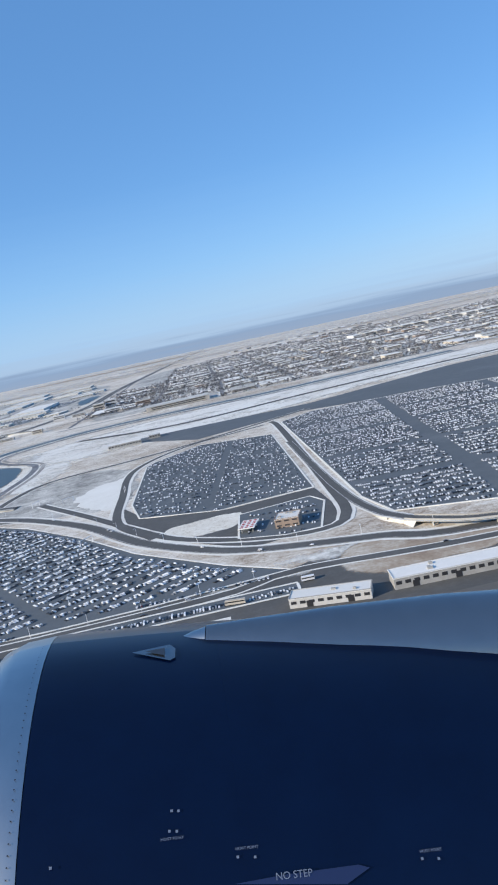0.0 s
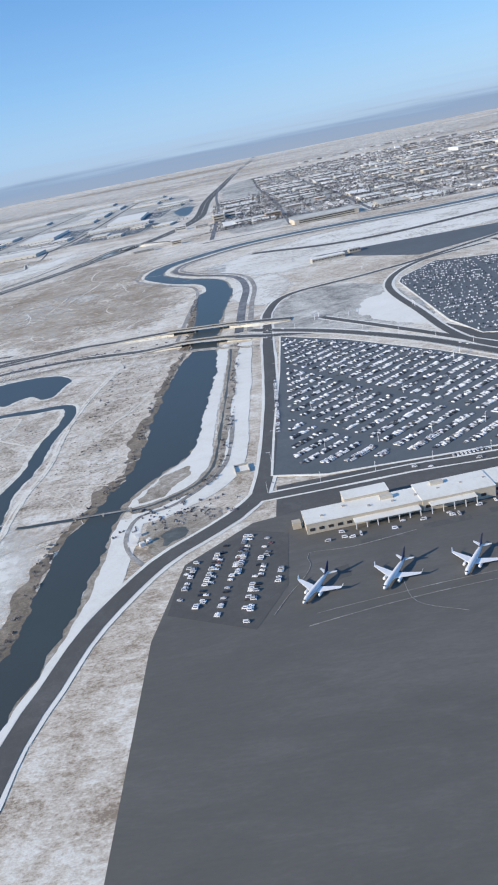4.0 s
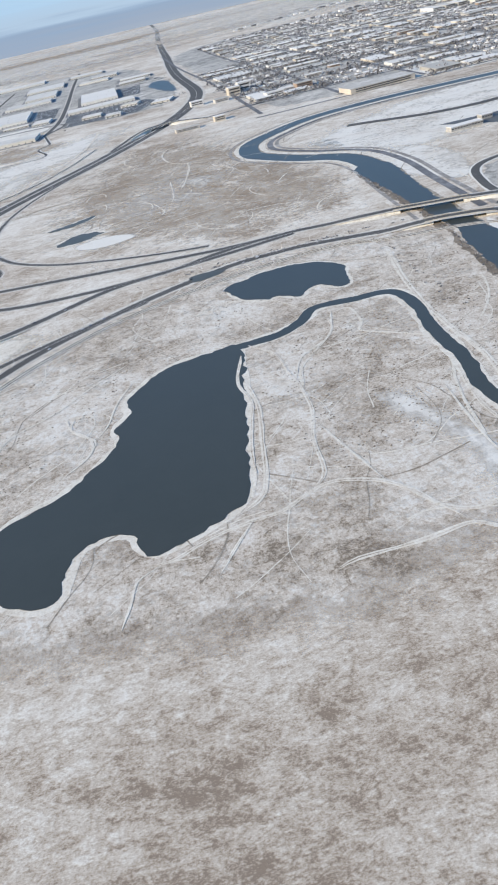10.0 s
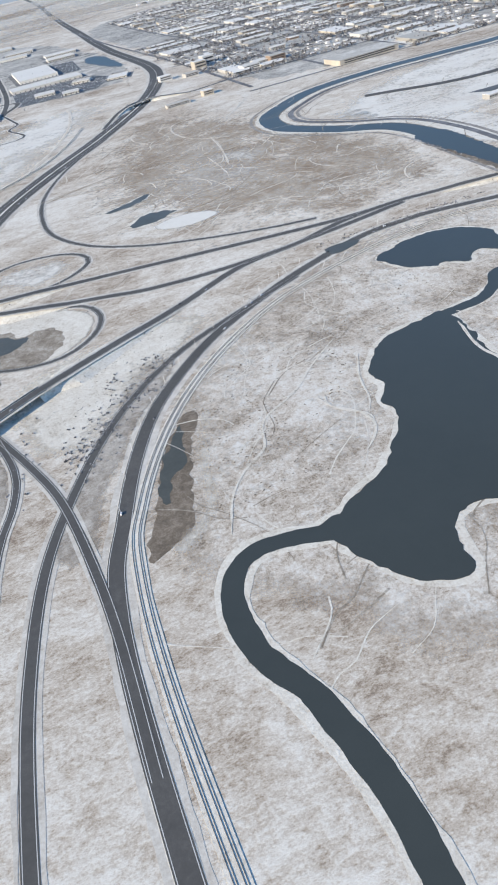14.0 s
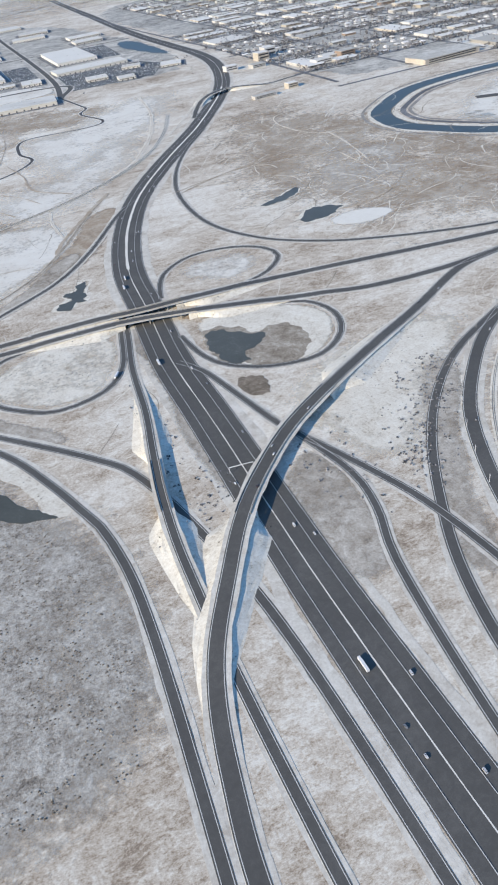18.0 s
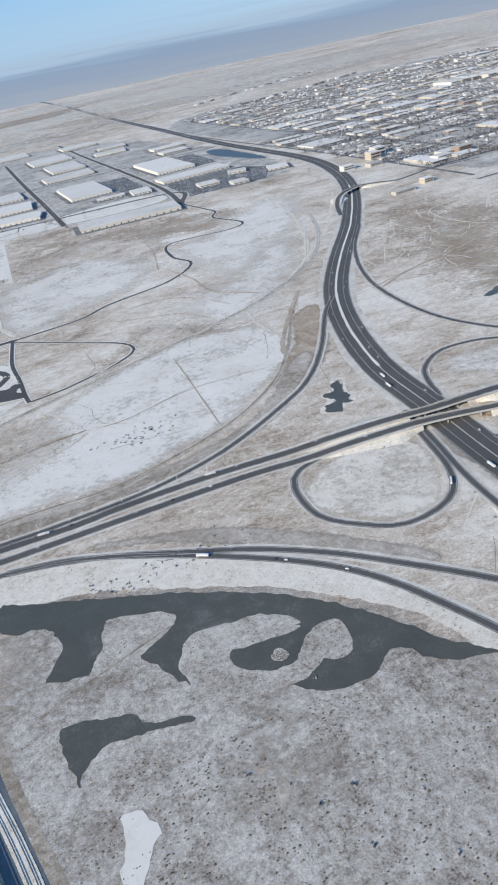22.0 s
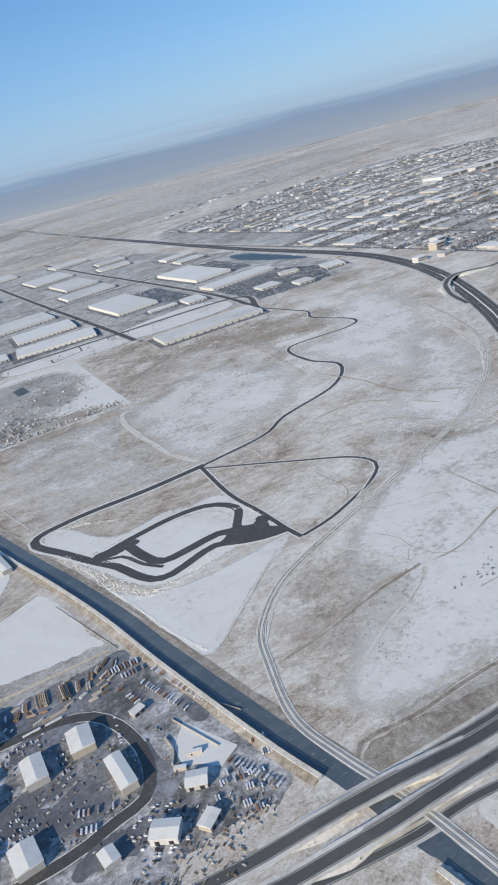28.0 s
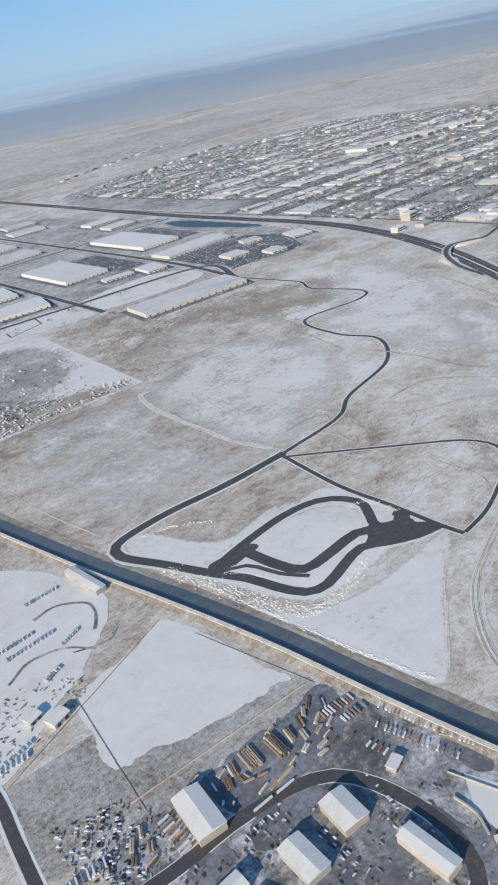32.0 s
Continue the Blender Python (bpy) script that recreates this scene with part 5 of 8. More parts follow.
# ---------------------------------------------------------------- airport roads, lots and apron
area("airport_tarmac", [(147, 605), (204, 603), (307, 594), (443, 651), (700, 660), (1100, 700), (1100, 560), (700, 540), (431, 496), (389, 510), (290, 554), (213, 520)], 0.05, m_lot, "dark apron with frozen patches by the airfield", "tarmac", smooth=False)
area("apron", [(52, -60), (54, 60), (56, 120), (62, 150), (80, 166), (93, 168), (160, 160), (176, 168), (221, 150), (249, 150), (460, 150), (460, -60)], 0.05, m_apron, "stained grey concrete aircraft apron", "apron", smooth=False)
area("airport_hardstanding", [(85, 150), (88, 186), (240, 192), (262, 206), (290, 196), (420, 190), (420, 140), (240, 140), (170, 150)], 0.04, m_asphalt, "dark slush-streaked hardstanding round the terminal", "tarmac", smooth=False)
area("junction_tarmac", [(196, 262), (175, 300), (172, 345), (190, 300), (225, 284), (262, 288), (266, 230), (230, 222)], 0.04, m_asphalt, "dark road junction between car parks", "tarmac", smooth=False)
area("snowy_island", [(201.2, 272.2), (228.5, 275), (227.4, 255.7), (210.4, 252.5), (201.6, 261.6)], 0.06, m_rim, "patchy snow-covered traffic island", "snow field", ragged=1.0)
area("slushy_ground", [(98, 372), (130, 352), (175, 345), (175, 430), (150, 470), (118, 462), (102, 425)], 0.03, m_town, "slushy rutted ground among the access roads", "ground", ragged=3)
LOT_A = [(102, 364), (131, 335), (164, 290), (190, 247), (221, 210), (240, 192), (197, 187), (170, 186), (133, 187), (103, 188), (87, 194), (90, 230), (97, 300)]
LOT_B = [(181, 442), (185, 454), (215, 488), (262, 466), (262, 290), (222, 285), (187, 303), (181, 335)]
LOT_C = [(274, 515), (300, 540), (382, 523), (429, 501), (620, 440), (560, 195), (374, 192), (311, 216), (280, 228), (275, 256)]
LOT_D = [(229, 270), (258, 275), (262, 263), (255, 228), (243, 228), (227, 236)]
LOT_E = [(59, 129), (62, 150), (79, 162), (89, 157), (87, 133), (79, 118)]
LOT_F = [(176, 168), (194, 172), (240, 172), (240, 180), (176, 180)]
for nm, poly in (("car_park", LOT_A), ("car_park", LOT_B), ("car_park", LOT_C), ("car_park", LOT_D), ("car_park", LOT_E), ("car_park", LOT_F)):
    lot = area(nm, poly, 0.08, m_asphalt if poly is LOT_E else m_lot, "dark asphalt airport car park with snow-edged kerbs", "car park", smooth=False)
    ring = np.array(poly + poly[:1], float)
    ring = np.vstack([np.linspace(a, b, 8)[:-1] for a, b in zip(ring[:-1], ring[1:])] + [ring[-1:]])
    if poly is not LOT_E:
        part("kerb", slab(ring, 0.2, -0.4, 0.4, 0.2), m_snow, lot, "snow-covered kerb")
for pts in ([(165, 152), (172, 156), (176, 152), (168, 150)], [(92, 160), (97, 163), (98, 158)], [(235, 200), (262, 203), (270, 196), (250, 193)], [(205, 186), (230, 189), (232, 185)]):
    soft_area("slush_patch", pts, 0.06, m_snow_soft, "patch of melting snow on the hardstanding", "snow", fringe=3, cover=0.6)
for pts, wd in (([(83, 122), (87, 129), (91, 135), (93, 140), (93, 145), (104, 144.5), (120, 147)], 0.3), ([(90, 116), (108, 119), (131, 121), (200, 124)], 0.25), ([(92, 120), (109, 122), (132, 124), (200, 128)], 0.25), ([(112, 128), (113, 118), (122, 112)], 0.2), ([(138, 132), (139, 121), (148, 114)], 0.2)):
    tagged(part("apron_line", strip(spline(pts, 2.0), 0.12 + 0.001 * next(PATHS), -wd / 3, wd / 3, wob=wd * 0.2), m_gravel), "worn painted guide line on the apron", "marking", kind="structure")
for x, y, w, d in ((112, 146, 12, 2.6), (128, 148, 12, 2.6), (146, 150, 14, 2.6), (100, 134, 3, 5)):
    area("apron_patch", [(x - w / 2, y - d / 2), (x + w / 2, y - d / 2 + 0.6), (x + w / 2, y + d / 2 + 0.6), (x - w / 2, y + d / 2)], 0.06, m_asphalt, "darker resealed slab in the apron", "tarmac", smooth=False)
for i, (x, y, rx, ry) in enumerate(((300, 3000, 420, 200), (-600, 2700, 300, 160), (900, 2900, 420, 180), (-900, 1900, 220, 130), (1300, 3600, 500, 250), (-200, 3900, 500, 260), (-1200, 3200, 400, 200), (-640, 1480, 110, 70), (-80, 2650, 120, 70))):
    soft_area("far_grassland", [(x + rx * math.cos(k * 0.7) * (1 + 0.25 * math.sin(k * 2.3 + i)), y + ry * math.sin(k * 0.7) * (1 + 0.3 * math.cos(k * 1.7 + i))) for k in range(9)], 0.3 + 0.1 * i, m_dirt_soft if i % 2 else m_scrub_soft, "brown-grey open land far beyond the town", "grassland", fringe=80, cover=0.6)
# added snow-coloured sheets that pale the far land as haze would
for i, (x, y, rx, ry) in enumerate(((-700, 3300, 1000, 700), (900, 3400, 900, 750), (2300, 3200, 900, 900), (200, 4500, 1400, 500), (2200, 1700, 800, 500), (-1500, 2300, 700, 500), (-200, 2650, 380, 240))):
    soft_area("far_snow_field", [(x + rx * math.cos(k * 0.7) * (1 + 0.25 * math.sin(k * 2.1 + i)), y + ry * math.sin(k * 0.7) * (1 + 0.3 * math.cos(k * 1.9 + i))) for k in range(9)], 1.6 + 0.1 * i, m_snow_soft, "wide pale sheet imitating haze over the far land", "snow field", fringe=420, cover=0.5)
road("perimeter_road", [(28, 60), (32, 95), (36, 110), (42, 130), (55, 153), (69, 166), (80, 178), (85, 195), (91, 262), (96, 373), (100, 429), (117, 469), (166, 485), (208, 503), (262, 535), (300, 560)], 5.0, "dark airport perimeter road along the canal", lines=False, verge=1.2, verge_mat=m_snow)
road("terminal_road", [(80, 180), (107, 181), (127, 182), (146, 181), (169, 181), (197, 182), (223, 184), (243, 190), (300, 182), (420, 178)], 4.0, "dark road behind the terminal building", lines=False, verge=0.9, verge_mat=m_snow)
road("airport_road", [(88, 389), (125, 357), (162, 311), (190, 262), (213, 234), (230, 220), (253, 210), (270, 204), (300, 192), (420, 190)], 6.0, "broad curving airport access road", verge=1.6, verge_mat=m_snow)
road("airport_road", [(127, 388), (161, 330), (191, 276), (207, 252), (232, 232), (255, 225), (266, 240), (268, 300), (270, 491), (268, 530)], 4.0, "curving access road between car parks", lines=False, verge=1.2, verge_mat=m_snow)
road("airport_road", [(196, 262), (178, 301), (174, 359), (174, 440), (205, 495), (262, 520)], 4.0, "access road round the fenced car park", lines=False, verge=1.6, verge_mat=m_snow)
road("airport_flyover", [(268, 420), (269, 318), (271, 262), (275, 233), (281, 212), (290, 200), (302, 193), (330, 188), (420, 186)], 4.2, "curving concrete access ramp beside the car parks", lifts=[(296, 197, 2.0, 32)], spans=[(296, 197, 16)], verge=1.0, verge_mat=m_snow)
road("runway", [(100, 690), (204, 650), (400, 690), (900, 720)], 10, "dark cleared runway beyond the canal", lines=False)


# ---------------------------------------------------------------- cars
CAR_SIDE = [(-0.92, 0.12), (-0.92, 0.36), (-0.84, 0.42), (-0.5, 0.45), (-0.24, 0.63), (0.42, 0.64), (0.72, 0.46), (0.9, 0.44), (0.92, 0.14)]
VAN_SIDE = [(-1.0, 0.12), (-1.0, 0.4), (-0.78, 0.5), (-0.6, 0.86), (0.95, 0.88), (1.0, 0.8), (1.0, 0.14)]


def car_into(mesh, x, y, z, turn, side=CAR_SIDE, wide=0.74, grow=0.68):
    """A car's shell: its side line drawn across its width, the top a little narrower."""
    c, s = math.cos(turn), math.sin(turn)
    n = len(side)
    v = []
    for sg in (-1, 1):
        for px, pz in side:
            py = sg * wide / 2 * (1.0 if pz < 0.5 else 0.84) * grow
            px, pz = px * grow, pz * grow
            v.append((x + px * c - py * s, y + px * s + py * c, z + pz))
    mesh.add(v, [tuple(range(n)), tuple(reversed(range(n, 2 * n)))] + [((i + 1) % n, i, i + n, (i + 1) % n + n) for i in range(n)])


def car_meshes(name, side, wide, paint):
    body = Mesh()
    car_into(body, 0, 0, 0, 0, side, wide, 1.0)
    glass = Mesh()
    top = max(p[1] for p in side)
    lo = 0.47 if top < 0.8 else 0.56
    for sg in (-1, 1):
        glass.box(0.08, sg * wide * 0.435, lo, 0.72 if top < 0.8 else 1.2, 0.03, (top - lo) * 0.8)
    glass.add([(-0.45, -wide * 0.36, 0.49), (-0.45, wide * 0.36, 0.49), (-0.27, wide * 0.36, 0.625), (-0.27, -wide * 0.36, 0.625)] if top < 0.8 else [(-0.76, -wide * 0.36, 0.56), (-0.76, wide * 0.36, 0.56), (-0.63, wide * 0.36, 0.83), (-0.63, -wide * 0.36, 0.83)], [(0, 1, 2, 3)])
    wheel = Mesh()
    n = 8
    for dy in (-0.06, 0.06):
        wheel.v.extend((0.15 * math.cos(math.tau * i / n), dy, 0.15 * math.sin(math.tau * i / n)) for i in range(n))
    wheel.f.extend((i, (i + 1) % n, n + (i + 1) % n, n + i) for i in range(n))
    wheel.f.extend([tuple(range(n)), tuple(n + i for i in reversed(range(n)))])
    return body.data(name, paint), glass.data("cabin_glass", m_glass), wheel.data("wheel", m_rubber)


CARS = {"white": car_meshes("car_body", CAR_SIDE, 0.74, m_car_w), "dark": car_meshes("car_body", CAR_SIDE, 0.74, m_car_d), "van": car_meshes("car_body", VAN_SIDE, 0.8, m_car_w)}
CAR_LABEL = {"white": "pale snow-dusted car", "dark": "dark-painted car", "van": "white van"}


def car(x, y, z, turn, look_, group, where):
    body, glass, wheel = CARS[look_]
    ob = new("car" if look_ != "van" else "van", body)
    ob.matrix_world = Matrix.LocRotScale((x, y, z), Euler((0, 0, turn)), (0.75, 0.75, 0.75))
    tagged(ob, CAR_LABEL[look_] + " " + where, "van" if look_ == "van" else "car", group)
    p = new("cabin_glass", glass)
    p.parent = ob
    for px, py in itertools.product((-0.58, 0.58), (-0.34, 0.34)):
        p = new("wheel", wheel)
        p.parent, p.location = ob, (px, py, 0.15)
    return ob


rng = random.Random(7)
near_cars = 0


def fill_lot(poly, turn, origin, name, where, near=None, share=0.8, pitch=7.0, aisles=(), cross=()):
    """Double rows of cars within an outline; those within near (x0, y0, x1, y1) are things of their own."""
    global near_cars
    pitch *= 0.87
    c, s = math.cos(turn), math.sin(turn)
    loc = [((x - origin[0]) * c + (y - origin[1]) * s, -(x - origin[0]) * s + (y - origin[1]) * c) for x, y in poly]
    u0, u1, v0, v1 = min(p[0] for p in loc), max(p[0] for p in loc), min(p[1] for p in loc), max(p[1] for p in loc)
    m = Mesh()
    lines = Mesh()
    v = v0 + 2
    while v < v1 - 1.5:
        if any(abs(v - a) < 3.5 for a in cross):
            v += pitch
            continue
        full = rng.uniform(0.75, 1.0) * share
        for dv, face in ((-0.66, 1), (0.66, -1)):
            u = u0 + 1
            while u < u1 - 1:
                gap = any(abs(u - a - b * v) < 2.0 for a, b in aisles)
                clump = noise.noise(Vector((u * 0.06, v * 0.06, 3.0))) * 0.42
                if not gap and rng.random() < full + clump:
                    x, y = origin[0] + u * c - (v + dv) * s, origin[1] + u * s + (v + dv) * c
                    if inside(x, y, poly) and all(inside(x + a, y + b, poly) for a, b in ((1.4, 0), (-1.4, 0), (0, 1.4), (0, -1.4))):
                        a = turn + math.pi / 2 * face + rng.uniform(-0.05, 0.05)
                        if near and near_cars < 225 and near[0] < x < near[2] and near[1] < y < near[3]:
                            car(x, y, 0.085, a, rng.choice(("white", "white", "dark", "van")), "parked cars", where)
                            near_cars += 1
                        else:
                            car_into(m, x, y, 0.08, a, VAN_SIDE if rng.random() < 0.25 else CAR_SIDE)
                u += 0.84
        v += pitch
    if m.v:
        tagged(part(name, m, m_car_mix), "rows of parked snow-dusted cars " + where, "cars", kind="stuff")


fill_lot(LOT_E, 1.35, (70, 140), "parked_cars", "in the staff car park", near=(40, 100, 100, 170), share=0.42, pitch=6.8)
LOT_A_ROWS = [(101, 361), (131, 331), (162, 290), (187, 248), (217, 210), (232, 196), (197, 190.5), (170, 190), (133, 191), (108, 193), (93.5, 199), (94, 230), (99, 300)]
fill_lot(LOT_A_ROWS, 0.68, (150, 240), "parked_cars", "in the large airport car park", near=(80, 180, 140, 204), share=0.92, aisles=((-7.5, 0.143), (-43.5, 0.13)))
fill_lot(LOT_B, -0.1, (222, 380), "parked_cars", "in the fenced airport car park", share=0.42, aisles=((4, 0.0),), pitch=7.6)
fill_lot(LOT_C, -0.1, (400, 350), "parked_cars", "in the long-stay car park", share=0.85, aisles=((-70, 0), (-67, 0), (0, 0), (3, 0), (75, 0), (78, 0)), cross=(-80, -20, 50, 110), pitch=7.3)
fill_lot(LOT_D, -0.2, (245, 250), "parked_cars", "near the brick office", share=0.4, pitch=9)
fill_lot(LOT_F, 0.0, (208, 175), "parked_cars", "beside the cargo hangar", share=0.8, pitch=6)

soft_area("gravel_bank", [(253.9, 191.8), (266.6, 202.8), (301.6, 192.1), (294.1, 173.9), (281.1, 173.4), (263.6, 171.5), (254.8, 180.4)], 0.06, m_dirt_soft, "sunlit bare bank beside the access road", "bank", fringe=3, cover=1.0)
kerb_rng = random.Random(31)
for pts, gap, t0 in (([(140, 184.6), (165, 187.3)], 1.15, 1.57), ([(195, 189), (234, 188.6)], 1.3, 1.57), ([(181, 249), (209, 213), (228, 199.5)], 1.6, 0.4), ([(113, 346), (140, 317), (170, 273)], 1.7, 0.6), ([(91.5, 228), (94.5, 292)], 1.5, 0.05)):
    for (xa, ya), (xb, yb) in zip(pts[:-1], pts[1:]):
        n = int(math.hypot(xb - xa, yb - ya) / gap)
        for i in range(n):
            if kerb_rng.random() < 0.8:
                car(xa + (xb - xa) * i / n, ya + (yb - ya) * i / n, 0.085, t0 + kerb_rng.uniform(-0.06, 0.06), kerb_rng.choice(("white", "white", "dark", "van")), "cars along the kerb", "along the snowy kerb of the car park")

# ---------------------------------------------------------------- airport buildings
def block(name, label, category, x, y, sx, sy, h, turn=0.0, wall=None, roof=None, bands=1, doors=0, gable=False, group="", over=0.12, extras=0):
    """A building: walls, a thick snowy roof, window bands and doors on its long sides, roof units."""
    if gable and sy > sx:
        sx, sy, turn = sy, sx, turn + math.pi / 2
    ob = thing(name, label, category, (x, y, 0), turn, group)
    part("wall", Mesh().box(0, 0, 0, sx, sy, h), wall or m_wall, ob)
    if gable:
        part("roof", Mesh().gable(0, 0, h, sx, sy, sy * 0.09, 0, 0.25), roof or m_roof, ob)
    else:
        part("roof", Mesh().box(0, 0, h + 0.003, sx + over * 2, sy + over * 2, 0.16), roof or m_roof, ob)
        r = Mesh()
        for ax, ay, bx, by in ((0, -sy / 2, sx, 0.14), (0, sy / 2, sx, 0.14), (-sx / 2, 0, 0.14, sy), (sx / 2, 0, 0.14, sy)):
            r.box(ax, ay, h + 0.165, bx + 0.14, by + 0.14, 0.14)
        part("parapet", r, wall or m_wall, ob)
    for k in range(bands):
        zz = h * (k + 0.45) / bands
        for sg in (-1, 1):
            n = max(2, min(14, int(sx / 2.2)))
            for i in range(n):
                part("window", Mesh().box(-sx / 2 + (i + 0.5) * sx / n, sg * (sy / 2 + 0.01), zz, sx / n * 0.62, 0.05, h / bands * 0.32), m_dark, ob)
    for i in range(doors):
        part("door", Mesh().box(-sx / 2 + (i + 0.5) * sx / doors, -sy / 2 - 0.02, 0.02, min(1.6, sx / doors * 0.6), 0.08, min(1.7, h * 0.7)), m_dark, ob)
    for i in range(extras):
        px, py = rng.uniform(-0.4, 0.4) * sx, rng.uniform(-0.3, 0.3) * sy
        part("roof_unit", Mesh().box(px, py, h + 0.16, rng.uniform(0.6, 1.4), rng.uniform(0.5, 1.0), rng.uniform(0.3, 0.6)), m_concrete, ob)
    return ob


term = thing("airport_terminal", "long tan terminal building with a snow-covered flat roof", "terminal", (124, 159.5, 0), 0.06)
for nm, cx, cy, sx, sy, h in (("west_wing", -15.5, 0.2, 30, 7.6, 3.0), ("middle_wing", 9, 0.6, 19, 9.4, 3.2), ("east_wing", 25, 1.6, 13, 8.2, 3.0), ("annex", 31.5, 6.2, 6.5, 5.2, 3.6), ("rear_hall", -13, 6.2, 12, 4.6, 4.0)):
    w = part("wall", Mesh().box(cx, cy, 0, sx, sy, h), m_tan, term)
    part("roof", Mesh().box(cx, cy, h + 0.003, sx + 0.3, sy + 0.3, 0.2), m_snow, w, "snow-covered flat roof")
    for i in range(int(sx / 2.4)):
        part("window", Mesh().box(cx - sx / 2 + 1.4 + i * 2.4, cy - sy / 2 - 0.02, 0.9, 1.3, 0.08, 0.8), m_dark, w)
for cx, sx, d, zz in ((-10, 17, 2.6, 1.9), (7, 12, 3.0, 2.3)):
    can = part("canopy", Mesh().box(cx, -4.9, zz, sx, d, 0.2), m_snow, term, "white canopy over the service bays")
    for i in range(int(sx / 2.8) + 1):
        part("post", Mesh().box(cx - sx / 2 + 0.2 + i * (sx - 0.4) / int(sx / 2.8), -4.9 - d / 2 + 0.2, 0.05, 0.18, 0.18, zz - 0.05), m_white, can)
for cx, cy in ((-8.5, 1.4), (5.5, 3.2)):
    part("roof_unit", Mesh().box(cx, cy, 3.2, 3.4, 1.5, 0.9), m_tan, term, "tan rooftop plant room")
for i in range(9):
    part("roof_vent", Mesh().box(-26 + i * 6.2, rng.uniform(-1.5, 2.5), 3.2, 0.7, 0.5, 0.35), m_concrete, term)
part("stair_block", Mesh().box(-32.5, 1.5, 0, 2.2, 2.0, 1.9), m_tan, term)

hang = thing("cargo_hangar", "large white-roofed cargo hangar with blue trim", "hangar", (206.5, 145, 0))
part("wall", Mesh().box(0, 0, 0, 29, 18.6, 4.3), m_wall, hang)
part("roof", Mesh().box(0, 0, 4.303, 29.6, 19.2, 0.25), m_snow, hang, "smooth snow on the flat roof")
part("fascia", Mesh().box(0, -9.35, 3.3, 29, 0.14, 0.9), m_navy, hang, "blue fascia band")
for i in range(6):
    part("roof_vent", Mesh().box(-11 + i * 4.6, rng.uniform(-6, 6), 4.55, 0.9, 0.5, 0.4), m_concrete, hang)
for i in range(5):
    part("door", Mesh().box(-11.5 + i * 5.7, -9.38, 0.02, 4.2, 0.12, 2.9), m_dark, hang)
part("lean_to", Mesh().box(-4, -11.4, 0, 16, 4.0, 2.4), m_wall, hang)
part("lean_to_roof", Mesh().box(-4, -11.4, 2.403, 16.4, 4.4, 0.2), m_roof, hang)
block("depot", "long low depot with a pale snowy roof", "depot", 246.5, 162.5, 20.5, 6.0, 2.4, -0.26, doors=2, extras=2)
block("depot", "long cargo shed with a snowy metal roof", "depot", 278, 161.5, 32, 7.0, 2.8, -0.05, doors=3, extras=3, bands=1)
block("depot", "long cargo shed beside the apron", "depot", 330, 160, 50, 8.0, 2.8, -0.05, doors=4, extras=3)
block("brick_office", "square brown brick office with a flat snowy roof", "office", 245.5, 241, 8.5, 8.5, 3.2, -0.25, wall=m_brick, bands=2, extras=3)
gas = thing("fuel_canopy", "low white fuel canopy with red roof squares", "canopy", (231.5, 246, 0), -0.25)
part("roof", Mesh().box(0, 0, 1.7, 6.0, 11.0, 0.3), m_roof, gas)
for i, j in itertools.product(range(3), range(5)):
    part("roof_panel", Mesh().box(-1.9 + i * 1.9, -4.2 + j * 2.1, 2.004, 1.1, 1.2, 0.04), m_redp, gas, "faded red roof panel")
for i, j in itertools.product((-2, 2), (-4, 0, 4)):
    part("post", Mesh().box(i, j, 0.06, 0.25, 0.25, 1.65), m_concrete, gas)
pen = thing("walled_pen", "low walled pen with snow inside by the canal road", "enclosure", (78, 203, 0), 0.1)
part("yard_floor", Mesh().box(0, 0, 0.06, 4.3, 5.8, 0.12), m_snow, pen)
for dx, dy, sx, sy in ((0, -2.95, 4.6, 0.16), (0, 2.95, 4.6, 0.16), (-2.22, 0, 0.16, 5.74), (2.22, 0, 0.16, 5.74)):
    part("wall", Mesh().box(dx, dy, 0.05, sx, sy, 0.75), m_concrete, pen)
block("airfield_shed", "low airfield shed beyond the canal", "shed", 155, 575, 26, 8, 3, 0.1, bands=1)
block("airfield_shed", "small airfield service building", "shed", 178, 590, 9, 7, 3, 0.1, bands=1)
for i in range(7):
    tr = thing("trailer", "white box trailer parked beside the hangar", "trailer", (185.5 + 0.35 * i, 141 + i * 1.35, 0.05), -0.15, "trailers by the hangar")
    part("box", Mesh().box(0, 0, 0.45, 5.6, 0.86, 1.15), m_white, tr)
    for px in (-1.9, 1.7, 2.2):
        part("axle", Mesh().box(px, 0, 0.0, 0.42, 0.95, 0.44), m_rubber, tr)

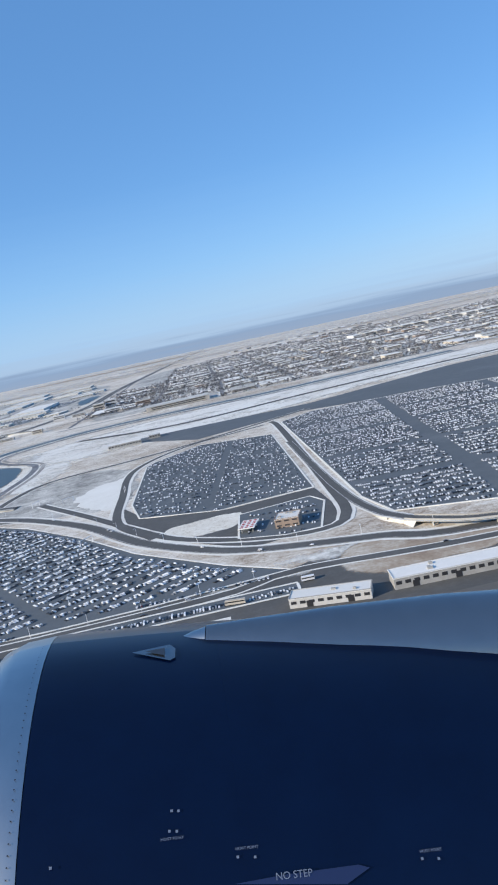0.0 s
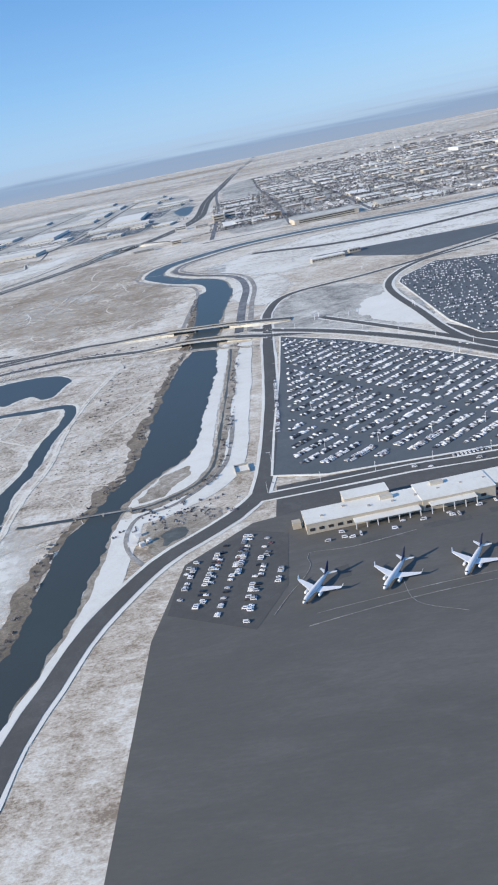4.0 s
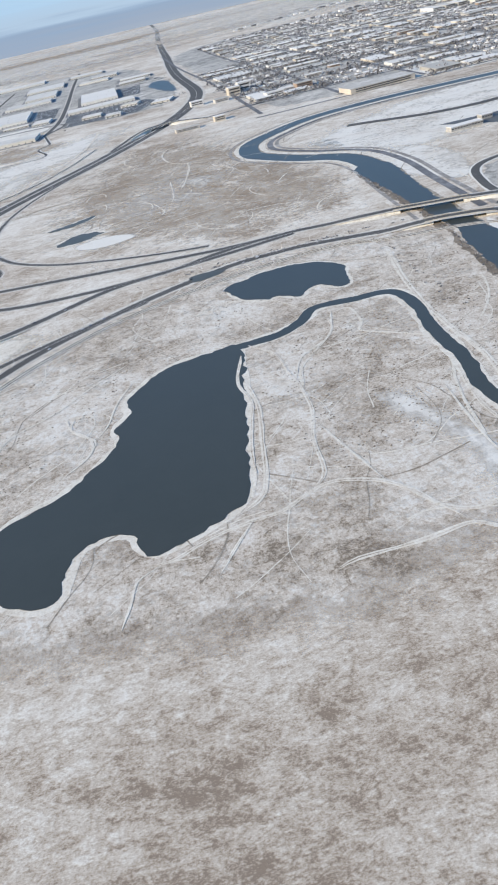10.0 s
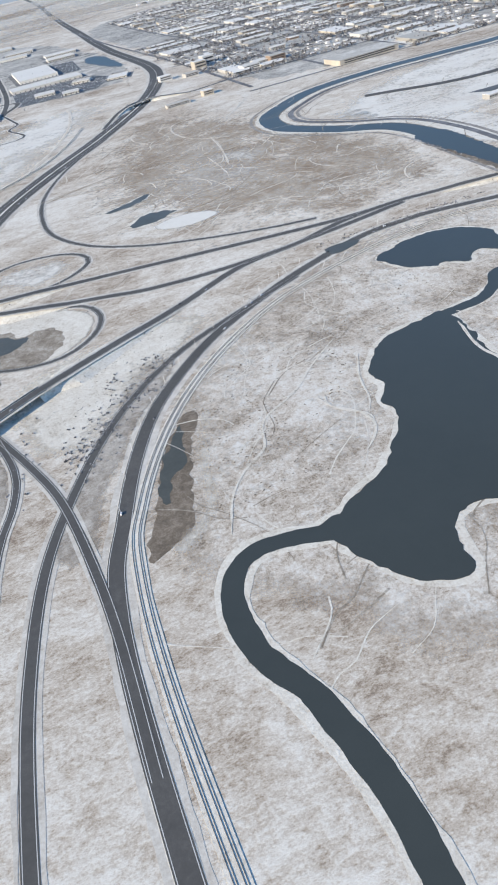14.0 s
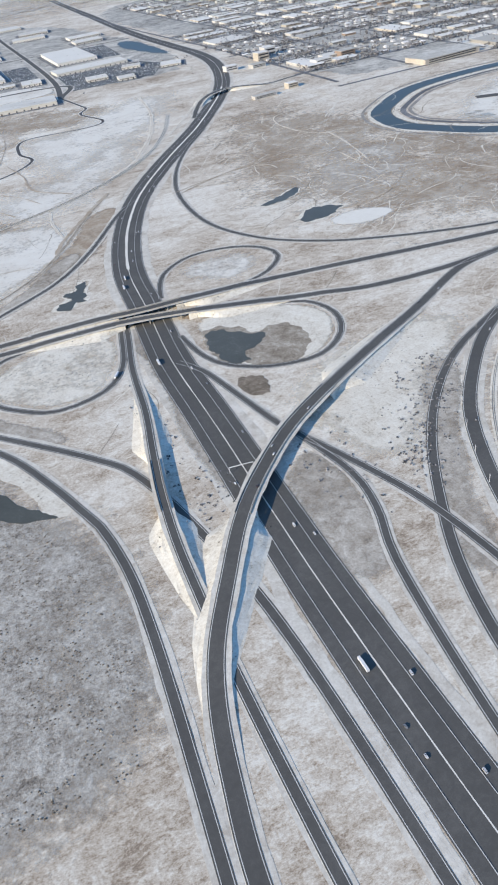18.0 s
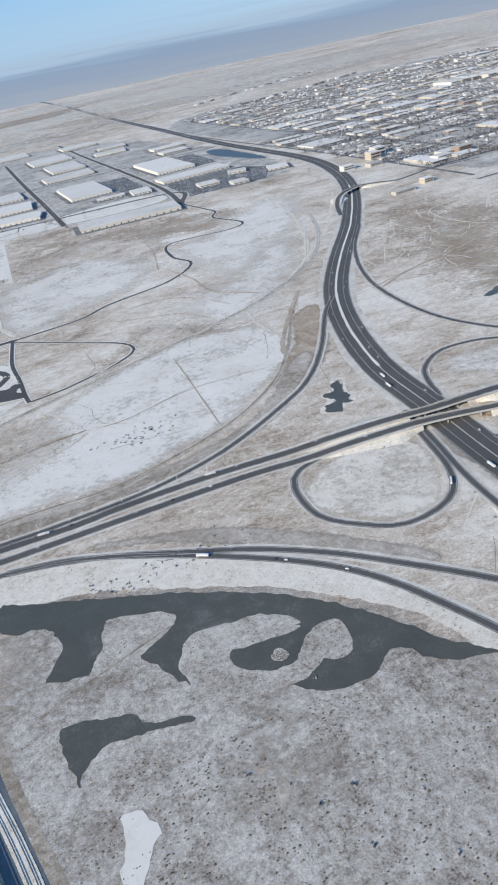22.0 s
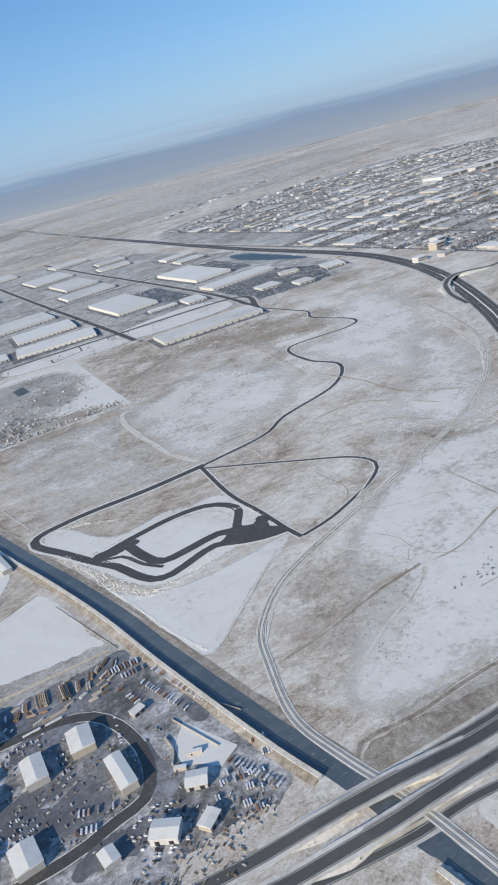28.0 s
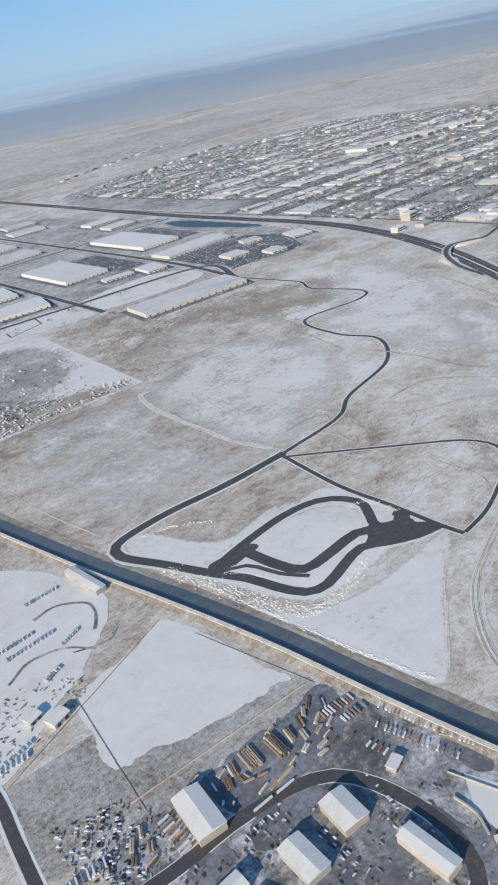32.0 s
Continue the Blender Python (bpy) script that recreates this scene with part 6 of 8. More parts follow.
# yard between terminal and hangar
road("service_street", [(176, 178), (175.4, 165), (175.8, 150), (176.1, 141)], 2.6, "dark service street between terminal and hangar", lines=False, verge=0.35, verge_mat=m_snow)
area("hangar_lot", [(179, 175), (193, 166), (190, 159), (179, 161)], 0.07, m_lot, "small dark staff car park", "car park", smooth=False)
fill_lot([(179, 175), (193, 166), (190, 159), (179, 161)], -0.3, (185, 166), "parked_cars", "in the staff car park by the hangar", near=(170, 150, 200, 180), share=0.8, pitch=5.0)
for x, y, t, k in ((177.6, 136.6, 1.4, "white"), (178.7, 136.8, 1.4, "white"), (179.9, 136.9, 1.4, "van"), (187.5, 137.3, 1.4, "white"), (188.7, 136.9, 1.4, "dark"), (189.8, 136.4, 1.4, "van"), (176, 130.3, 1.4, "van"), (178, 130.8, 1.4, "van"), (180, 131.2, 1.4, "van"), (182.3, 131.5, 1.4, "van"), (184, 157.5, 0.2, "van"), (160, 161, 0.1, "van"), (162.5, 157, 0.4, "dark"), (229, 147, 0.9, "white"), (228, 143.5, 0.8, "van"), (232, 152, 0.7, "white"), (233, 148, 2.0, "dark"), (236, 152, 0.2, "white")):
    car(x, y, 0.08, t, k, "service vehicles", "parked between terminal and hangar")
m_green = mat("green_container_paint", [(0.0, (0.02, 0.16, 0.12)), (1.0, (0.05, 0.26, 0.19))], rough=0.5)
skip = thing("skip", "teal green rubbish skip beside the terminal", "skip", (156.4, 158.6, 0.06), 0.2)
part("body", Mesh().box(0, 0, 0.1, 2.6, 1.4, 0.9, taper=-0.08), m_green, skip)
part("rim", Mesh().box(0, 0, 1.0, 2.9, 1.6, 0.08), m_green, skip)
for x, y, t, ln in ((222.6, 173.8, -0.2, 5.6), (243, 179.4, -0.05, 3.6)):
    bus = thing("coach", "cream coach beside the terminal road", "bus", (x, y, 0.2), t, "coaches")
    part("body", Mesh().box(0, 0, 0.2, ln, 1.0, 1.15, taper=0.03), m_tan if ln > 4 else m_white, bus)
    part("cabin_glass", Mesh().box(0, 0, 0.75, ln * 0.94, 1.02, 0.32), m_glass, bus)
    for px in (-ln * 0.32, ln * 0.32):
        part("axle", Mesh().box(px, 0, 0, 0.4, 0.95, 0.4), m_rubber, bus)
for x, y, t, wd in ((168, 277, 0.95, 7), (124, 388, 1.1, 6), (143, 380, 0.4, 6), (174, 375, 1.57, 5), (-279.4, 310.0, -0.16, 8.8)):
    gan = thing("sign_gantry", "pale sign gantry across the access road", "gantry", (x, y, 0), t, "sign gantries")
    for px in (-wd / 2, wd / 2):
        part("post", Mesh().box(px, 0, 0, 0.2, 0.2, 2.6), m_white, gan)
    part("beam", Mesh().box(0, 0, 2.603, wd + 0.2, 0.22, 0.22), m_white, gan)
for pts in ([(160, 163), (166, 162), (168, 154), (160, 152), (157, 156)], [(168, 172), (173, 172), (172, 160), (167, 163)], [(226, 158), (231, 158), (231, 146), (227, 145)], [(236, 192), (248, 190), (244, 185), (238, 186)]):
    soft_area("slush_patch", pts, 0.07, m_snow_soft, "streaky melting snow on the hardstanding", "snow", fringe=3, cover=0.75)

# aircraft on the apron
def aircraft(nose, heading, tail_paint, label):
    """A twin-engined regional jet, nose towards -x, on its wheels."""
    ob = thing("airliner", label, "aircraft", (nose[0], nose[1], 0.05), heading, "aircraft on the apron")
    rings = [((x, 0, z), r, r * 1.05) for x, z, r in ((0.0, 1.0, 0.06), (0.25, 1.03, 0.26), (0.8, 1.1, 0.46), (1.7, 1.16, 0.58), (4, 1.18, 0.6), (8, 1.18, 0.6), (9.6, 1.24, 0.5), (11.2, 1.36, 0.28), (12.4, 1.45, 0.08))]
    part("fuselage", Mesh().tube(rings, 14), m_white, ob, "white fuselage", True)
    for sg in (-1, 1):
        w = Mesh()
        pts = [(4.6, 0.5, 0.86), (7.0, 0.5, 0.86), (8.3, 5.4, 1.05), (7.6, 5.4, 1.05)]
        w.add([(x, sg * y, z - 0.07) for x, y, z in pts] + [(x, sg * y, z + 0.07) for x, y, z in pts], [(0, 3, 2, 1), (4, 5, 6, 7), (0, 1, 5, 4), (1, 2, 6, 5), (2, 3, 7, 6), (3, 0, 4, 7)])
        wing = part("wing", w, m_white, ob)
        part("winglet", Mesh().add([(7.6, sg * 5.38, 1.0), (8.3, sg * 5.38, 1.0), (8.75, sg * 5.7, 1.75), (8.4, sg * 5.7, 1.75), (7.6, sg * 5.46, 1.0), (8.3, sg * 5.46, 1.0), (8.75, sg * 5.76, 1.75), (8.4, sg * 5.76, 1.75)], [(0, 1, 2, 3), (7, 6, 5, 4), (0, 4, 5, 1), (1, 5, 6, 2), (2, 6, 7, 3), (3, 7, 4, 0)]), m_white, wing)
        part("engine", Mesh().tube([((4.1, sg * 1.7, 0.62), 0.3, 0.3), ((4.5, sg * 1.7, 0.62), 0.36, 0.36), ((5.6, sg * 1.7, 0.62), 0.3, 0.3), ((6.2, sg * 1.7, 0.62), 0.18, 0.18)], 12), m_white, ob, "white engine pod", True)
        t = [(11.0, 0.1, 1.5), (12.2, 0.1, 1.5), (12.9, 2.1, 1.62), (12.4, 2.1, 1.62)]
        part("tailplane", Mesh().add([(x, sg * y, z - 0.04) for x, y, z in t] + [(x, sg * y, z + 0.04) for x, y, z in t], [(0, 3, 2, 1), (4, 5, 6, 7), (0, 1, 5, 4), (1, 2, 6, 5), (2, 3, 7, 6), (3, 0, 4, 7)]), m_white, ob)
        part("main_gear", Mesh().box(6.3, sg * 0.95, 0, 0.4, 0.25, 0.75), m_rubber, ob)
    f = [(10.2, 1.6), (12.2, 1.6), (13.1, 3.9), (12.3, 3.9)]
    part("tail_fin", Mesh().add([(x, -0.06, z) for x, z in f] + [(x, 0.06, z) for x, z in f], [(0, 1, 2, 3), (7, 6, 5, 4), (0, 4, 5, 1), (1, 5, 6, 2), (2, 6, 7, 3), (3, 7, 4, 0)]), tail_paint, ob, "dark painted tail fin")
    part("cockpit_glass", Mesh().box(0.62, 0, 1.36, 0.3, 0.62, 0.16), m_glass, ob)
    part("nose_gear", Mesh().box(1.4, 0, 0, 0.25, 0.2, 0.65), m_rubber, ob)
    return ob


HEAD = math.atan2(10.4, 7.0)
for i, (px, paint) in enumerate(((89.5, m_navy), (107.1, m_navy), (124.8, m_navy), (142.4, m_navy))):
    aircraft((px, 123.1), HEAD, paint, "white regional jet with a dark tail on the apron")
tug = thing("tow_tractor", "low red tow tractor at the aircraft's nose", "tractor", (140.6, 122.4, 0.05), HEAD)
part("chassis", Mesh().box(0, 0, 0.12, 1.6, 0.9, 0.35), m_redp, tug)
part("cab", Mesh().box(-0.4, 0, 0.47, 0.5, 0.7, 0.3, taper=0.15), m_redp, tug)
for a, b in itertools.product((-0.5, 0.5), (-0.4, 0.4)):
    part("wheel", Mesh().box(a, b, 0, 0.32, 0.16, 0.3), m_rubber, tug)
apl = Mesh()
for x0 in (95, 112, 130, 148):
    apl.box(x0, 145.5, 0.052, 9, 1.4, 0.008, 0.06)
tagged(part("apron_patch", apl, m_asphalt), "dark asphalt patches in the apron concrete", "patch", kind="structure")
ln = spline([(88, 118), (92, 128), (96, 139), (110, 142.5), (140, 144), (170, 146), (176, 140), (178, 120)], 3.0)
tagged(part("apron_line", strip(ln, 0.062, -0.1, 0.1), m_line), "pale painted taxi line on the apron", "line", kind="structure")


# street lamps
def lamp_meshes():
    pole = Mesh().box(0, 0, 0, 0.12, 0.12, 3.4, taper=0.4)
    arm = Mesh().box(0.5, 0, 3.35, 1.1, 0.08, 0.08)
    head = Mesh().box(1.0, 0, 3.3, 0.4, 0.18, 0.08)
    return pole.data("pole", m_white), arm.data("arm", m_white), head.data("lamp_head", m_concrete)


LAMP = lamp_meshes()


def lamp(x, y, turn):
    ob = new("street_lamp", LAMP[0])
    ob.matrix_world = Matrix.LocRotScale((x, y, 0.08), Euler((0, 0, turn)), None)
    tagged(ob, "tall pale street lamp with a short arm", "street lamp", "street lamps")
    for nm, me in (("arm", LAMP[1]), ("lamp_head", LAMP[2])):
        p = new(nm, me)
        p.parent = ob


for pts, off, step in (([(88, 389), (125, 357), (162, 311), (190, 262), (213, 234), (230, 220), (253, 210), (270, 204), (300, 192)], 3.6, 4), ([(80, 180), (107, 181), (146, 181), (197, 182), (240, 190)], 2.6, 3), ([(84, 200), (91, 262), (96, 373)], -2.9, 4)):
    l = spline(pts, 5.0)
    s = sides_of(l)
    for i in range(1, len(l) - 1, step):
        q = l[i] + s[i] * off
        lamp(q[0], q[1], math.atan2(-s[i][1] * off, -s[i][0] * off))
for i in range(14):
    lamp(105 + (i % 5) * 17, 205 + (i // 5) * 40, 0.7)

for pts in ([(-10, 403), (-56, 401), (-94, 385), (-122, 369), (-152, 348), (-174, 326), (-192, 302), (-206, 275), (-217, 244)], [(-126, 445), (-179, 457), (-206, 461)], [(-300, 470), (-383, 480), (-449, 480), (-500, 484)]):
    l = spline(pts, 12.0)
    for i in range(len(l)):
        lamp(l[i][0], l[i][1], 4.2)
service = random.Random(9)
for i in range(22):
    x = service.uniform(94, 156)
    y = 149.5 + (x - 94) * 0.06 + service.uniform(-1.5, 2.5)
    car(x, y, 0.055, service.choice((0.05, 1.6, 3.1)), service.choice(("van", "white", "van")), "service vehicles", "beside the terminal")


# ---------------------------------------------------------------- warehouses west of the freeway
m_cream = mat("cream_warehouse_panels", [(0.0, (0.56, 0.54, 0.49)), (0.5, (0.67, 0.65, 0.60)), (1.0, (0.76, 0.745, 0.71))], (0.05, 0.5, 3.0), rough=0.75, jitter=0.3)
m_whroof = mat("snowy_warehouse_roof", [(0.0, (0.52, 0.525, 0.53)), (0.3, (0.66, 0.665, 0.675)), (1.0, (0.76, 0.765, 0.78))], (0.008, 0.06, 0.5), bump=0.03, jitter=0.25)
WH = "white-walled warehouse with a wide snowy roof"
for x, y, sx, sy, h, t, lab in (
    (-258, 1122, 124, 46, 5.5, -0.1, "very long pale warehouse with a snow-covered roof"), (-258, 1420, 62, 140, 6, 0.0, WH), (-393, 1312, 104, 50, 5, -0.2, WH), (-108, 1480, 62, 160, 6, 0.0, "large warehouse with a cream wall and snowy roof"),
    (-225, 1790, 64, 130, 5, 0, WH), (-225, 1985, 84, 120, 5, 0, WH), (-243, 1645, 88, 62, 5, 0, WH), (-107, 1325, 106, 44, 5, 0.03, "long cream warehouse with a low roof"), (-122, 1211, 28, 28, 4, -0.1, "small white depot building"), (-92, 1168, 22, 24, 4, -0.1, "small white hall with a snowy roof"),
    (-383, 1412, 84, 66, 5, -0.1, WH), (-199, 1287, 27, 40, 4, -0.1, "white office block of the warehouse estate"), (-63, 1250, 26, 22, 4, -0.3, "low pale workshop with a flat roof"), (-18, 1206, 28, 34, 3, -0.3, "low pale hall with a broad flat roof"), (-390, 1540, 96, 80, 5, 0, WH), (-400, 1900, 90, 70, 5, 0, WH), (-88, 1958, 60, 50, 5, -0.1, WH), (-112, 1867, 64, 44, 5, -0.1, WH),
    (-40, 1640, 50, 40, 5, 0, WH), (-30, 1720, 60, 40, 5, 0, WH), (-240, 1302, 40, 16, 3, -0.1, "low annex with a snowy roof"), (-480, 1720, 80, 70, 5, 0, WH), (-560, 1470, 90, 70, 5, 0, WH), (-600, 1750, 100, 70, 5, 0, WH), (-300, 2250, 120, 90, 5, 0, WH), (-130, 2150, 80, 70, 5, 0, WH), (-470, 1330, 30, 40, 3.5, -0.1, "low pale workshop with a flat roof"),
):
    c_, s_ = math.cos(t), math.sin(t)
    pad = [(x + a * c_ - b * s_, y + a * s_ + b * c_) for a, b in ((-sx / 2 - 7, -sy / 2 - 9), (sx / 2 + 7, -sy / 2 - 9), (sx / 2 + 7, sy / 2 + 6), (-sx / 2 - 7, sy / 2 + 6))]
    area("loading_yard", pad, 0.045, m_street, "dark slushy loading yard round a warehouse", "yard", smooth=False)
    fill_lot([pad[0], pad[1], (pad[1][0] + 6 * s_, pad[1][1] + 7 * c_), (pad[0][0] + 6 * s_, pad[0][1] + 7 * c_)], t, pad[0], "parked_vehicles", "beside the warehouse", share=0.45, pitch=8)
    block("warehouse", lab, "warehouse", x, y, sx, sy, h * 0.72, t, wall=m_cream, roof=m_whroof, bands=0 if sx > 60 else 1, doors=min(14, int(sx / 6)), group="warehouses", extras=4, over=0.3)
for nm, pts in (("estate_street", [(-600, 1260), (-460, 1262), (-330, 1245), (-170, 1215), (-188, 1124)]), ("estate_street", [(-620, 1590), (-330, 1590), (-170, 1580), (20, 1570)]), ("estate_street", [(-330, 1180), (-325, 1400), (-320, 1700), (-310, 2100)]), ("estate_street", [(-188, 1124), (-172, 1260), (-165, 1500), (-160, 1900), (-150, 2300)]), ("estate_street", [(-480, 1280), (-480, 1600), (-480, 2000)])):
    road(nm, pts, 7, "dark street of the warehouse estate", lines=False, verge=2.0)
for poly in ([(-218, 1330), (-182, 1327), (-178, 1475), (-216, 1480)], [(-165, 1160), (-60, 1150), (-20, 1230), (-40, 1290), (-160, 1300)], [(-70, 1400), (-40, 1395), (-30, 1560), (-70, 1560)], [(-460, 1280), (-340, 1270), (-340, 1295), (-455, 1298)]):
    area("yard_tarmac", poly, 0.05, m_lot, "dark slushy truck yard beside the warehouses", "yard", smooth=False)
    fill_lot(poly, 0.0, poly[0], "parked_vehicles", "in the warehouse yard", share=0.34, pitch=9)
soft_area("estate_snow", [(-330, 1190), (-210, 1172), (-185, 1215), (-220, 1262), (-325, 1250)], 0.055, m_snow_soft, "smooth snow-covered plot behind the long warehouse", "snow field", fringe=8, cover=1.0)
soft_area("estate_snow", [(-470, 1215), (-345, 1180), (-340, 1230), (-360, 1262), (-470, 1262)], 0.055, m_snow_soft, "smooth snow-covered building plot with pegged trenches", "snow field", fringe=8, cover=0.9)
for x0, y0, x1, y1 in ((-425, 1212, -385, 1222), (-385, 1222, -380, 1250), (-425, 1212, -422, 1232)):
    tagged(part("trench", strip(np.array([(x0, y0), ((x0 + x1) / 2, (y0 + y1) / 2), (x1, y1)], float), 0.13, -0.9, 0.9), m_wetroad), "dark foundation trench in the snow", "trench", kind="structure")
tagged(area("roadside_pond_north", [(0, 1330), (14, 1330), (16, 1500), (-4, 1540), (-20, 1470)], 0.09, m_water, "dark retention pond beside the freeway", "water", ragged=3), kind="structure")

# ---------------------------------------------------------------- town east of the freeway
town = random.Random(21)
area("town_ground", [(82, 900), (180, 868), (330, 880), (640, 830), (1160, 800), (1160, 2260), (190, 2260), (76, 1360), (80, 1100)], 0.02, m_town, "slushy grey ground of the town blocks", "ground", ragged=14)
area("estate_ground", [(-620, 1265), (-330, 1250), (-180, 1170), (-40, 1150), (10, 1300), (10, 1620), (-60, 2100), (-330, 2300), (-620, 1900)], 0.02, m_town, "slushy grey ground of the warehouse estate", "ground", ragged=10)


def in_town(x, y):
    return x > 55 + max(0, y - 1350) * 0.12 and y > 830 + max(0, x - 60) * 0.08 - max(0, x - 330) * 0.2 and not (x < 170 and y < 930)


xs, ys = list(range(60, 1150, 92)), list(range(850, 2250, 104))
for x in xs:
    road("town_street", [(x, max(870, 830 + x * 0.08)), (x + 6, 1250), (x, 1700), (x + 8, 2200)], 5.0, "slushy town street lined with bare trees", lines=False, material=m_street)
for y in ys:
    road("town_street", [(50 + max(0, y - 1350) * 0.15, y), (350, y + 4), (700, y - 5), (1150, y)], 5.0, "slushy cross street of the town", lines=False, material=m_street)
UNIT = {"wall": Mesh().box(0, 0, 0, 1, 1, 1).data("wall", m_wall), "tan": Mesh().box(0, 0, 0, 1, 1, 1).data("wall", m_tan), "brick": Mesh().box(0, 0, 0, 1, 1, 1).data("wall", m_brick), "roof": Mesh().box(0, 0, 0, 1.02, 1.02, 1).data("roof", m_roof), "gable": Mesh().gable(0, 0, 0, 1, 1, 0.4).data("roof", m_roof), "band": Mesh().box(0, -0.503, 0.3, 0.86, 0.01, 0.16).box(0, -0.503, 0.68, 0.86, 0.01, 0.16).data("window_band", m_dark)}


def simple(name, label, category, x, y, sx, sy, h, turn, wall, gable=False, group="town buildings"):
    """A far building of walls, roof and window rows on shared meshes."""
    ob = thing(name, label, category, (x, y, 0), turn, group)
    w = new("wall", UNIT[wall])
    w.parent, w.scale = ob, (sx, sy, h)
    r = new("roof", UNIT["gable" if gable else "roof"])
    r.parent, r.location, r.scale = ob, (0, 0, h + 0.01), (sx, sy, min(3.0, sy * 0.6) if gable else 0.3)
    b = new("window_band", UNIT["band"])
    b.parent, b.scale = ob, (sx, sy, h)


m_house = mat("town_house_surfaces", [(0.0, (0.12, 0.12, 0.125)), (0.35, (0.27, 0.27, 0.275)), (0.55, (0.60, 0.598, 0.60)), (1.0, (0.76, 0.76, 0.775))], weights=(0.2, 0.2, 0.2), rough=0.88, spread=(-0.05, 0.65), jitter=0.8, island=True)
houses = Mesh()
trees = Mesh()


def tree(mesh, x, y, h, r):
    """A bare winter tree: a tapered trunk, limbs and an uneven crown of twig clumps."""
    mesh.box(x, y, 0, 0.22, 0.22, h * 0.55, town.uniform(0, 1.5), 0.5)
    for i in range(9):
        a, q = town.uniform(0, 6.28), r * town.uniform(0.15, 1.0)
        cx, cy, cz = x + q * math.cos(a), y + q * math.sin(a), h * town.uniform(0.4, 1.0) * (1.1 - 0.35 * q / r)
        s = r * town.uniform(0.25, 0.5)
        b = town.uniform(0, 3.14)
        mesh.add([(cx - s * math.cos(b), cy - s * math.sin(b), cz - s * 0.5), (cx + s * math.cos(b), cy + s * math.sin(b), cz - s * 0.4), (cx + s * 0.3 * math.sin(b), cy, cz + s * 0.9), (cx, cy + s * 0.5, cz)], [(0, 1, 2), (1, 3, 2), (3, 0, 2)])


for x, y in itertools.product(xs, ys):
    cx, cy = x + 46, y + 52
    if not in_town(cx, cy) or not in_town(x, y + 10):
        continue
    far = cy > 1500 or cx > 560
    kind_ = town.random()
    if kind_ < (0.5 if far else 0.34):
        plan = town.choice((((46, 28, 70, 36), (46, 68, 60, 20)), ((28, 30, 40, 40), (70, 28, 32, 30), (50, 66, 64, 20)), ((46, 44, 72, 60),), ((24, 42, 30, 62), (66, 24, 42, 24), (66, 58, 38, 26)), ((26, 22, 34, 20), (68, 22, 34, 22), (26, 56, 34, 30), (68, 58, 36, 24))))
        for ox, oy, sx, sy in plan:
            simple("commercial_building", "large flat-roofed building with a snowy roof", "building", x + ox + town.uniform(-3, 3), y + oy + town.uniform(-3, 3), sx * town.uniform(0.7, 1.0), sy * town.uniform(0.7, 1.0), town.uniform(1.6, 3.0), town.choice((0, 0, 0.03)), town.choice(("wall", "wall", "wall", "wall", "tan")))
        if town.random() < 0.5:
            soft_area("town_snow_lot", [(x + 4, y + 4), (x + 88, y + 4), (x + 88, y + 98), (x + 4, y + 98)], 0.045, m_snow_soft, "snow-covered lot between town buildings", "snow field", fringe=10, cover=town.uniform(0.6, 1.0))
        poly = [(x + 6, y + 82), (x + 86, y + 82), (x + 86, y + 100), (x + 6, y + 100)]
        if town.random() < 0.6:
            area("town_car_park", poly, 0.06, m_lot, "dark car park in the town", "car park", smooth=False)
            fill_lot(poly, 0.0, poly[0], "parked_cars", "in a town car park", share=0.5, pitch=8)
    elif kind_ < 0.62:
        for i, j in itertools.product(range(2), range(2)):
            if town.random() < 0.85:
                simple("office_block", "pale mid-rise block with rows of windows", "building", x + 24 + i * 42, y + 28 + j * 46, town.uniform(12, 28), town.uniform(10, 20), town.uniform(2.2, 4.6), town.choice((0, 0.05, -0.05)), town.choice(("wall", "wall", "wall", "tan", "brick")))
    else:
        for i, j in itertools.product(range(6), range(4)):
            if town.random() < 0.88:
                px, py = x + 10 + i * 14 + town.uniform(-2, 2), y + 14 + j * 24 + town.uniform(-3, 3)
                t = town.choice((0.0, math.pi / 2))
                houses.box(px, py, 0, 7, 4.6, 1.2, t).gable(px, py, 1.2, 7, 4.6, 1.0, t, 0.35)
    for i in range(110 if not far else 50):
        px, py = x + town.uniform(-3, 92), y + town.choice((town.uniform(-5, 8), town.uniform(0, 104)))
        if in_town(px, py):
            tree(trees, px, py, town.uniform(2.5, 5.5), town.uniform(1.2, 2.8))
for (xa, ya), (xb, yb), n in (((330, 2600), (900, 2900), 30), ((350, 2250), (800, 2420), 26)):
    for i in range(n):
        px, py = xa + (xb - xa) * i / n + town.uniform(-6, 6), ya + (yb - ya) * i / n + town.uniform(-12, 12)
        houses.box(px, py, 0, town.uniform(8, 16), town.uniform(6, 10), town.uniform(3, 5), 0.1)
tagged(part("town_houses", houses, m_house), "many small snow-roofed houses of the town", "houses", kind="stuff")
for i in range(420):
    px, py = town.uniform(-560, 40), town.uniform(1110, 1700)
    if abs(px + 165) < 14 or abs(px + 325) < 12 or abs(py - 1590) < 12 or abs(py - 1235) < 20:
        tree(trees, px, py, town.uniform(2, 4), town.uniform(1, 2))
for cl, n in ((we, 240), (cw, 120)):
    cs = sides_of(cl)
    for i in range(n):
        k = town.randint(0, len(cl) - 1)
        q = cl[k, :2] + cs[k] * town.uniform(0.8, 4.5)
        tree(trees, q[0], q[1], town.uniform(0.35, 0.9), town.uniform(0.3, 0.8))
tagged(part("bare_trees", trees, m_twig), "bare grey-brown winter trees", "trees", kind="stuff")
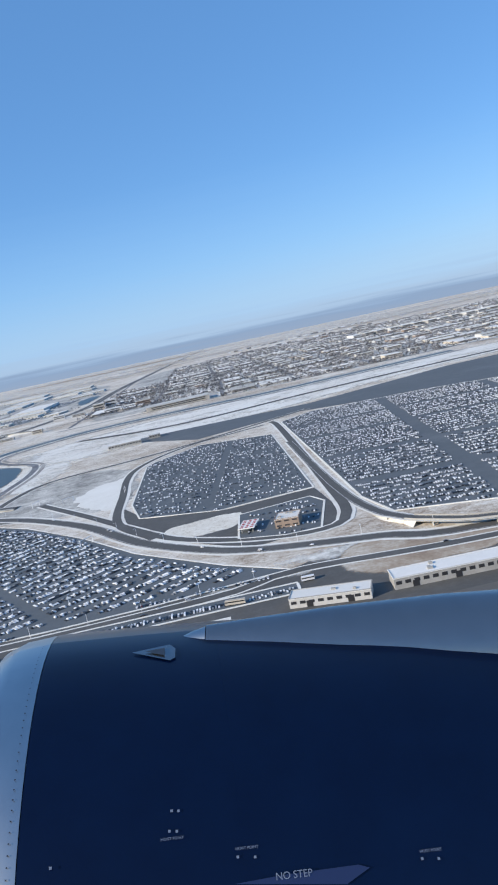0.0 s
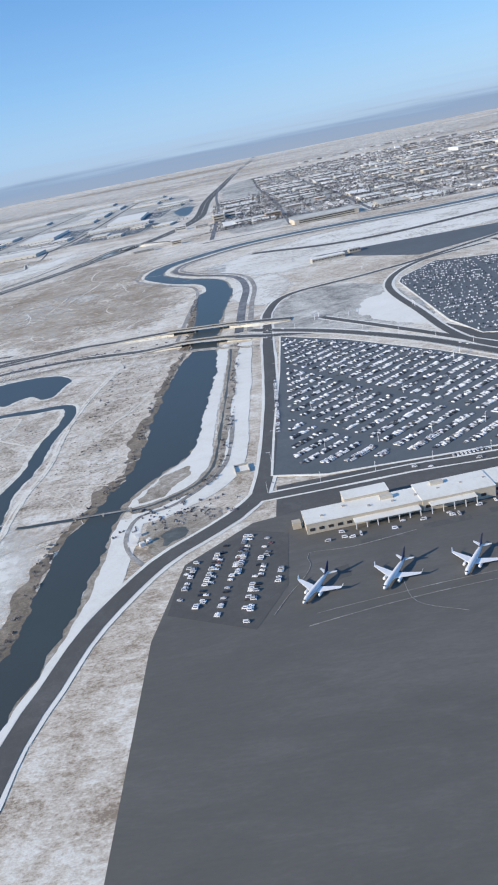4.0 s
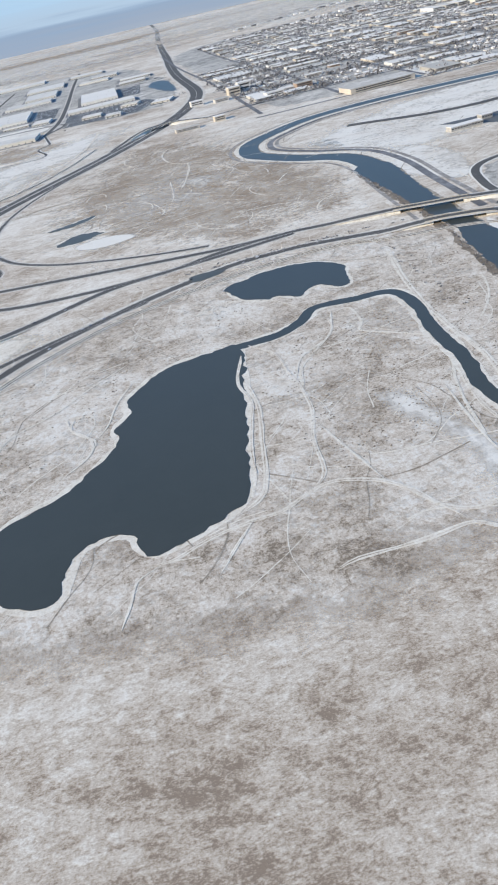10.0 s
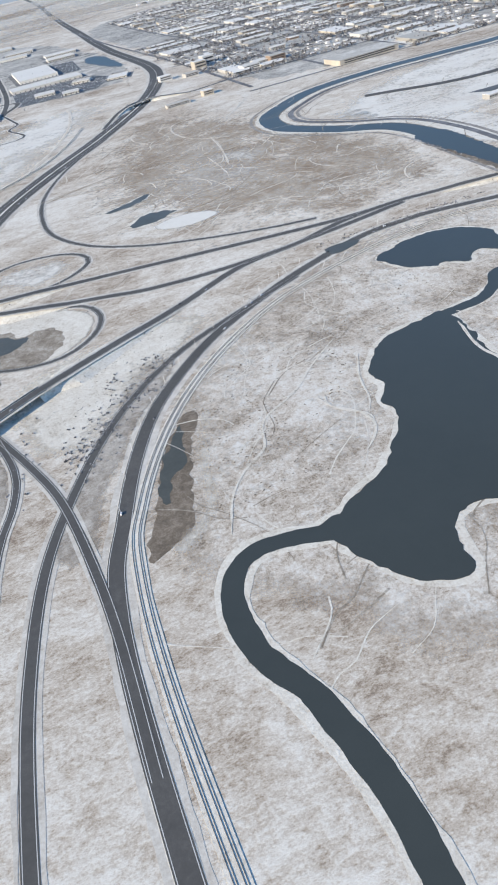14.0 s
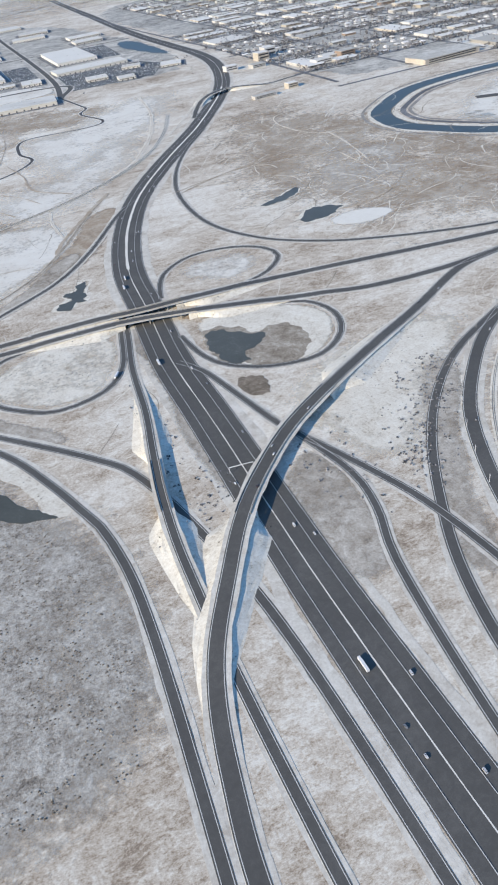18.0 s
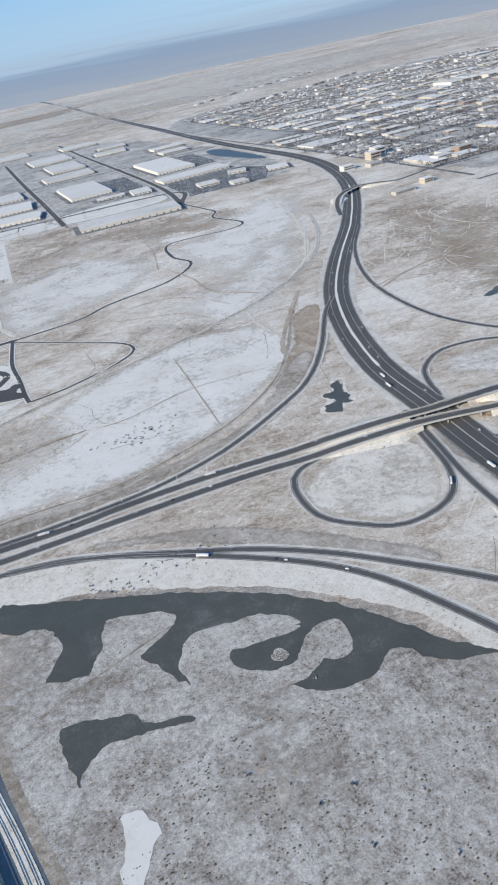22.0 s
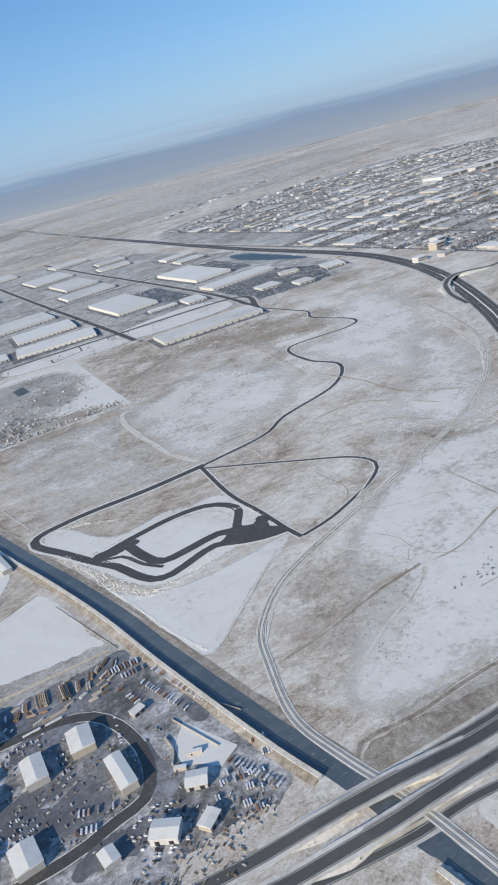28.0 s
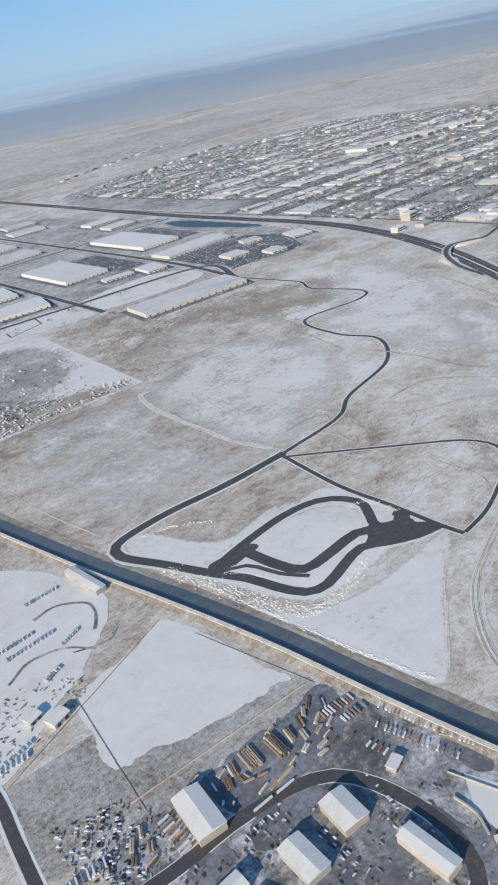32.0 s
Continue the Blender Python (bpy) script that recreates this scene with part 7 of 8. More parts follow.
for x, y, sx, sy, h, w in ((68, 1090, 16, 14, 9, "tan"), (84, 1105, 16, 14, 11, "wall"), (14, 1062, 16, 10, 6, "wall"), (44, 1048, 18, 12, 4, "wall"), (18, 895, 12, 9, 5, "tan"), (-20, 880, 26, 8, 3, "wall"), (190, 872, 74, 34, 5, "tan"), (100, 985, 22, 14, 5, "wall"), (140, 1000, 20, 14, 6, "brick")):
    simple("hotel" if h > 5 else "commercial_building", "pale multi-storey hotel near the freeway bend" if h > 5 else "low pale building near the canal", "building", x, y, sx, sy, h, 0.1, w)
for i in range(13):
    simple("long_hall", "row of long white halls at the town's far edge", "hall", 570 + i * 26, 1640 + (i % 3) * 6 - i * 6, 20, 60, 7, 0.05, "wall", group="far halls")
road("town_bridge", [(-105, 860), (-85, 905), (-62, 935), (-30, 950), (10, 940), (60, 950), (120, 940)], 5.0, "curved overpass into the town", lifts=[(-48, 943, 3.0, 50)], spans=[(-48, 943, 16)], verge=2)

# trailer homes west of the fields
homes = random.Random(5)
PLOT = [(-545, 966), (-596, 1146), (-482, 1196), (-411, 1170), (-424, 960)]
for i in range(150):
    if i < 70:
        x, y, t = homes.uniform(-544, -425), 967 + abs(homes.gauss(0, 7)), homes.choice((1.45, 1.45, 0.1))
    elif i < 120:
        x, y, t = homes.gauss(-522, 14), homes.gauss(1002, 16), homes.choice((0.2, 1.77))
    else:
        x, y, t = homes.uniform(-540, -430), homes.uniform(985, 1100), homes.choice((0.2, 1.77))
    if inside(x, y, PLOT):
        simple("mobile_home", "small pale mobile home with a snowy roof", "mobile home", x, y, homes.uniform(1.6, 3.6), 1.2, 0.85, t, homes.choice(("wall", "tan")), True, "mobile homes")
fill_lot([(-544, 966), (-546, 975), (-430, 972), (-426, 962)], 0.0, (-544, 966), "parked_vehicles", "along the edge of the snowy plot", share=0.5, pitch=5)
fill_lot([(-500, 985), (-505, 1010), (-455, 1000), (-450, 984)], 0.1, (-500, 985), "parked_vehicles", "on the snowy plot", share=0.3, pitch=8)
plot_trees = Mesh()
for i in range(110):
    x, y = (homes.gauss(-520, 14), homes.gauss(1005, 18)) if i < 60 else (homes.uniform(-540, -425), homes.uniform(1010, 1170))
    if inside(x, y, PLOT):
        tree(plot_trees, x, y, homes.uniform(1.5, 3.4), homes.uniform(0.8, 1.7))
tagged(part("plot_trees", plot_trees, m_twig), "bare trees among the mobile homes", "trees", kind="stuff")


# ---------------------------------------------------------------- industrial yards
for x, y, sx, sy, h, t, lab in (
    (-620.7, 606.5, 9.8, 18.6, 3.0, -0.11, "tall cream warehouse with a snow-covered roof"), (-588.8, 573.6, 9.3, 12.6, 2.8, -0.09, "cream workshop with a white pitched roof"), (-608, 571.2, 8.2, 14, 2.8, -0.02, "pale workshop with a snowy roof"), (-581.6, 547, 6.2, 18, 2.8, 0.03, "long cream workshop beside the curved road"),
    (-561.2, 525.6, 7.6, 6.8, 2.2, -0.47, "small white workshop in the truck yard"), (-578.4, 513.3, 9.6, 7.4, 2.4, -0.62, "grey metal shed with a ribbed snowy roof"), (-631, 579.5, 13, 6, 2.6, 0.02, "long pale depot with a snowy roof"), (-636, 567, 18, 11, 3.0, 0.02, "wide industrial hall with a snowy roof"),
    (-597, 517, 5.5, 6.5, 2.4, 0.1, "small square shed with a white roof"), (-583.8, 752.5, 5.6, 28, 2.4, 0.1, "long white shed beside the levee"), (-565, 574, 5.5, 3.6, 1.8, 0.3, "small grey shed among trailers"), (-634, 682, 8, 6, 2.2, 0.3, "low white house with sheds"), (-641, 690, 6, 5, 2.0, 0.3, "small white house with a snowy roof"),
    (-640, 545, 14, 9, 2.8, 0.02, "low industrial hall with a white roof"), (-620, 535, 9, 12, 2.6, 0.05, "pale workshop by the yard entrance"), (-526.5, 399.3, 16, 7, 2.4, -0.1, "pale shed with a snowy roof by the levee"), (-650, 770, 12, 8, 2.6, 0.3, "dark workshop with a snowy roof"), (-565, 508, 7, 5, 2.2, 0.6, "low tan shed in the yard"),
):
    block("workshop", lab, "workshop", x, y, sx, sy, h * (1.2 if sx * sy > 60 else 1.0), t, wall=m_tan if "cream" in lab or "tan" in lab else m_wall, roof=m_snow, gable=True, bands=0, doors=2, group="yard buildings")

yard = random.Random(11)
m_tuft = mat("tussock_grass", [(0.0, (0.12, 0.10, 0.085)), (0.5, (0.25, 0.22, 0.19)), (1.0, (0.52, 0.50, 0.47))], (0.3, 1.0), (0.4, 0.3), jitter=0.5, island=True)
m_grey = mat("weathered_trailer_paint", [(0.0, (0.25, 0.25, 0.26)), (0.6, (0.5, 0.5, 0.51)), (1.0, (0.66, 0.66, 0.68))], (0.3, 1.0, 4.0), rough=0.6, jitter=0.6)
m_rust = mat("rust_brown_paint", [(0.0, (0.20, 0.10, 0.06)), (0.5, (0.34, 0.17, 0.10)), (1.0, (0.48, 0.33, 0.24))], (0.3, 1.0, 4.0), rough=0.7, jitter=0.5)
BOX = {k: Mesh().box(0, 0, 0, 1, 1, 1).data("box", m) for k, m in (("white", m_white), ("mix", m_grey), ("rust", m_rust))}
TYRES = Mesh().box(0, 0, 0, 0.4, 0.95, 0.42).data("axle", m_rubber)
ROOFS = [(-620.7, 602, 6.5), (-621, 611, 6.5), (-588.8, 573.6, 8), (-608, 571, 8.5), (-581.6, 542, 5), (-581.6, 552, 5), (-561.2, 525.6, 5.5), (-578.4, 513.3, 6.5), (-583.8, 745, 5), (-583.8, 760, 5), (-631, 579.5, 8), (-636, 567, 11), (-597, 517, 5.5), (-565, 574, 4), (-634, 682, 6), (-641, 690, 5), (-640, 545, 9), (-620, 535, 8), (-531, 399.3, 5), (-522, 399, 5), (-650, 770, 8), (-565, 508, 5)]
YARD_ROAD = spline([(-680, 605), (-638, 598), (-616, 597), (-594, 593), (-581, 586), (-574, 573), (-571, 555), (-573, 541), (-579, 532), (-590, 530), (-610, 527), (-650, 530)], 2.0)
taken = []


def free(x, y, r):
    if any((x - a) ** 2 + (y - b) ** 2 < (r + c) ** 2 for a, b, c in ROOFS):
        return False
    if np.hypot(YARD_ROAD[:, 0] - x, YARD_ROAD[:, 1] - y).min() < 2.6 + r * 0.6:
        return False
    if any((x - a) ** 2 + (y - b) ** 2 < (r + c) ** 2 * 0.45 for a, b, c in taken):
        return False
    taken.append((x, y, r))
    return True


def trailer(x, y, turn, paint, label, length=5.0):
    ob = new("trailer", BOX[paint])
    ob.matrix_world = Matrix.LocRotScale((x, y, 0.42), Euler((0, 0, turn)), (length * 0.8, 0.62, 0.66))
    tagged(ob, label, "trailer", "trailers in the yards")
    for px in (-0.32, 0.36):
        p = new("axle", TYRES)
        p.parent, p.location, p.scale = ob, (px, 0, -0.38), (1 / length, 0.95, 0.9)


area("west_yard_ground", [(-655, 800), (-608, 800), (-582, 738), (-612, 700), (-630, 690), (-664, 670), (-690, 700)], 0.03, m_snow, "snow-covered rutted ground of a scrapyard", "yard", ragged=1)
area("south_yard_ground", [(-620, 412), (-533, 413), (-519.5, 402), (-517, 392), (-522, 372), (-523, 352), (-620, 350)], 0.03, m_yard, "slushy ground of a storage yard", "yard", smooth=False)
junk = Mesh()
for px, py, t, n, gap in ((-634, 731, 0.05, 12, 2.0), (-636, 738, 0.05, 9, 2.1), (-612, 761, 0.0, 9, 2.0), (-662, 676, 0.25, 9, 2.0), (-628, 705, 0.4, 5, 2.0)):
    for k in range(n):
        qx, qy = px + k * gap * math.cos(t), py + k * gap * math.sin(t)
        if free(qx, qy, 0.9):
            trailer(qx, qy, t + 1.35, yard.choice(("white", "mix", "mix")), "snow-topped lorry parked in a neat row", yard.uniform(2.6, 3.6))
m_timber = mat("stacked_timber", [(0.0, (0.13, 0.095, 0.07)), (0.3, (0.30, 0.20, 0.135)), (0.55, (0.42, 0.30, 0.21)), (0.75, (0.50, 0.44, 0.38)), (1.0, (0.68, 0.67, 0.66))], weights=(0.2, 0.2, 0.2), spread=(-0.05, 0.65), jitter=0.8)


def stack(x, y, turn, length, width, high, label="snow-dusted stack of timber in the storage yard", material=None):
    """Long bundles lying side by side along turn, uneven at their ends, in two or three layers."""
    c, s_ = math.cos(turn), math.sin(turn)
    n = max(2, int(width / 0.75))
    ob = thing("timber_stack", label, "stack", (x, y, 0.05), turn, "yard stacks")
    for i in range(n):
        v, h, l_ = (i + 0.5) / n * width - width / 2, high * yard.uniform(0.65, 1.1), length * yard.uniform(0.8, 1.0)
        u = yard.uniform(-0.5, 0.5) * (length - l_)
        part("pack", Mesh().box(u, v, 0, l_, width / n * 0.84, h, yard.uniform(-0.02, 0.02)).box(u, v, h, l_ * 0.9, width / n * 0.6, 0.08, 0, 0.2), material or m_timber, ob)
    for k in range(max(1, round(length / 4))):
        u = (k + 0.5) / max(1, round(length / 4)) * length - length / 2
        taken.append((x + u * c, y + u * s_, width * 0.45))


area("timber_yard_ground", [(-613, 616), (-606, 617.5), (-586, 618), (-579, 614), (-558, 618.5), (-556, 606), (-572, 592), (-585, 593.5), (-599, 596), (-612, 599)], 0.03, m_street, "dark wet ground of the timber yard", "yard", ragged=1)
for x, y, t, ln_, w, h in ((-585.8, 609.2, 1.5, 12.5, 4.6, 1.3), (-595.2, 611.6, 1.45, 10, 5.6, 1.2), (-602.6, 612.4, 1.3, 6, 2.6, 1.0), (-606.6, 609.4, 1.2, 5.5, 2.6, 0.9), (-606, 614.6, 0.3, 4, 2.0, 0.8), (-601.5, 607.2, 1.7, 3.4, 2.4, 0.9), (-591, 598.2, 0.1, 8.5, 1.6, 0.9), (-600.2, 599.6, 0.25, 6, 1.6, 0.9), (-596.4, 597.6, 0.15, 5, 1.4, 0.8), (-586.2, 600.2, 0.3, 4.6, 1.6, 0.9), (-579.6, 608.6, 1.35, 6.5, 2.4, 1.1), (-576, 605.2, 1.3, 5, 2.0, 0.9), (-579.4, 600.6, 0.4, 4.4, 2.0, 0.8), (-573.2, 610.4, 1.2, 6, 2.2, 1.0), (-569.4, 612.6, 0.9, 5, 1.8, 0.9), (-565.4, 614.4, 0.7, 6, 1.6, 0.9), (-571, 603, 0.35, 4.6, 1.6, 0.8), (-568.2, 606.6, 0.5, 5.2, 1.6, 0.9), (-574.8, 597.4, 0.1, 5, 1.5, 0.8), (-570.6, 599, 0.2, 4, 1.3, 0.8), (-566, 602.4, 0.4, 4.6, 1.4, 0.8), (-577, 594.8, 0.0, 4.4, 1.3, 0.8), (-571.4, 595.2, 0.1, 4, 1.2, 0.7), (-562, 610.4, 1.1, 5.6, 1.8, 0.9), (-583, 615.6, 0.2, 4.4, 1.4, 0.8), (-613.6, 619.8, 0.2, 4, 1.2, 0.7), (-637, 616.4, 1.1, 5, 1.6, 0.9), (-641.6, 614.6, 1.0, 5.4, 1.8, 0.9), (-637.4, 610, 1.1, 4.6, 1.8, 0.9), (-643.6, 609.8, 0.9, 4, 2.2, 0.8), (-640, 605, 0.2, 5, 1.4, 0.8)):
    stack(x, y, t, ln_, w, h)
for x, y, t, ln_, paint, lab in ((-601.4, 605, -0.33, 5.0, "rust", "orange-brown freight container in the timber yard"), (-596.6, 603.4, -0.33, 4.6, "rust", "orange-brown freight container in the timber yard"), (-603.8, 594.9, -0.03, 9.4, "white", "long white trailer beside the yard road"), (-594.6, 594.4, -0.03, 9.0, "white", "long white trailer beside the yard road"), (-611, 611.5, 1.4, 4.4, "white", "white container beside the cream warehouse"), (-612.6, 604.6, 0.7, 2.2, "white", "small white van body behind the warehouse"), (-610.4, 602, 0.6, 2.0, "mix", "small grey van body behind the warehouse")):
    trailer(x, y, t, paint, lab, ln_)
    taken.append((x, y, ln_ * 0.4))
for k in range(9):
    trailer(-629.6 - 0.12 * k + 0.3 * (k % 2), 614.4 - k * 1.75, 0.08, ("white", "mix", "white", "rust", "mix", "rust", "mix", "white", "mix")[k], "long container stored beside the cream warehouse", 5.4)
    taken.append((-629.8, 614.4 - k * 1.75, 2.2))
for k in range(8):
    trailer(-664 + k * 1.9, 616.8 - 0.1 * k, 1.35, "white" if k % 3 else "mix", "white box trailer parked at the yard's edge", 4.6)
for k in range(6):
    trailer(-660.5 + k * 2.1, 675.8 - 0.12 * k, 1.25, "white", "white box trailer parked beside the frosted plot", 4.2)
for k in range(7):
    trailer(-612.6 + k * 1.5, 720.6 + 0.55 * k, 1.3, ("mix", "white", "mix")[k % 3], "snow-topped lorry parked in the scrapyard", 2.8)
for x0, y0, x1, y1, n, t, ln_ in ((-567.5, 606.4, -553.5, 604.6, 11, 1.5, 5.2), (-564, 599.6, -553, 598.4, 8, 1.45, 4.6), (-549.5, 594, -540.5, 556, 27, 0.32, 3.8), (-556.6, 589, -549, 561, 18, 0.4, 3.4), (-566, 592, -562, 575, 9, 0.15, 3.6), (-548, 526, -540, 505, 13, 0.3, 3.6), (-600, 541.5, -589, 536.5, 8, 1.2, 4.0), (-603, 534.5, -592, 529.8, 8, 1.2, 3.6)):
    for k in range(n):
        px, py = x0 + (x1 - x0) * k / (n - 1), y0 + (y1 - y0) * k / (n - 1)
        if yard.random() < 0.86 and free(px, py, 0.45):
            trailer(px, py, t + yard.uniform(-0.05, 0.05), yard.choice(("white", "white", "mix", "mix", "mix", "rust")), "snow-topped trailer parked in a row", ln_ * yard.uniform(0.75, 1.0))
for poly, t in (([(-601, 580), (-595, 580), (-595, 558), (-601, 558)], 0.05), ([(-576, 582), (-572, 578), (-574, 560), (-578, 562)], 1.4), ([(-618, 594), (-598, 591), (-598, 583), (-618, 588)], 0.0), ([(-624, 558), (-612, 556), (-612, 540), (-626, 545)], 0.2), ([(-572, 530), (-566, 524), (-572, 505), (-590, 505), (-590, 524)], 0.95), ([(-660, 640), (-638, 634), (-636, 604), (-656, 600)], 0.9), ([(-650, 594), (-632, 592), (-636, 585), (-652, 580)], 0.05)):
    fill_lot(poly, t, poly[0], "yard_vehicles", "between the workshops", share=0.5, pitch=5.6)
area("snowy_lot", [(-552.9, 556.2), (-542.4, 530.5), (-551.4, 525.8), (-556.2, 531.7), (-562.4, 536), (-561.3, 546)], 0.045, m_snow, "clean snow on an open lot beside the levee", "snow field", smooth=False)
for x, y, t, ln_ in ((-556.1, 538.1, -0.42, 5.2), (-563.6, 535, -0.5, 4.6)):
    ob = thing("site_cabin", "cream site cabin on a snowy lot", "cabin", (x, y, 0.04), t, "site cabins")
    part("wall", Mesh().box(0, 0, 0, ln_, 1.7, 1.3), m_tan, ob)
    part("roof", Mesh().box(0, 0, 1.303, ln_ + 0.15, 1.85, 0.1), m_snow, ob)
    part("door", Mesh().box(-ln_ * 0.25, -0.87, 0.05, 0.5, 0.05, 0.9), m_dark, ob)
tagged(part("yard_wall", slab(spline([(-562, 553), (-562, 545), (-565.2, 538.5)], 2.0), 1.0, -0.3, 0.3, 1.0), m_tan), "pale block wall round the snowy lot", "wall", kind="structure")
for pts in ([(-614.3, 747.1), (-606, 748.6), (-599.8, 746.6), (-591.3, 738.5), (-591, 731), (-593.4, 724.5), (-598, 717.7)], [(-640, 716), (-628, 722), (-614, 718), (-604, 706)], [(-612, 712), (-598, 706), (-590, 712)]):
    tagged(part("yard_track", strip(spline(pts, 2.0), 0.12 + 0.001 * next(PATHS), -0.7, 0.7, wob=0.4), m_yard), "curved slushy wheel track in the scrapyard", "track", kind="structure")
for pts in ([(-609, 553), (-592, 556), (-590, 536), (-609, 538), (-624, 549), (-624, 563)], [(-602, 590), (-598, 578), (-600, 562), (-603, 562), (-603, 580), (-612, 582), (-612, 590)], [(-575, 527), (-562, 533), (-568, 545), (-567, 558), (-574, 552)]):
    area("dark_slush", pts, 0.035, m_street, "dark wet asphalt between the workshops", "yard", ragged=1.5)
area("storage_snow", [(-540, 390.5), (-520.3, 387), (-521, 380.5), (-540, 383.5)], 0.05, m_snow, "clean snow between rows of stored goods", "snow field", smooth=False)
stored = Mesh()
for x0, y0, x1, y1, n, rows_ in ((-536, 395, -521, 392.6, 26, 3), (-538, 380.2, -525, 378.4, 22, 2), (-527.6, 372, -522, 371, 9, 7), (-560, 396, -540, 395, 26, 3), (-556, 380, -540, 379, 22, 4)):
    for r, k in itertools.product(range(rows_), range(n)):
        if yard.random() < 0.85:
            stored.box(x0 + (x1 - x0) * k / n, y0 + (y1 - y0) * k / n - r * 1.75 + yard.uniform(-0.1, 0.1), 0.05, 0.42, yard.uniform(0.9, 1.4), yard.uniform(0.25, 0.5), yard.uniform(-0.08, 0.08))
tagged(part("stored_goods", stored, m_stack), "rows of snow-dusted stored goods in the yard", "goods", kind="stuff")
things_made = 0
for poly, tries, angles, kinds in (
    ([(-552, 522), (-533, 530), (-531, 518), (-550, 500), (-560, 515)], 60, (1.35, 1.3), "trailer"),
    ([(-605, 590), (-560, 560), (-570, 510), (-640, 540)], 450, (0.1, 1.67), "mixed"),
    ([(-660, 640), (-630, 630), (-628, 600), (-660, 596)], 260, (0.9, 0.95), "mixed"),
    ([(-640, 600), (-600, 595), (-600, 560), (-650, 555)], 260, (0.0, 1.6), "mixed"),
    ([(-670, 720), (-640, 716), (-622, 702), (-616, 690), (-634, 676), (-662, 672), (-680, 695)], 420, (0.35, 1.9, 1.1), "mixed"),
    ([(-590, 520), (-580, 500), (-545, 495), (-540, 510)], 260, (0.7, 0.75), "mixed"),
    ([(-620, 440), (-532, 440), (-520, 400), (-516, 360), (-620, 350)], 600, (0.3, 0.35, 1.9), "mixed"),
    ([(-640, 500), (-575, 508), (-558, 497), (-560, 485), (-640, 490)], 300, (0.4, 2.0), "mixed"),
):
    xs_, ys_ = [p[0] for p in poly], [p[1] for p in poly]
    for i in range(tries):
        x, y = yard.uniform(min(xs_), max(xs_)), yard.uniform(min(ys_), max(ys_))
        if not inside(x, y, poly):
            continue
        t = yard.choice(angles) + yard.uniform(-0.06, 0.06)
        roll_ = yard.random()
        if kinds == "trailer" and roll_ < 0.75 or kinds == "mixed" and roll_ < 0.22:
            n = yard.randint(2, 5)
            for k in range(n):
                px, py = x - k * 1.05 * math.sin(t), y + k * 1.05 * math.cos(t)
                if inside(px, py, poly) and things_made < 40 and free(px, py, 0.7):
                    trailer(px, py, t, yard.choice(("white",) * 6 + ("mix",) * 9 + ("rust",) * 2), "snow-topped box trailer parked in a slushy yard", yard.uniform(2.0, 4.0))
                    things_made += 1
        elif roll_ < 0.6 and kinds != "stack":
            if free(x, y, 0.9):
                car_into(junk, x, y, 0.06, t + math.pi / 2, VAN_SIDE if yard.random() < 0.4 else CAR_SIDE)
        elif free(x, y, 0.42):
            for k in range(yard.randint(1, 3)):
                junk.box(x + k * 0.8 * math.cos(t), y + k * 0.8 * math.sin(t), 0.03, yard.uniform(0.3, 1.3), yard.uniform(0.3, 0.55), yard.uniform(0.15, 0.5), t)
tagged(part("yard_clutter", junk, m_stack), "scrap, crates, pallets and old vehicles under snow", "clutter", kind="stuff")
for x0, y0, x1, y1 in ((-546, 571, -533, 545), (-556, 560, -548, 535), (-634, 628, -560, 622)):
    ln = spline([(x0, y0), ((x0 + x1) / 2, (y0 + y1) / 2), (x1, y1)], 3.0)
    tagged(part("yard_fence", slab(ln, 0.75, -0.08, 0.08, 0.75), m_tan), "tan board fence round the yard", "fence", kind="structure")

# puddles and rows and dark slush round the workshops
for px, py, w, d in ((-600, 588, 13, 8), (-586, 562, 5, 12), (-612, 560, 12, 6), (-570, 536, 9, 6), (-594, 606, 14, 5), (-628, 590, 8, 6), (-545, 560, 5, 9), (-592, 520, 16, 6)):
    area("dark_slush", [(px - w, py - d * 0.6), (px, py - d), (px + w, py - d * 0.3), (px + w * 0.8, py + d * 0.7), (px - w * 0.2, py + d), (px - w * 0.9, py + d * 0.5)], 0.04, m_street, "dark wet asphalt between the workshops", "yard", ragged=2)

# transmission towers on the far fields
for x, y, h in ((-389, 1153, 13), (-387, 1104, 13), (-357, 1138, 13), (-30, 1078, 12), (-300, 1190, 13)):
    m = Mesh()
    for sx, sy in itertools.product((-1, 1), (-1, 1)):
        m.tube([((0, 0, 0), 0.09, 0.09), ((h, 0, 0), 0.06, 0.06)], 5)
        k = len(m.v) - 10
        m.v[k:] = [(sx * (1.3 - 0.115 * p / 1.3 * 1.3 * 0.9) + q, sy * (1.3 - 0.1 * p) + r, p) for p, q, r in m.v[k:]]
    for z in (h * 0.25, h * 0.5):
        m.box(0, 0, z, 2.0 * (1.3 - 0.1 * z), 0.1, 0.1).box(0, 0, z, 0.1, 2.0 * (1.3 - 0.1 * z), 0.1)
    ob = thing("transmission_tower", "tall thin steel lattice transmission tower", "pylon", (x, y, 0), 0.3, "transmission towers")
    part("lattice", m, m_gravel, ob)
    for z in (h * 0.7, h * 0.83, h * 0.96):
        part("cross_arm", Mesh().box(0, 0, z, 5.0 - 2 * (z / h - 0.7), 0.16, 0.16), m_gravel, ob)

# ---------------------------------------------------------------- traffic
traffic = random.Random(3)


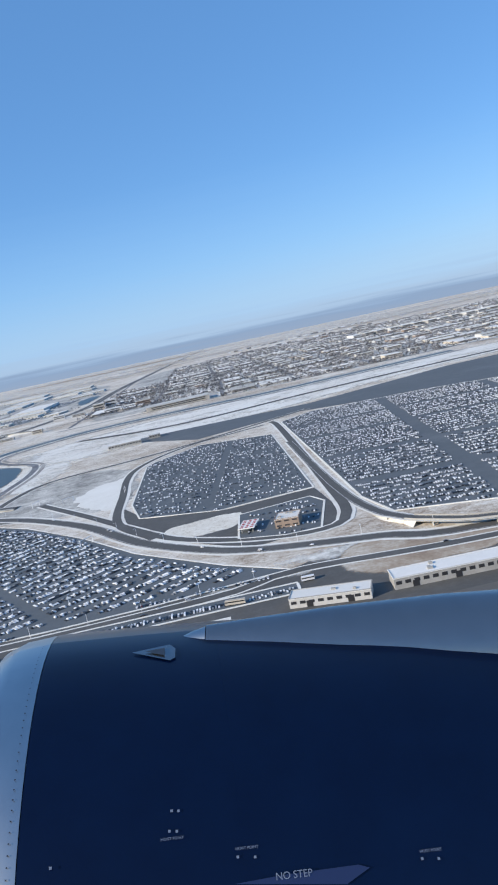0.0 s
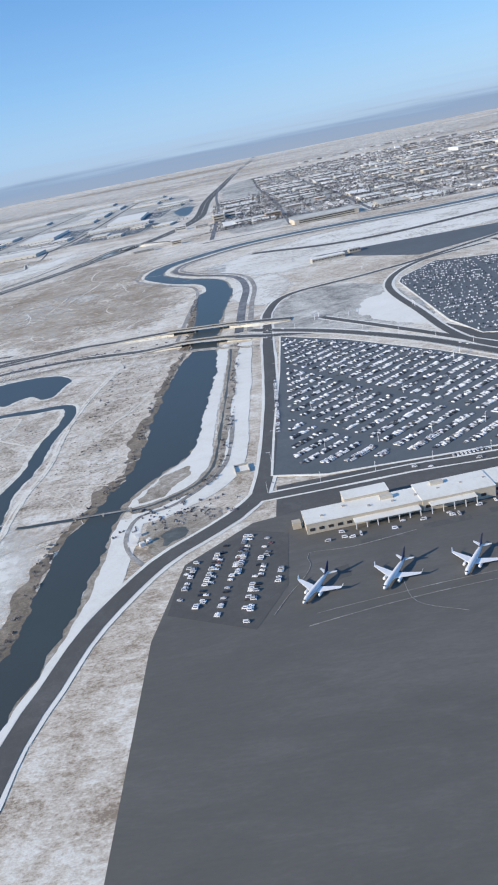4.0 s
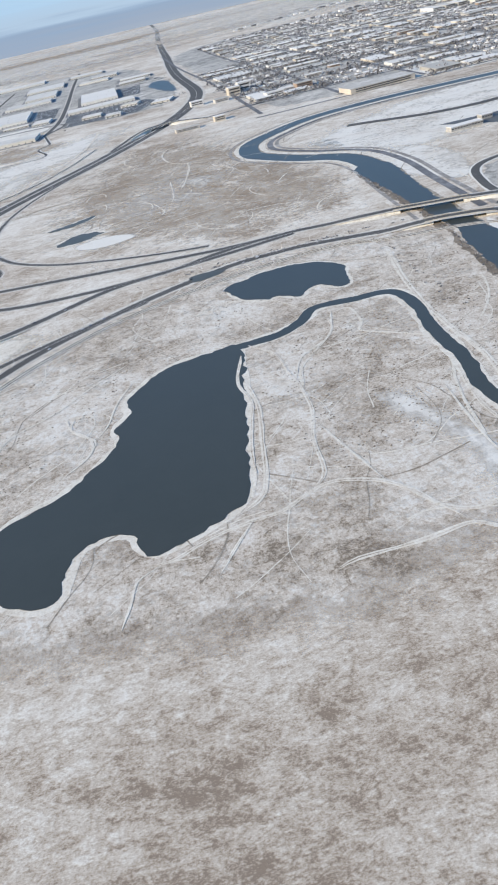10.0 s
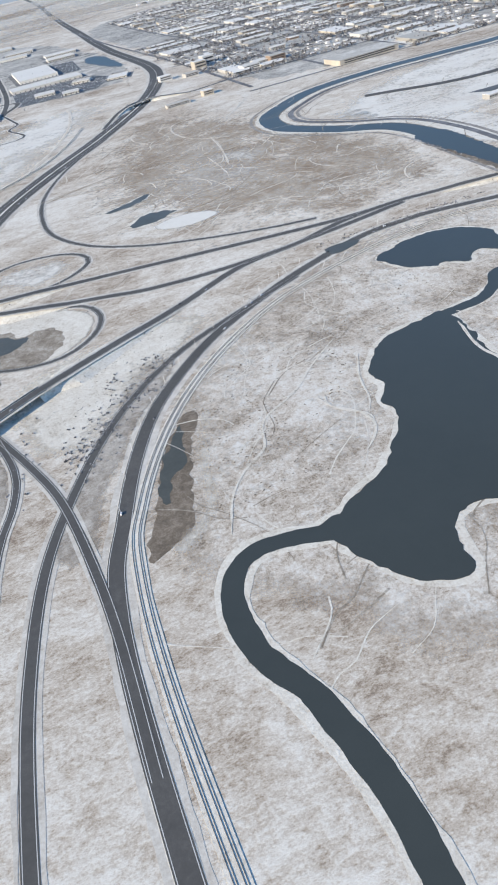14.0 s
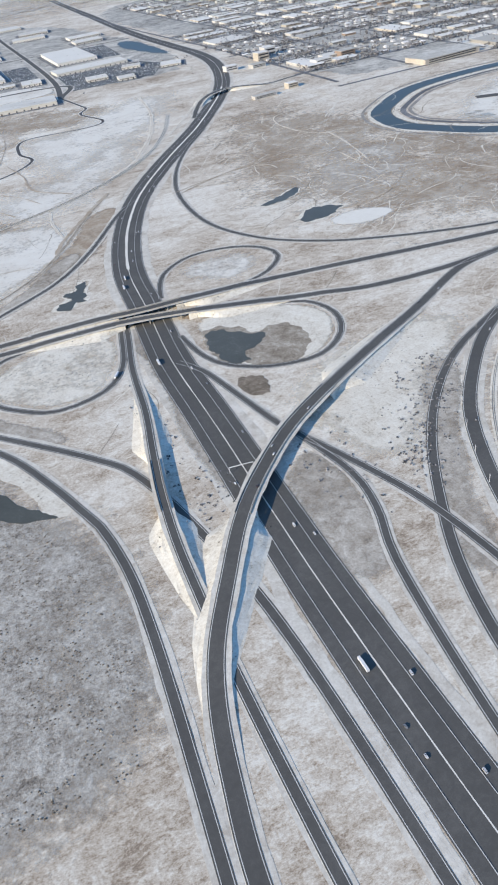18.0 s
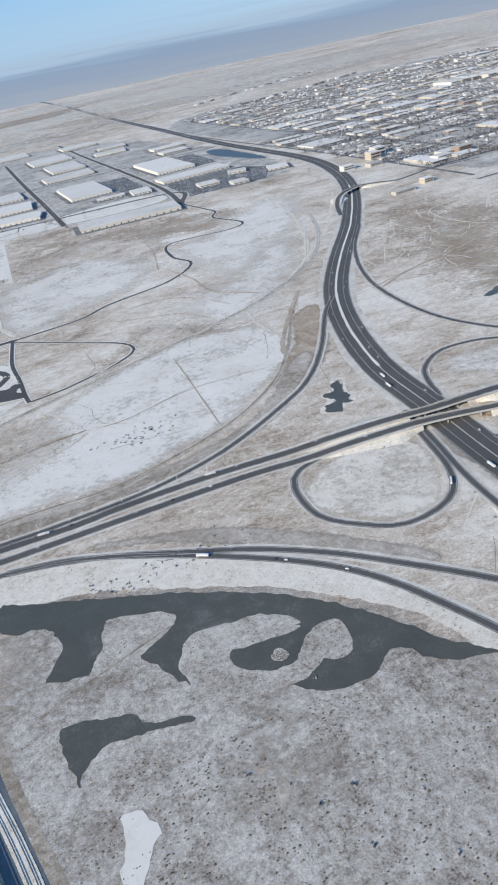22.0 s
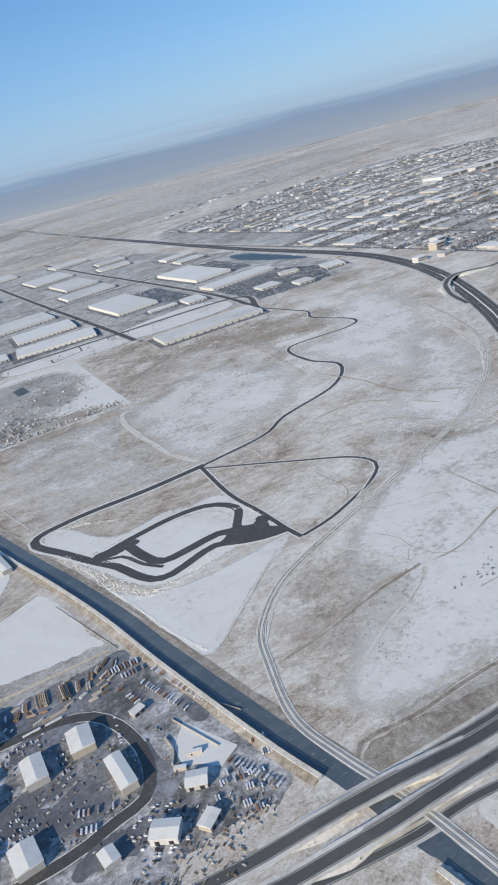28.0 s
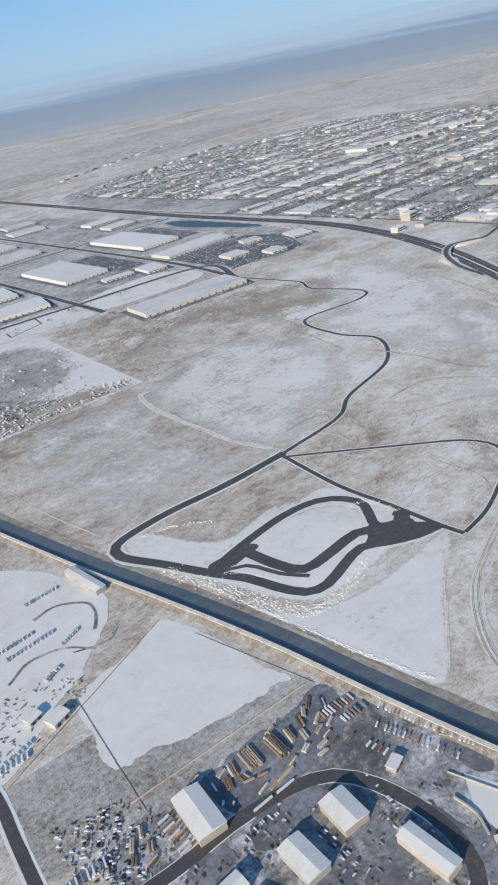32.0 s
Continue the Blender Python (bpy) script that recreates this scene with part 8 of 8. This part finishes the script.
def along(pts, count_, offs, z, where, lifts=(), group="traffic", trucks=0):
    line = spline(pts, 4.0)
    zz = heights(line, lifts) + z
    s = sides_of(line)
    for i in range(count_ + trucks):
        k = traffic.randint(1, len(line) - 2)
        off = traffic.choice(offs)
        q = line[k, :2] + s[k] * off
        d = line[k + 1] - line[k - 1]
        t = math.atan2(d[1], d[0]) + (math.pi if off > 0 else 0)
        if i < count_:
            car(q[0], q[1], zz[k], t, traffic.choice(("white", "white", "dark", "van")), group, where)
        else:
            ob = thing("semi_truck", "white articulated lorry " + where, "lorry", (q[0], q[1], zz[k]), t, "lorries")
            ob.scale = (0.75, 0.75, 0.75)
            part("trailer_box", Mesh().box(0.6, 0, 0.42, 5.2, 1.05, 1.15), m_white, ob)
            part("cab", Mesh().box(-2.9, 0, 0.2, 1.4, 1.0, 1.15, taper=0.08), m_white, ob)
            for px in (-3.2, -2.2, 1.9, 2.5):
                part("axle", Mesh().box(px, 0, 0, 0.4, 0.95, 0.42), m_rubber, ob)


along(FREEWAY[9:], 48, (-7.5, -6, -3.4, 3.4, 6, 7.5), 0.18, "driving on the freeway", trucks=4)
along([(-82, 413), (-118, 406), (-157, 383), (-197, 359), (-226, 341), (-254, 322), (-274, 303), (-289, 285)], 6, (-1.2, 1.2), 0.12, "on the flyover", lifts=[(-262, 315, 3.2, 100)])
along([(-306, 465), (-340, 470), (-383, 475), (-424, 476), (-449, 475), (-484, 477)], 6, (-1.2, -1.2), 0.16, "on the westbound road", lifts=[(-272, 459, 2.8, 62), (-519, 481, 1.6, 30)], trucks=2)
along([(-307, 455), (-341, 460), (-371, 464), (-425, 466), (-465, 467), (-496, 468)], 7, (-1.2, -1.2), 0.17, "on the eastbound road", lifts=[(-270, 447, 2.8, 62), (-519, 469, 1.6, 30)])
along([(-10, 397), (-56, 395), (-94, 379), (-122, 363), (-152, 342), (-174, 320), (-192, 297), (-206, 269), (-217, 238)], 8, (-1.3, 1.3), 0.14, "on the highway by the lake")
along([(-297, 412), (-310, 395), (-331, 391), (-346, 401), (-357, 417)], 0, (0.0, 0.0), 0.2, "on the loop ramp", trucks=1)
along([(-420, 430), (-390, 407), (-369, 387), (-355, 367), (-345, 344)], 3, (-0.2, -0.2), 0.2, "on the outer ramp", trucks=1)
along([(88, 389), (125, 357), (162, 311), (190, 262), (213, 234), (230, 220), (253, 210), (270, 204)], 10, (-1.6, 1.6), 0.2, "on the airport road")
along([(107, 181), (146, 181), (197, 182), (240, 190), (300, 182)], 8, (-0.9, 0.9), 0.2, "on the terminal road")

# shrubs on the slopes between the ramps
shrubs = Mesh()
for cx, cy, rx, ry, n in ((-184, 333, 10, 8, 60), (-197, 316, 12, 16, 90), (-213, 297, 12, 16, 90), (-224, 281, 8, 12, 50), (-300, 350, 8, 30, 60), (-425, 422, 40, 9, 70), (-290, 300, 12, 24, 60), (-250, 300, 20, 30, 50), (60, 180, 18, 9, 90), (-410, 290, 50, 50, 25), (-400, 540, 25, 10, 60), (-30, 400, 60, 4, 120), (20, 300, 5, 110, 50)):
    for i in range(n):
        x, y = cx + town.gauss(0, 0.5) * rx, cy + town.gauss(0, 0.5) * ry
        s = town.uniform(0.25, 0.7)
        for k in range(3):
            shrubs.box(x + town.uniform(-s, s), y + town.uniform(-s, s), 0, s, s * town.uniform(0.6, 1.2), s * town.uniform(0.5, 0.9), town.uniform(0, 3), 0.6)
for x, y, z_ in SLOPES[::2]:
    if noise.noise(Vector((x * 0.12, y * 0.12, 2.0))) + town.uniform(-0.3, 0.3) > 0.08:
        s = town.uniform(0.22, 0.5)
        x, y = x + town.uniform(-1, 1), y + town.uniform(-1, 1)
        shrubs.box(x, y, z_ - 0.25, s, s * town.uniform(0.7, 1.4), 0.3 + s * 0.35, town.uniform(0, 3), 0.6)
tagged(part("shrubs", shrubs, m_twig), "small dark shrubs scattered on snowy slopes", "shrubs", kind="stuff")

# ploughed snow lumps beside the graded plot
lumps = Mesh()
plough = random.Random(77)
for pts, n, wide in (([(-552, 728), (-547, 706), (-541, 684), (-536, 664), (-528, 650), (-515, 648), (-500, 652), (-488, 656)], 900, 4.5), ([(-549, 716), (-544, 680), (-539, 648), (-534, 618), (-527, 588)], 420, 1.0), ([(-545, 764), (-528, 757), (-512, 744)], 90, 1.2), ([(-462, 694), (-452, 688), (-450, 670)], 110, 2.0), ([(-536, 702), (-528, 690), (-524, 676)], 80, 1.0)):
    ln = spline(pts, 1.0)
    sd = sides_of(ln)
    for i in range(n):
        k = plough.randint(0, len(ln) - 1)
        q = ln[k, :2] + sd[k] * plough.gauss(0, 0.5) * wide
        a = plough.uniform(0.16, 0.5)
        lumps.box(q[0], q[1], 0.03, a * 2.2, a, a * plough.uniform(0.4, 0.9), math.atan2(sd[k][1], sd[k][0]) + 1.57 + plough.uniform(-0.5, 0.5), 0.55)
tagged(part("snow_lumps", lumps, m_snow), "lumpy ploughed snow banks beside the muddy track", "snow", kind="stuff")

# frosted tussocks in the marsh, on the banks and over the rough grass
tufts = Mesh()
tuft = random.Random(41)
BANK = [(-500, 455), (-453, 449), (-420, 429), (-390, 406), (-369, 386), (-355, 366), (-345, 343), (-348, 322), (-366, 361), (-396, 391), (-438, 418), (-486, 430)]
LOW = [(-478, 335), (-440, 342), (-405, 335), (-350, 315), (-335, 260), (-345, 215), (-400, 212), (-475, 250)]
for poly, n in [(p, 260) for p in ISLANDS] + [(BANK, 1500), (LOW, 5200), ([(-60, 190), (-10, 200), (-5, 290), (-45, 290), (-68, 250)], 1500), ([(5, 200), (30, 200), (46, 360), (10, 360)], 1500), ([(-180, 290), (-110, 350), (-60, 360), (-60, 310), (-110, 300), (-125, 270), (-150, 225), (-190, 225)], 2600), ([(-215, 300), (-165, 350), (-180, 365), (-225, 335)], 500), ([(-350, 445), (-310, 450), (-300, 412), (-335, 398)], 400), ([(-500, 545), (-440, 610), (-425, 570), (-470, 520)], 900)]:
    x0, x1, y0, y1 = min(p[0] for p in poly), max(p[0] for p in poly), min(p[1] for p in poly), max(p[1] for p in poly)
    for i in range(n):
        x, y = tuft.uniform(x0, x1), tuft.uniform(y0, y1)
        if noise.noise(Vector((x * 0.09, y * 0.09, 5.0))) + tuft.uniform(-0.35, 0.35) < 0 or not inside(x, y, poly):
            continue
        s, h = tuft.uniform(0.14, 0.42), tuft.uniform(0.1, 0.28)
        tufts.add([(x - s, y - s * 0.6, 0.03), (x + s, y - s * 0.5, 0.03), (x + s * 0.7, y + s, 0.03), (x - s * 0.8, y + s * 0.8, 0.03), (x + s * 0.1, y, 0.06 + h)], [(0, 1, 4), (1, 2, 4), (2, 3, 4), (3, 0, 4)])
tagged(part("tussocks", tufts, m_tuft), "small frosted grass tussocks in the marsh", "tussocks", kind="stuff")

# ---------------------------------------------------------------- jet engine beside the window at the start of the flight
EYE = look(PATH[0][1], PATH[0][2], PATH[0][3])
SIZE = 0.75
AX = Vector((1, 0.05, -0.12)).normalized()
UP = (Vector((0, 1, 0)) - AX * AX.y).normalized()
SIDE = AX.cross(UP)
HUB = Vector((-0.53, -1.126, -1.75))
m_cowl = mat("deep_blue_gloss_paint", [(0.0, (0.0006, 0.004, 0.022)), (1.0, (0.001, 0.007, 0.032))], (3.0, 12.0), (0.6, 0.4), rough=0.3, coat=0.15)
for node in m_cowl.node_tree.nodes:
    if node.type == "BSDF_PRINCIPLED":
        node.inputs["Specular IOR Level"].default_value = 0.2
m_lip = mat("polished_bare_aluminium", [(0.0, (0.40, 0.43, 0.45)), (1.0, (0.50, 0.52, 0.53))], (4.0, 20.0), (0.6, 0.4), rough=0.32, metal=1.0)
m_fairing = mat("grey_fairing_paint", [(0.0, (0.22, 0.235, 0.25)), (1.0, (0.30, 0.31, 0.32))], (4.0, 20.0), (0.6, 0.4), rough=0.26, metal=0.92)
m_mark = mat("white_marking", [(0.0, (0.13, 0.16, 0.22)), (1.0, (0.19, 0.22, 0.28))], rough=0.5)


def eye_mesh(mesh):
    """Carries a mesh from beside the window into the world."""
    mesh.v = [tuple(EYE @ (Vector(p) * SIZE)) for p in mesh.v]
    return mesh


def ring_skin(rings, sides=72, arc=(0.0, 1.0)):
    m = Mesh()
    n = sides + 1
    for s, r in rings:
        for i in range(n):
            a = math.tau * (arc[0] + (arc[1] - arc[0]) * i / sides)
            m.v.append(tuple(HUB + AX * s + (UP * math.cos(a) + SIDE * math.sin(a)) * r))
    m.f = [(j * n + i, j * n + i + 1, (j + 1) * n + i + 1, (j + 1) * n + i) for j in range(len(rings) - 1) for i in range(sides)]
    return m


def on_cowl(px, py, lift=0.002):
    """The place on the cowl in a direction from the window, with its outward normal."""
    d = Vector((px, py, -1)).normalized()
    p = -HUB
    dd, pp = d - AX * d.dot(AX), p - AX * p.dot(AX)
    a, b, c = dd.dot(dd), 2 * dd.dot(pp), pp.dot(pp) - 0.655 ** 2
    t = (-b - math.sqrt(max(b * b - 4 * a * c, 0))) / (2 * a)
    q = d * t
    nrm = (q - HUB - AX * (q - HUB).dot(AX)).normalized()
    return q + nrm * lift, nrm


engine = thing("jet_engine", "deep blue jet engine with a bare metal intake lip", "engine", EYE.translation)
inv = engine.matrix_world.inverted()


def engine_part(name, mesh, material, label="", smooth=False, parent=None):
    eye_mesh(mesh)
    mesh.v = [tuple(inv @ Vector(p)) for p in mesh.v]
    return part(name, mesh, material, parent or engine, label, smooth)


engine_part("intake_lip", ring_skin([(0.34, 0.5), (0.05, 0.53), (-0.02, 0.56), (-0.035, 0.59), (-0.015, 0.62), (0.03, 0.64), (0.1, 0.65)]), m_lip, "bare metal intake lip", True)
engine_part("cowl", ring_skin([(0.102, 0.651), (0.3, 0.655), (0.48, 0.656)]), m_cowl, "glossy deep blue cowl", True)
engine_part("rear_cowl", ring_skin([(0.4801, 0.656), (0.9, 0.655), (1.5, 0.63), (2.0, 0.56)]), m_cowl, "glossy deep blue rear cowl", True)
engine_part("fan_face", ring_skin([(0.33, 0.5), (0.33, 0.02)]), m_dark)
fair = Mesh()
for x, y, h in ((-0.10, -0.478, 0.05), (0.0, -0.482, 0.07), (0.2, -0.483, 0.10), (0.45, -0.482, 0.128), (0.8, -0.478, 0.15), (1.3, -0.47, 0.165)):
    fair.v.extend((x, y + h * math.cos(math.tau * i / 20), -1.76 + 0.8 * h * math.sin(math.tau * i / 20)) for i in range(20))
fair.f = [(j * 20 + i, (j + 1) * 20 + i, (j + 1) * 20 + (i + 1) % 20, j * 20 + (i + 1) % 20) for j in range(5) for i in range(20)]
engine_part("pylon_fairing", fair, m_fairing, "grey metal pylon fairing", True)
tip = Mesh()
for x, y, h in ((-0.185, -0.478, 0.004), (-0.16, -0.476, 0.02), (-0.13, -0.475, 0.034), (-0.102, -0.475, 0.044)):
    tip.v.extend((x, y + h * math.cos(math.tau * i / 20), -1.76 + 0.8 * h * math.sin(math.tau * i / 20)) for i in range(20))
tip.f = [(j * 20 + i, (j + 1) * 20 + i, (j + 1) * 20 + (i + 1) % 20, j * 20 + (i + 1) % 20) for j in range(3) for i in range(20)]
engine_part("fairing_tip", tip, m_lip, "pale rounded fairing tip", True)


def patch(px, py, sx, sy, lift=0.002):
    """A small plate lying on the cowl."""
    q, nrm = on_cowl(px, py, lift)
    t = nrm.cross(AX).normalized()
    return Mesh().add([tuple(q + AX * a * sx + t * b * sy) for a, b in ((-1, -1), (1, -1), (1, 1), (-1, 1))], [(3, 2, 1, 0)])


for px, py in ((-0.103, -0.491), (-0.094, -0.491), (-0.106, -0.518), (-0.096, -0.518), (-0.015, -0.552), (0.008, -0.552), (0.23, -0.554), (0.252, -0.554), (-0.264, -0.567)):
    engine_part("fastener", patch(px, py, 0.0022, 0.0022, 0.003), m_mark)
riv = Mesh()
for i in range(60):
    a = 0.02 + i * 0.028
    q = HUB + AX * 0.085 + (UP * math.cos(a) + SIDE * math.sin(a)) * 0.6505
    nrm = (UP * math.cos(a) + SIDE * math.sin(a))
    t = nrm.cross(AX)
    riv.add([tuple(q + AX * u * 0.0013 + t * v * 0.0013) for u, v in ((-1, -1), (1, -1), (1, 1), (-1, 1))], [(0, 1, 2, 3)])
tagged(engine_part("rivets", riv, m_dark), "row of small dark rivets", kind="stuff")


def lettering(text, px, py, size):
    q, nrm = on_cowl(px, py, 0.006)
    cu = bpy.data.curves.new("lettering", "FONT")
    cu.body, cu.size, cu.align_x = text, size * SIZE, "CENTER"
    cu.materials.append(m_mark)
    ob = new("lettering", cu)
    up = nrm.cross(AX).normalized()
    rot = Matrix((AX, up, nrm)).transposed().to_4x4()
    ob.matrix_world = EYE @ Matrix.Translation(q * SIZE) @ rot
    ob.parent = engine
    ob.matrix_parent_inverse = inv
    tagged(ob, "white stencilled lettering")


fin = Mesh()
for px, py in ((-0.02, -0.588), (0.05, -0.575), (0.145, -0.562), (0.16, -0.566), (0.13, -0.588)):
    q, nrm = on_cowl(px, py, 0.004)
    fin.v.append(tuple(q))
fin.f = [(4, 3, 2, 1, 0)]
engine_part("strake", fin, m_navy, "dark blue strake on the cowl")
for nm, pts, lift, m in (("inlet_frame", ((-0.156, -0.282), (-0.105, -0.271), (-0.098, -0.276), (-0.098, -0.288), (-0.105, -0.292)), 0.004, m_fairing), ("inlet", ((-0.138, -0.282), (-0.112, -0.277), (-0.112, -0.287)), 0.007, m_dark)):
    fl = Mesh().add([tuple(on_cowl(px, py, lift)[0]) for px, py in pts], [tuple(reversed(range(len(pts))))])
    engine_part(nm, fl, m, "small wedge-shaped air inlet" if m is m_fairing else "")
lettering("NO STEP", 0.06, -0.580, 0.016)
for px, py in ((-0.102, -0.53), (-0.003, -0.542), (0.241, -0.545)):
    lettering("HOIST POINT", px, py, 0.0065)
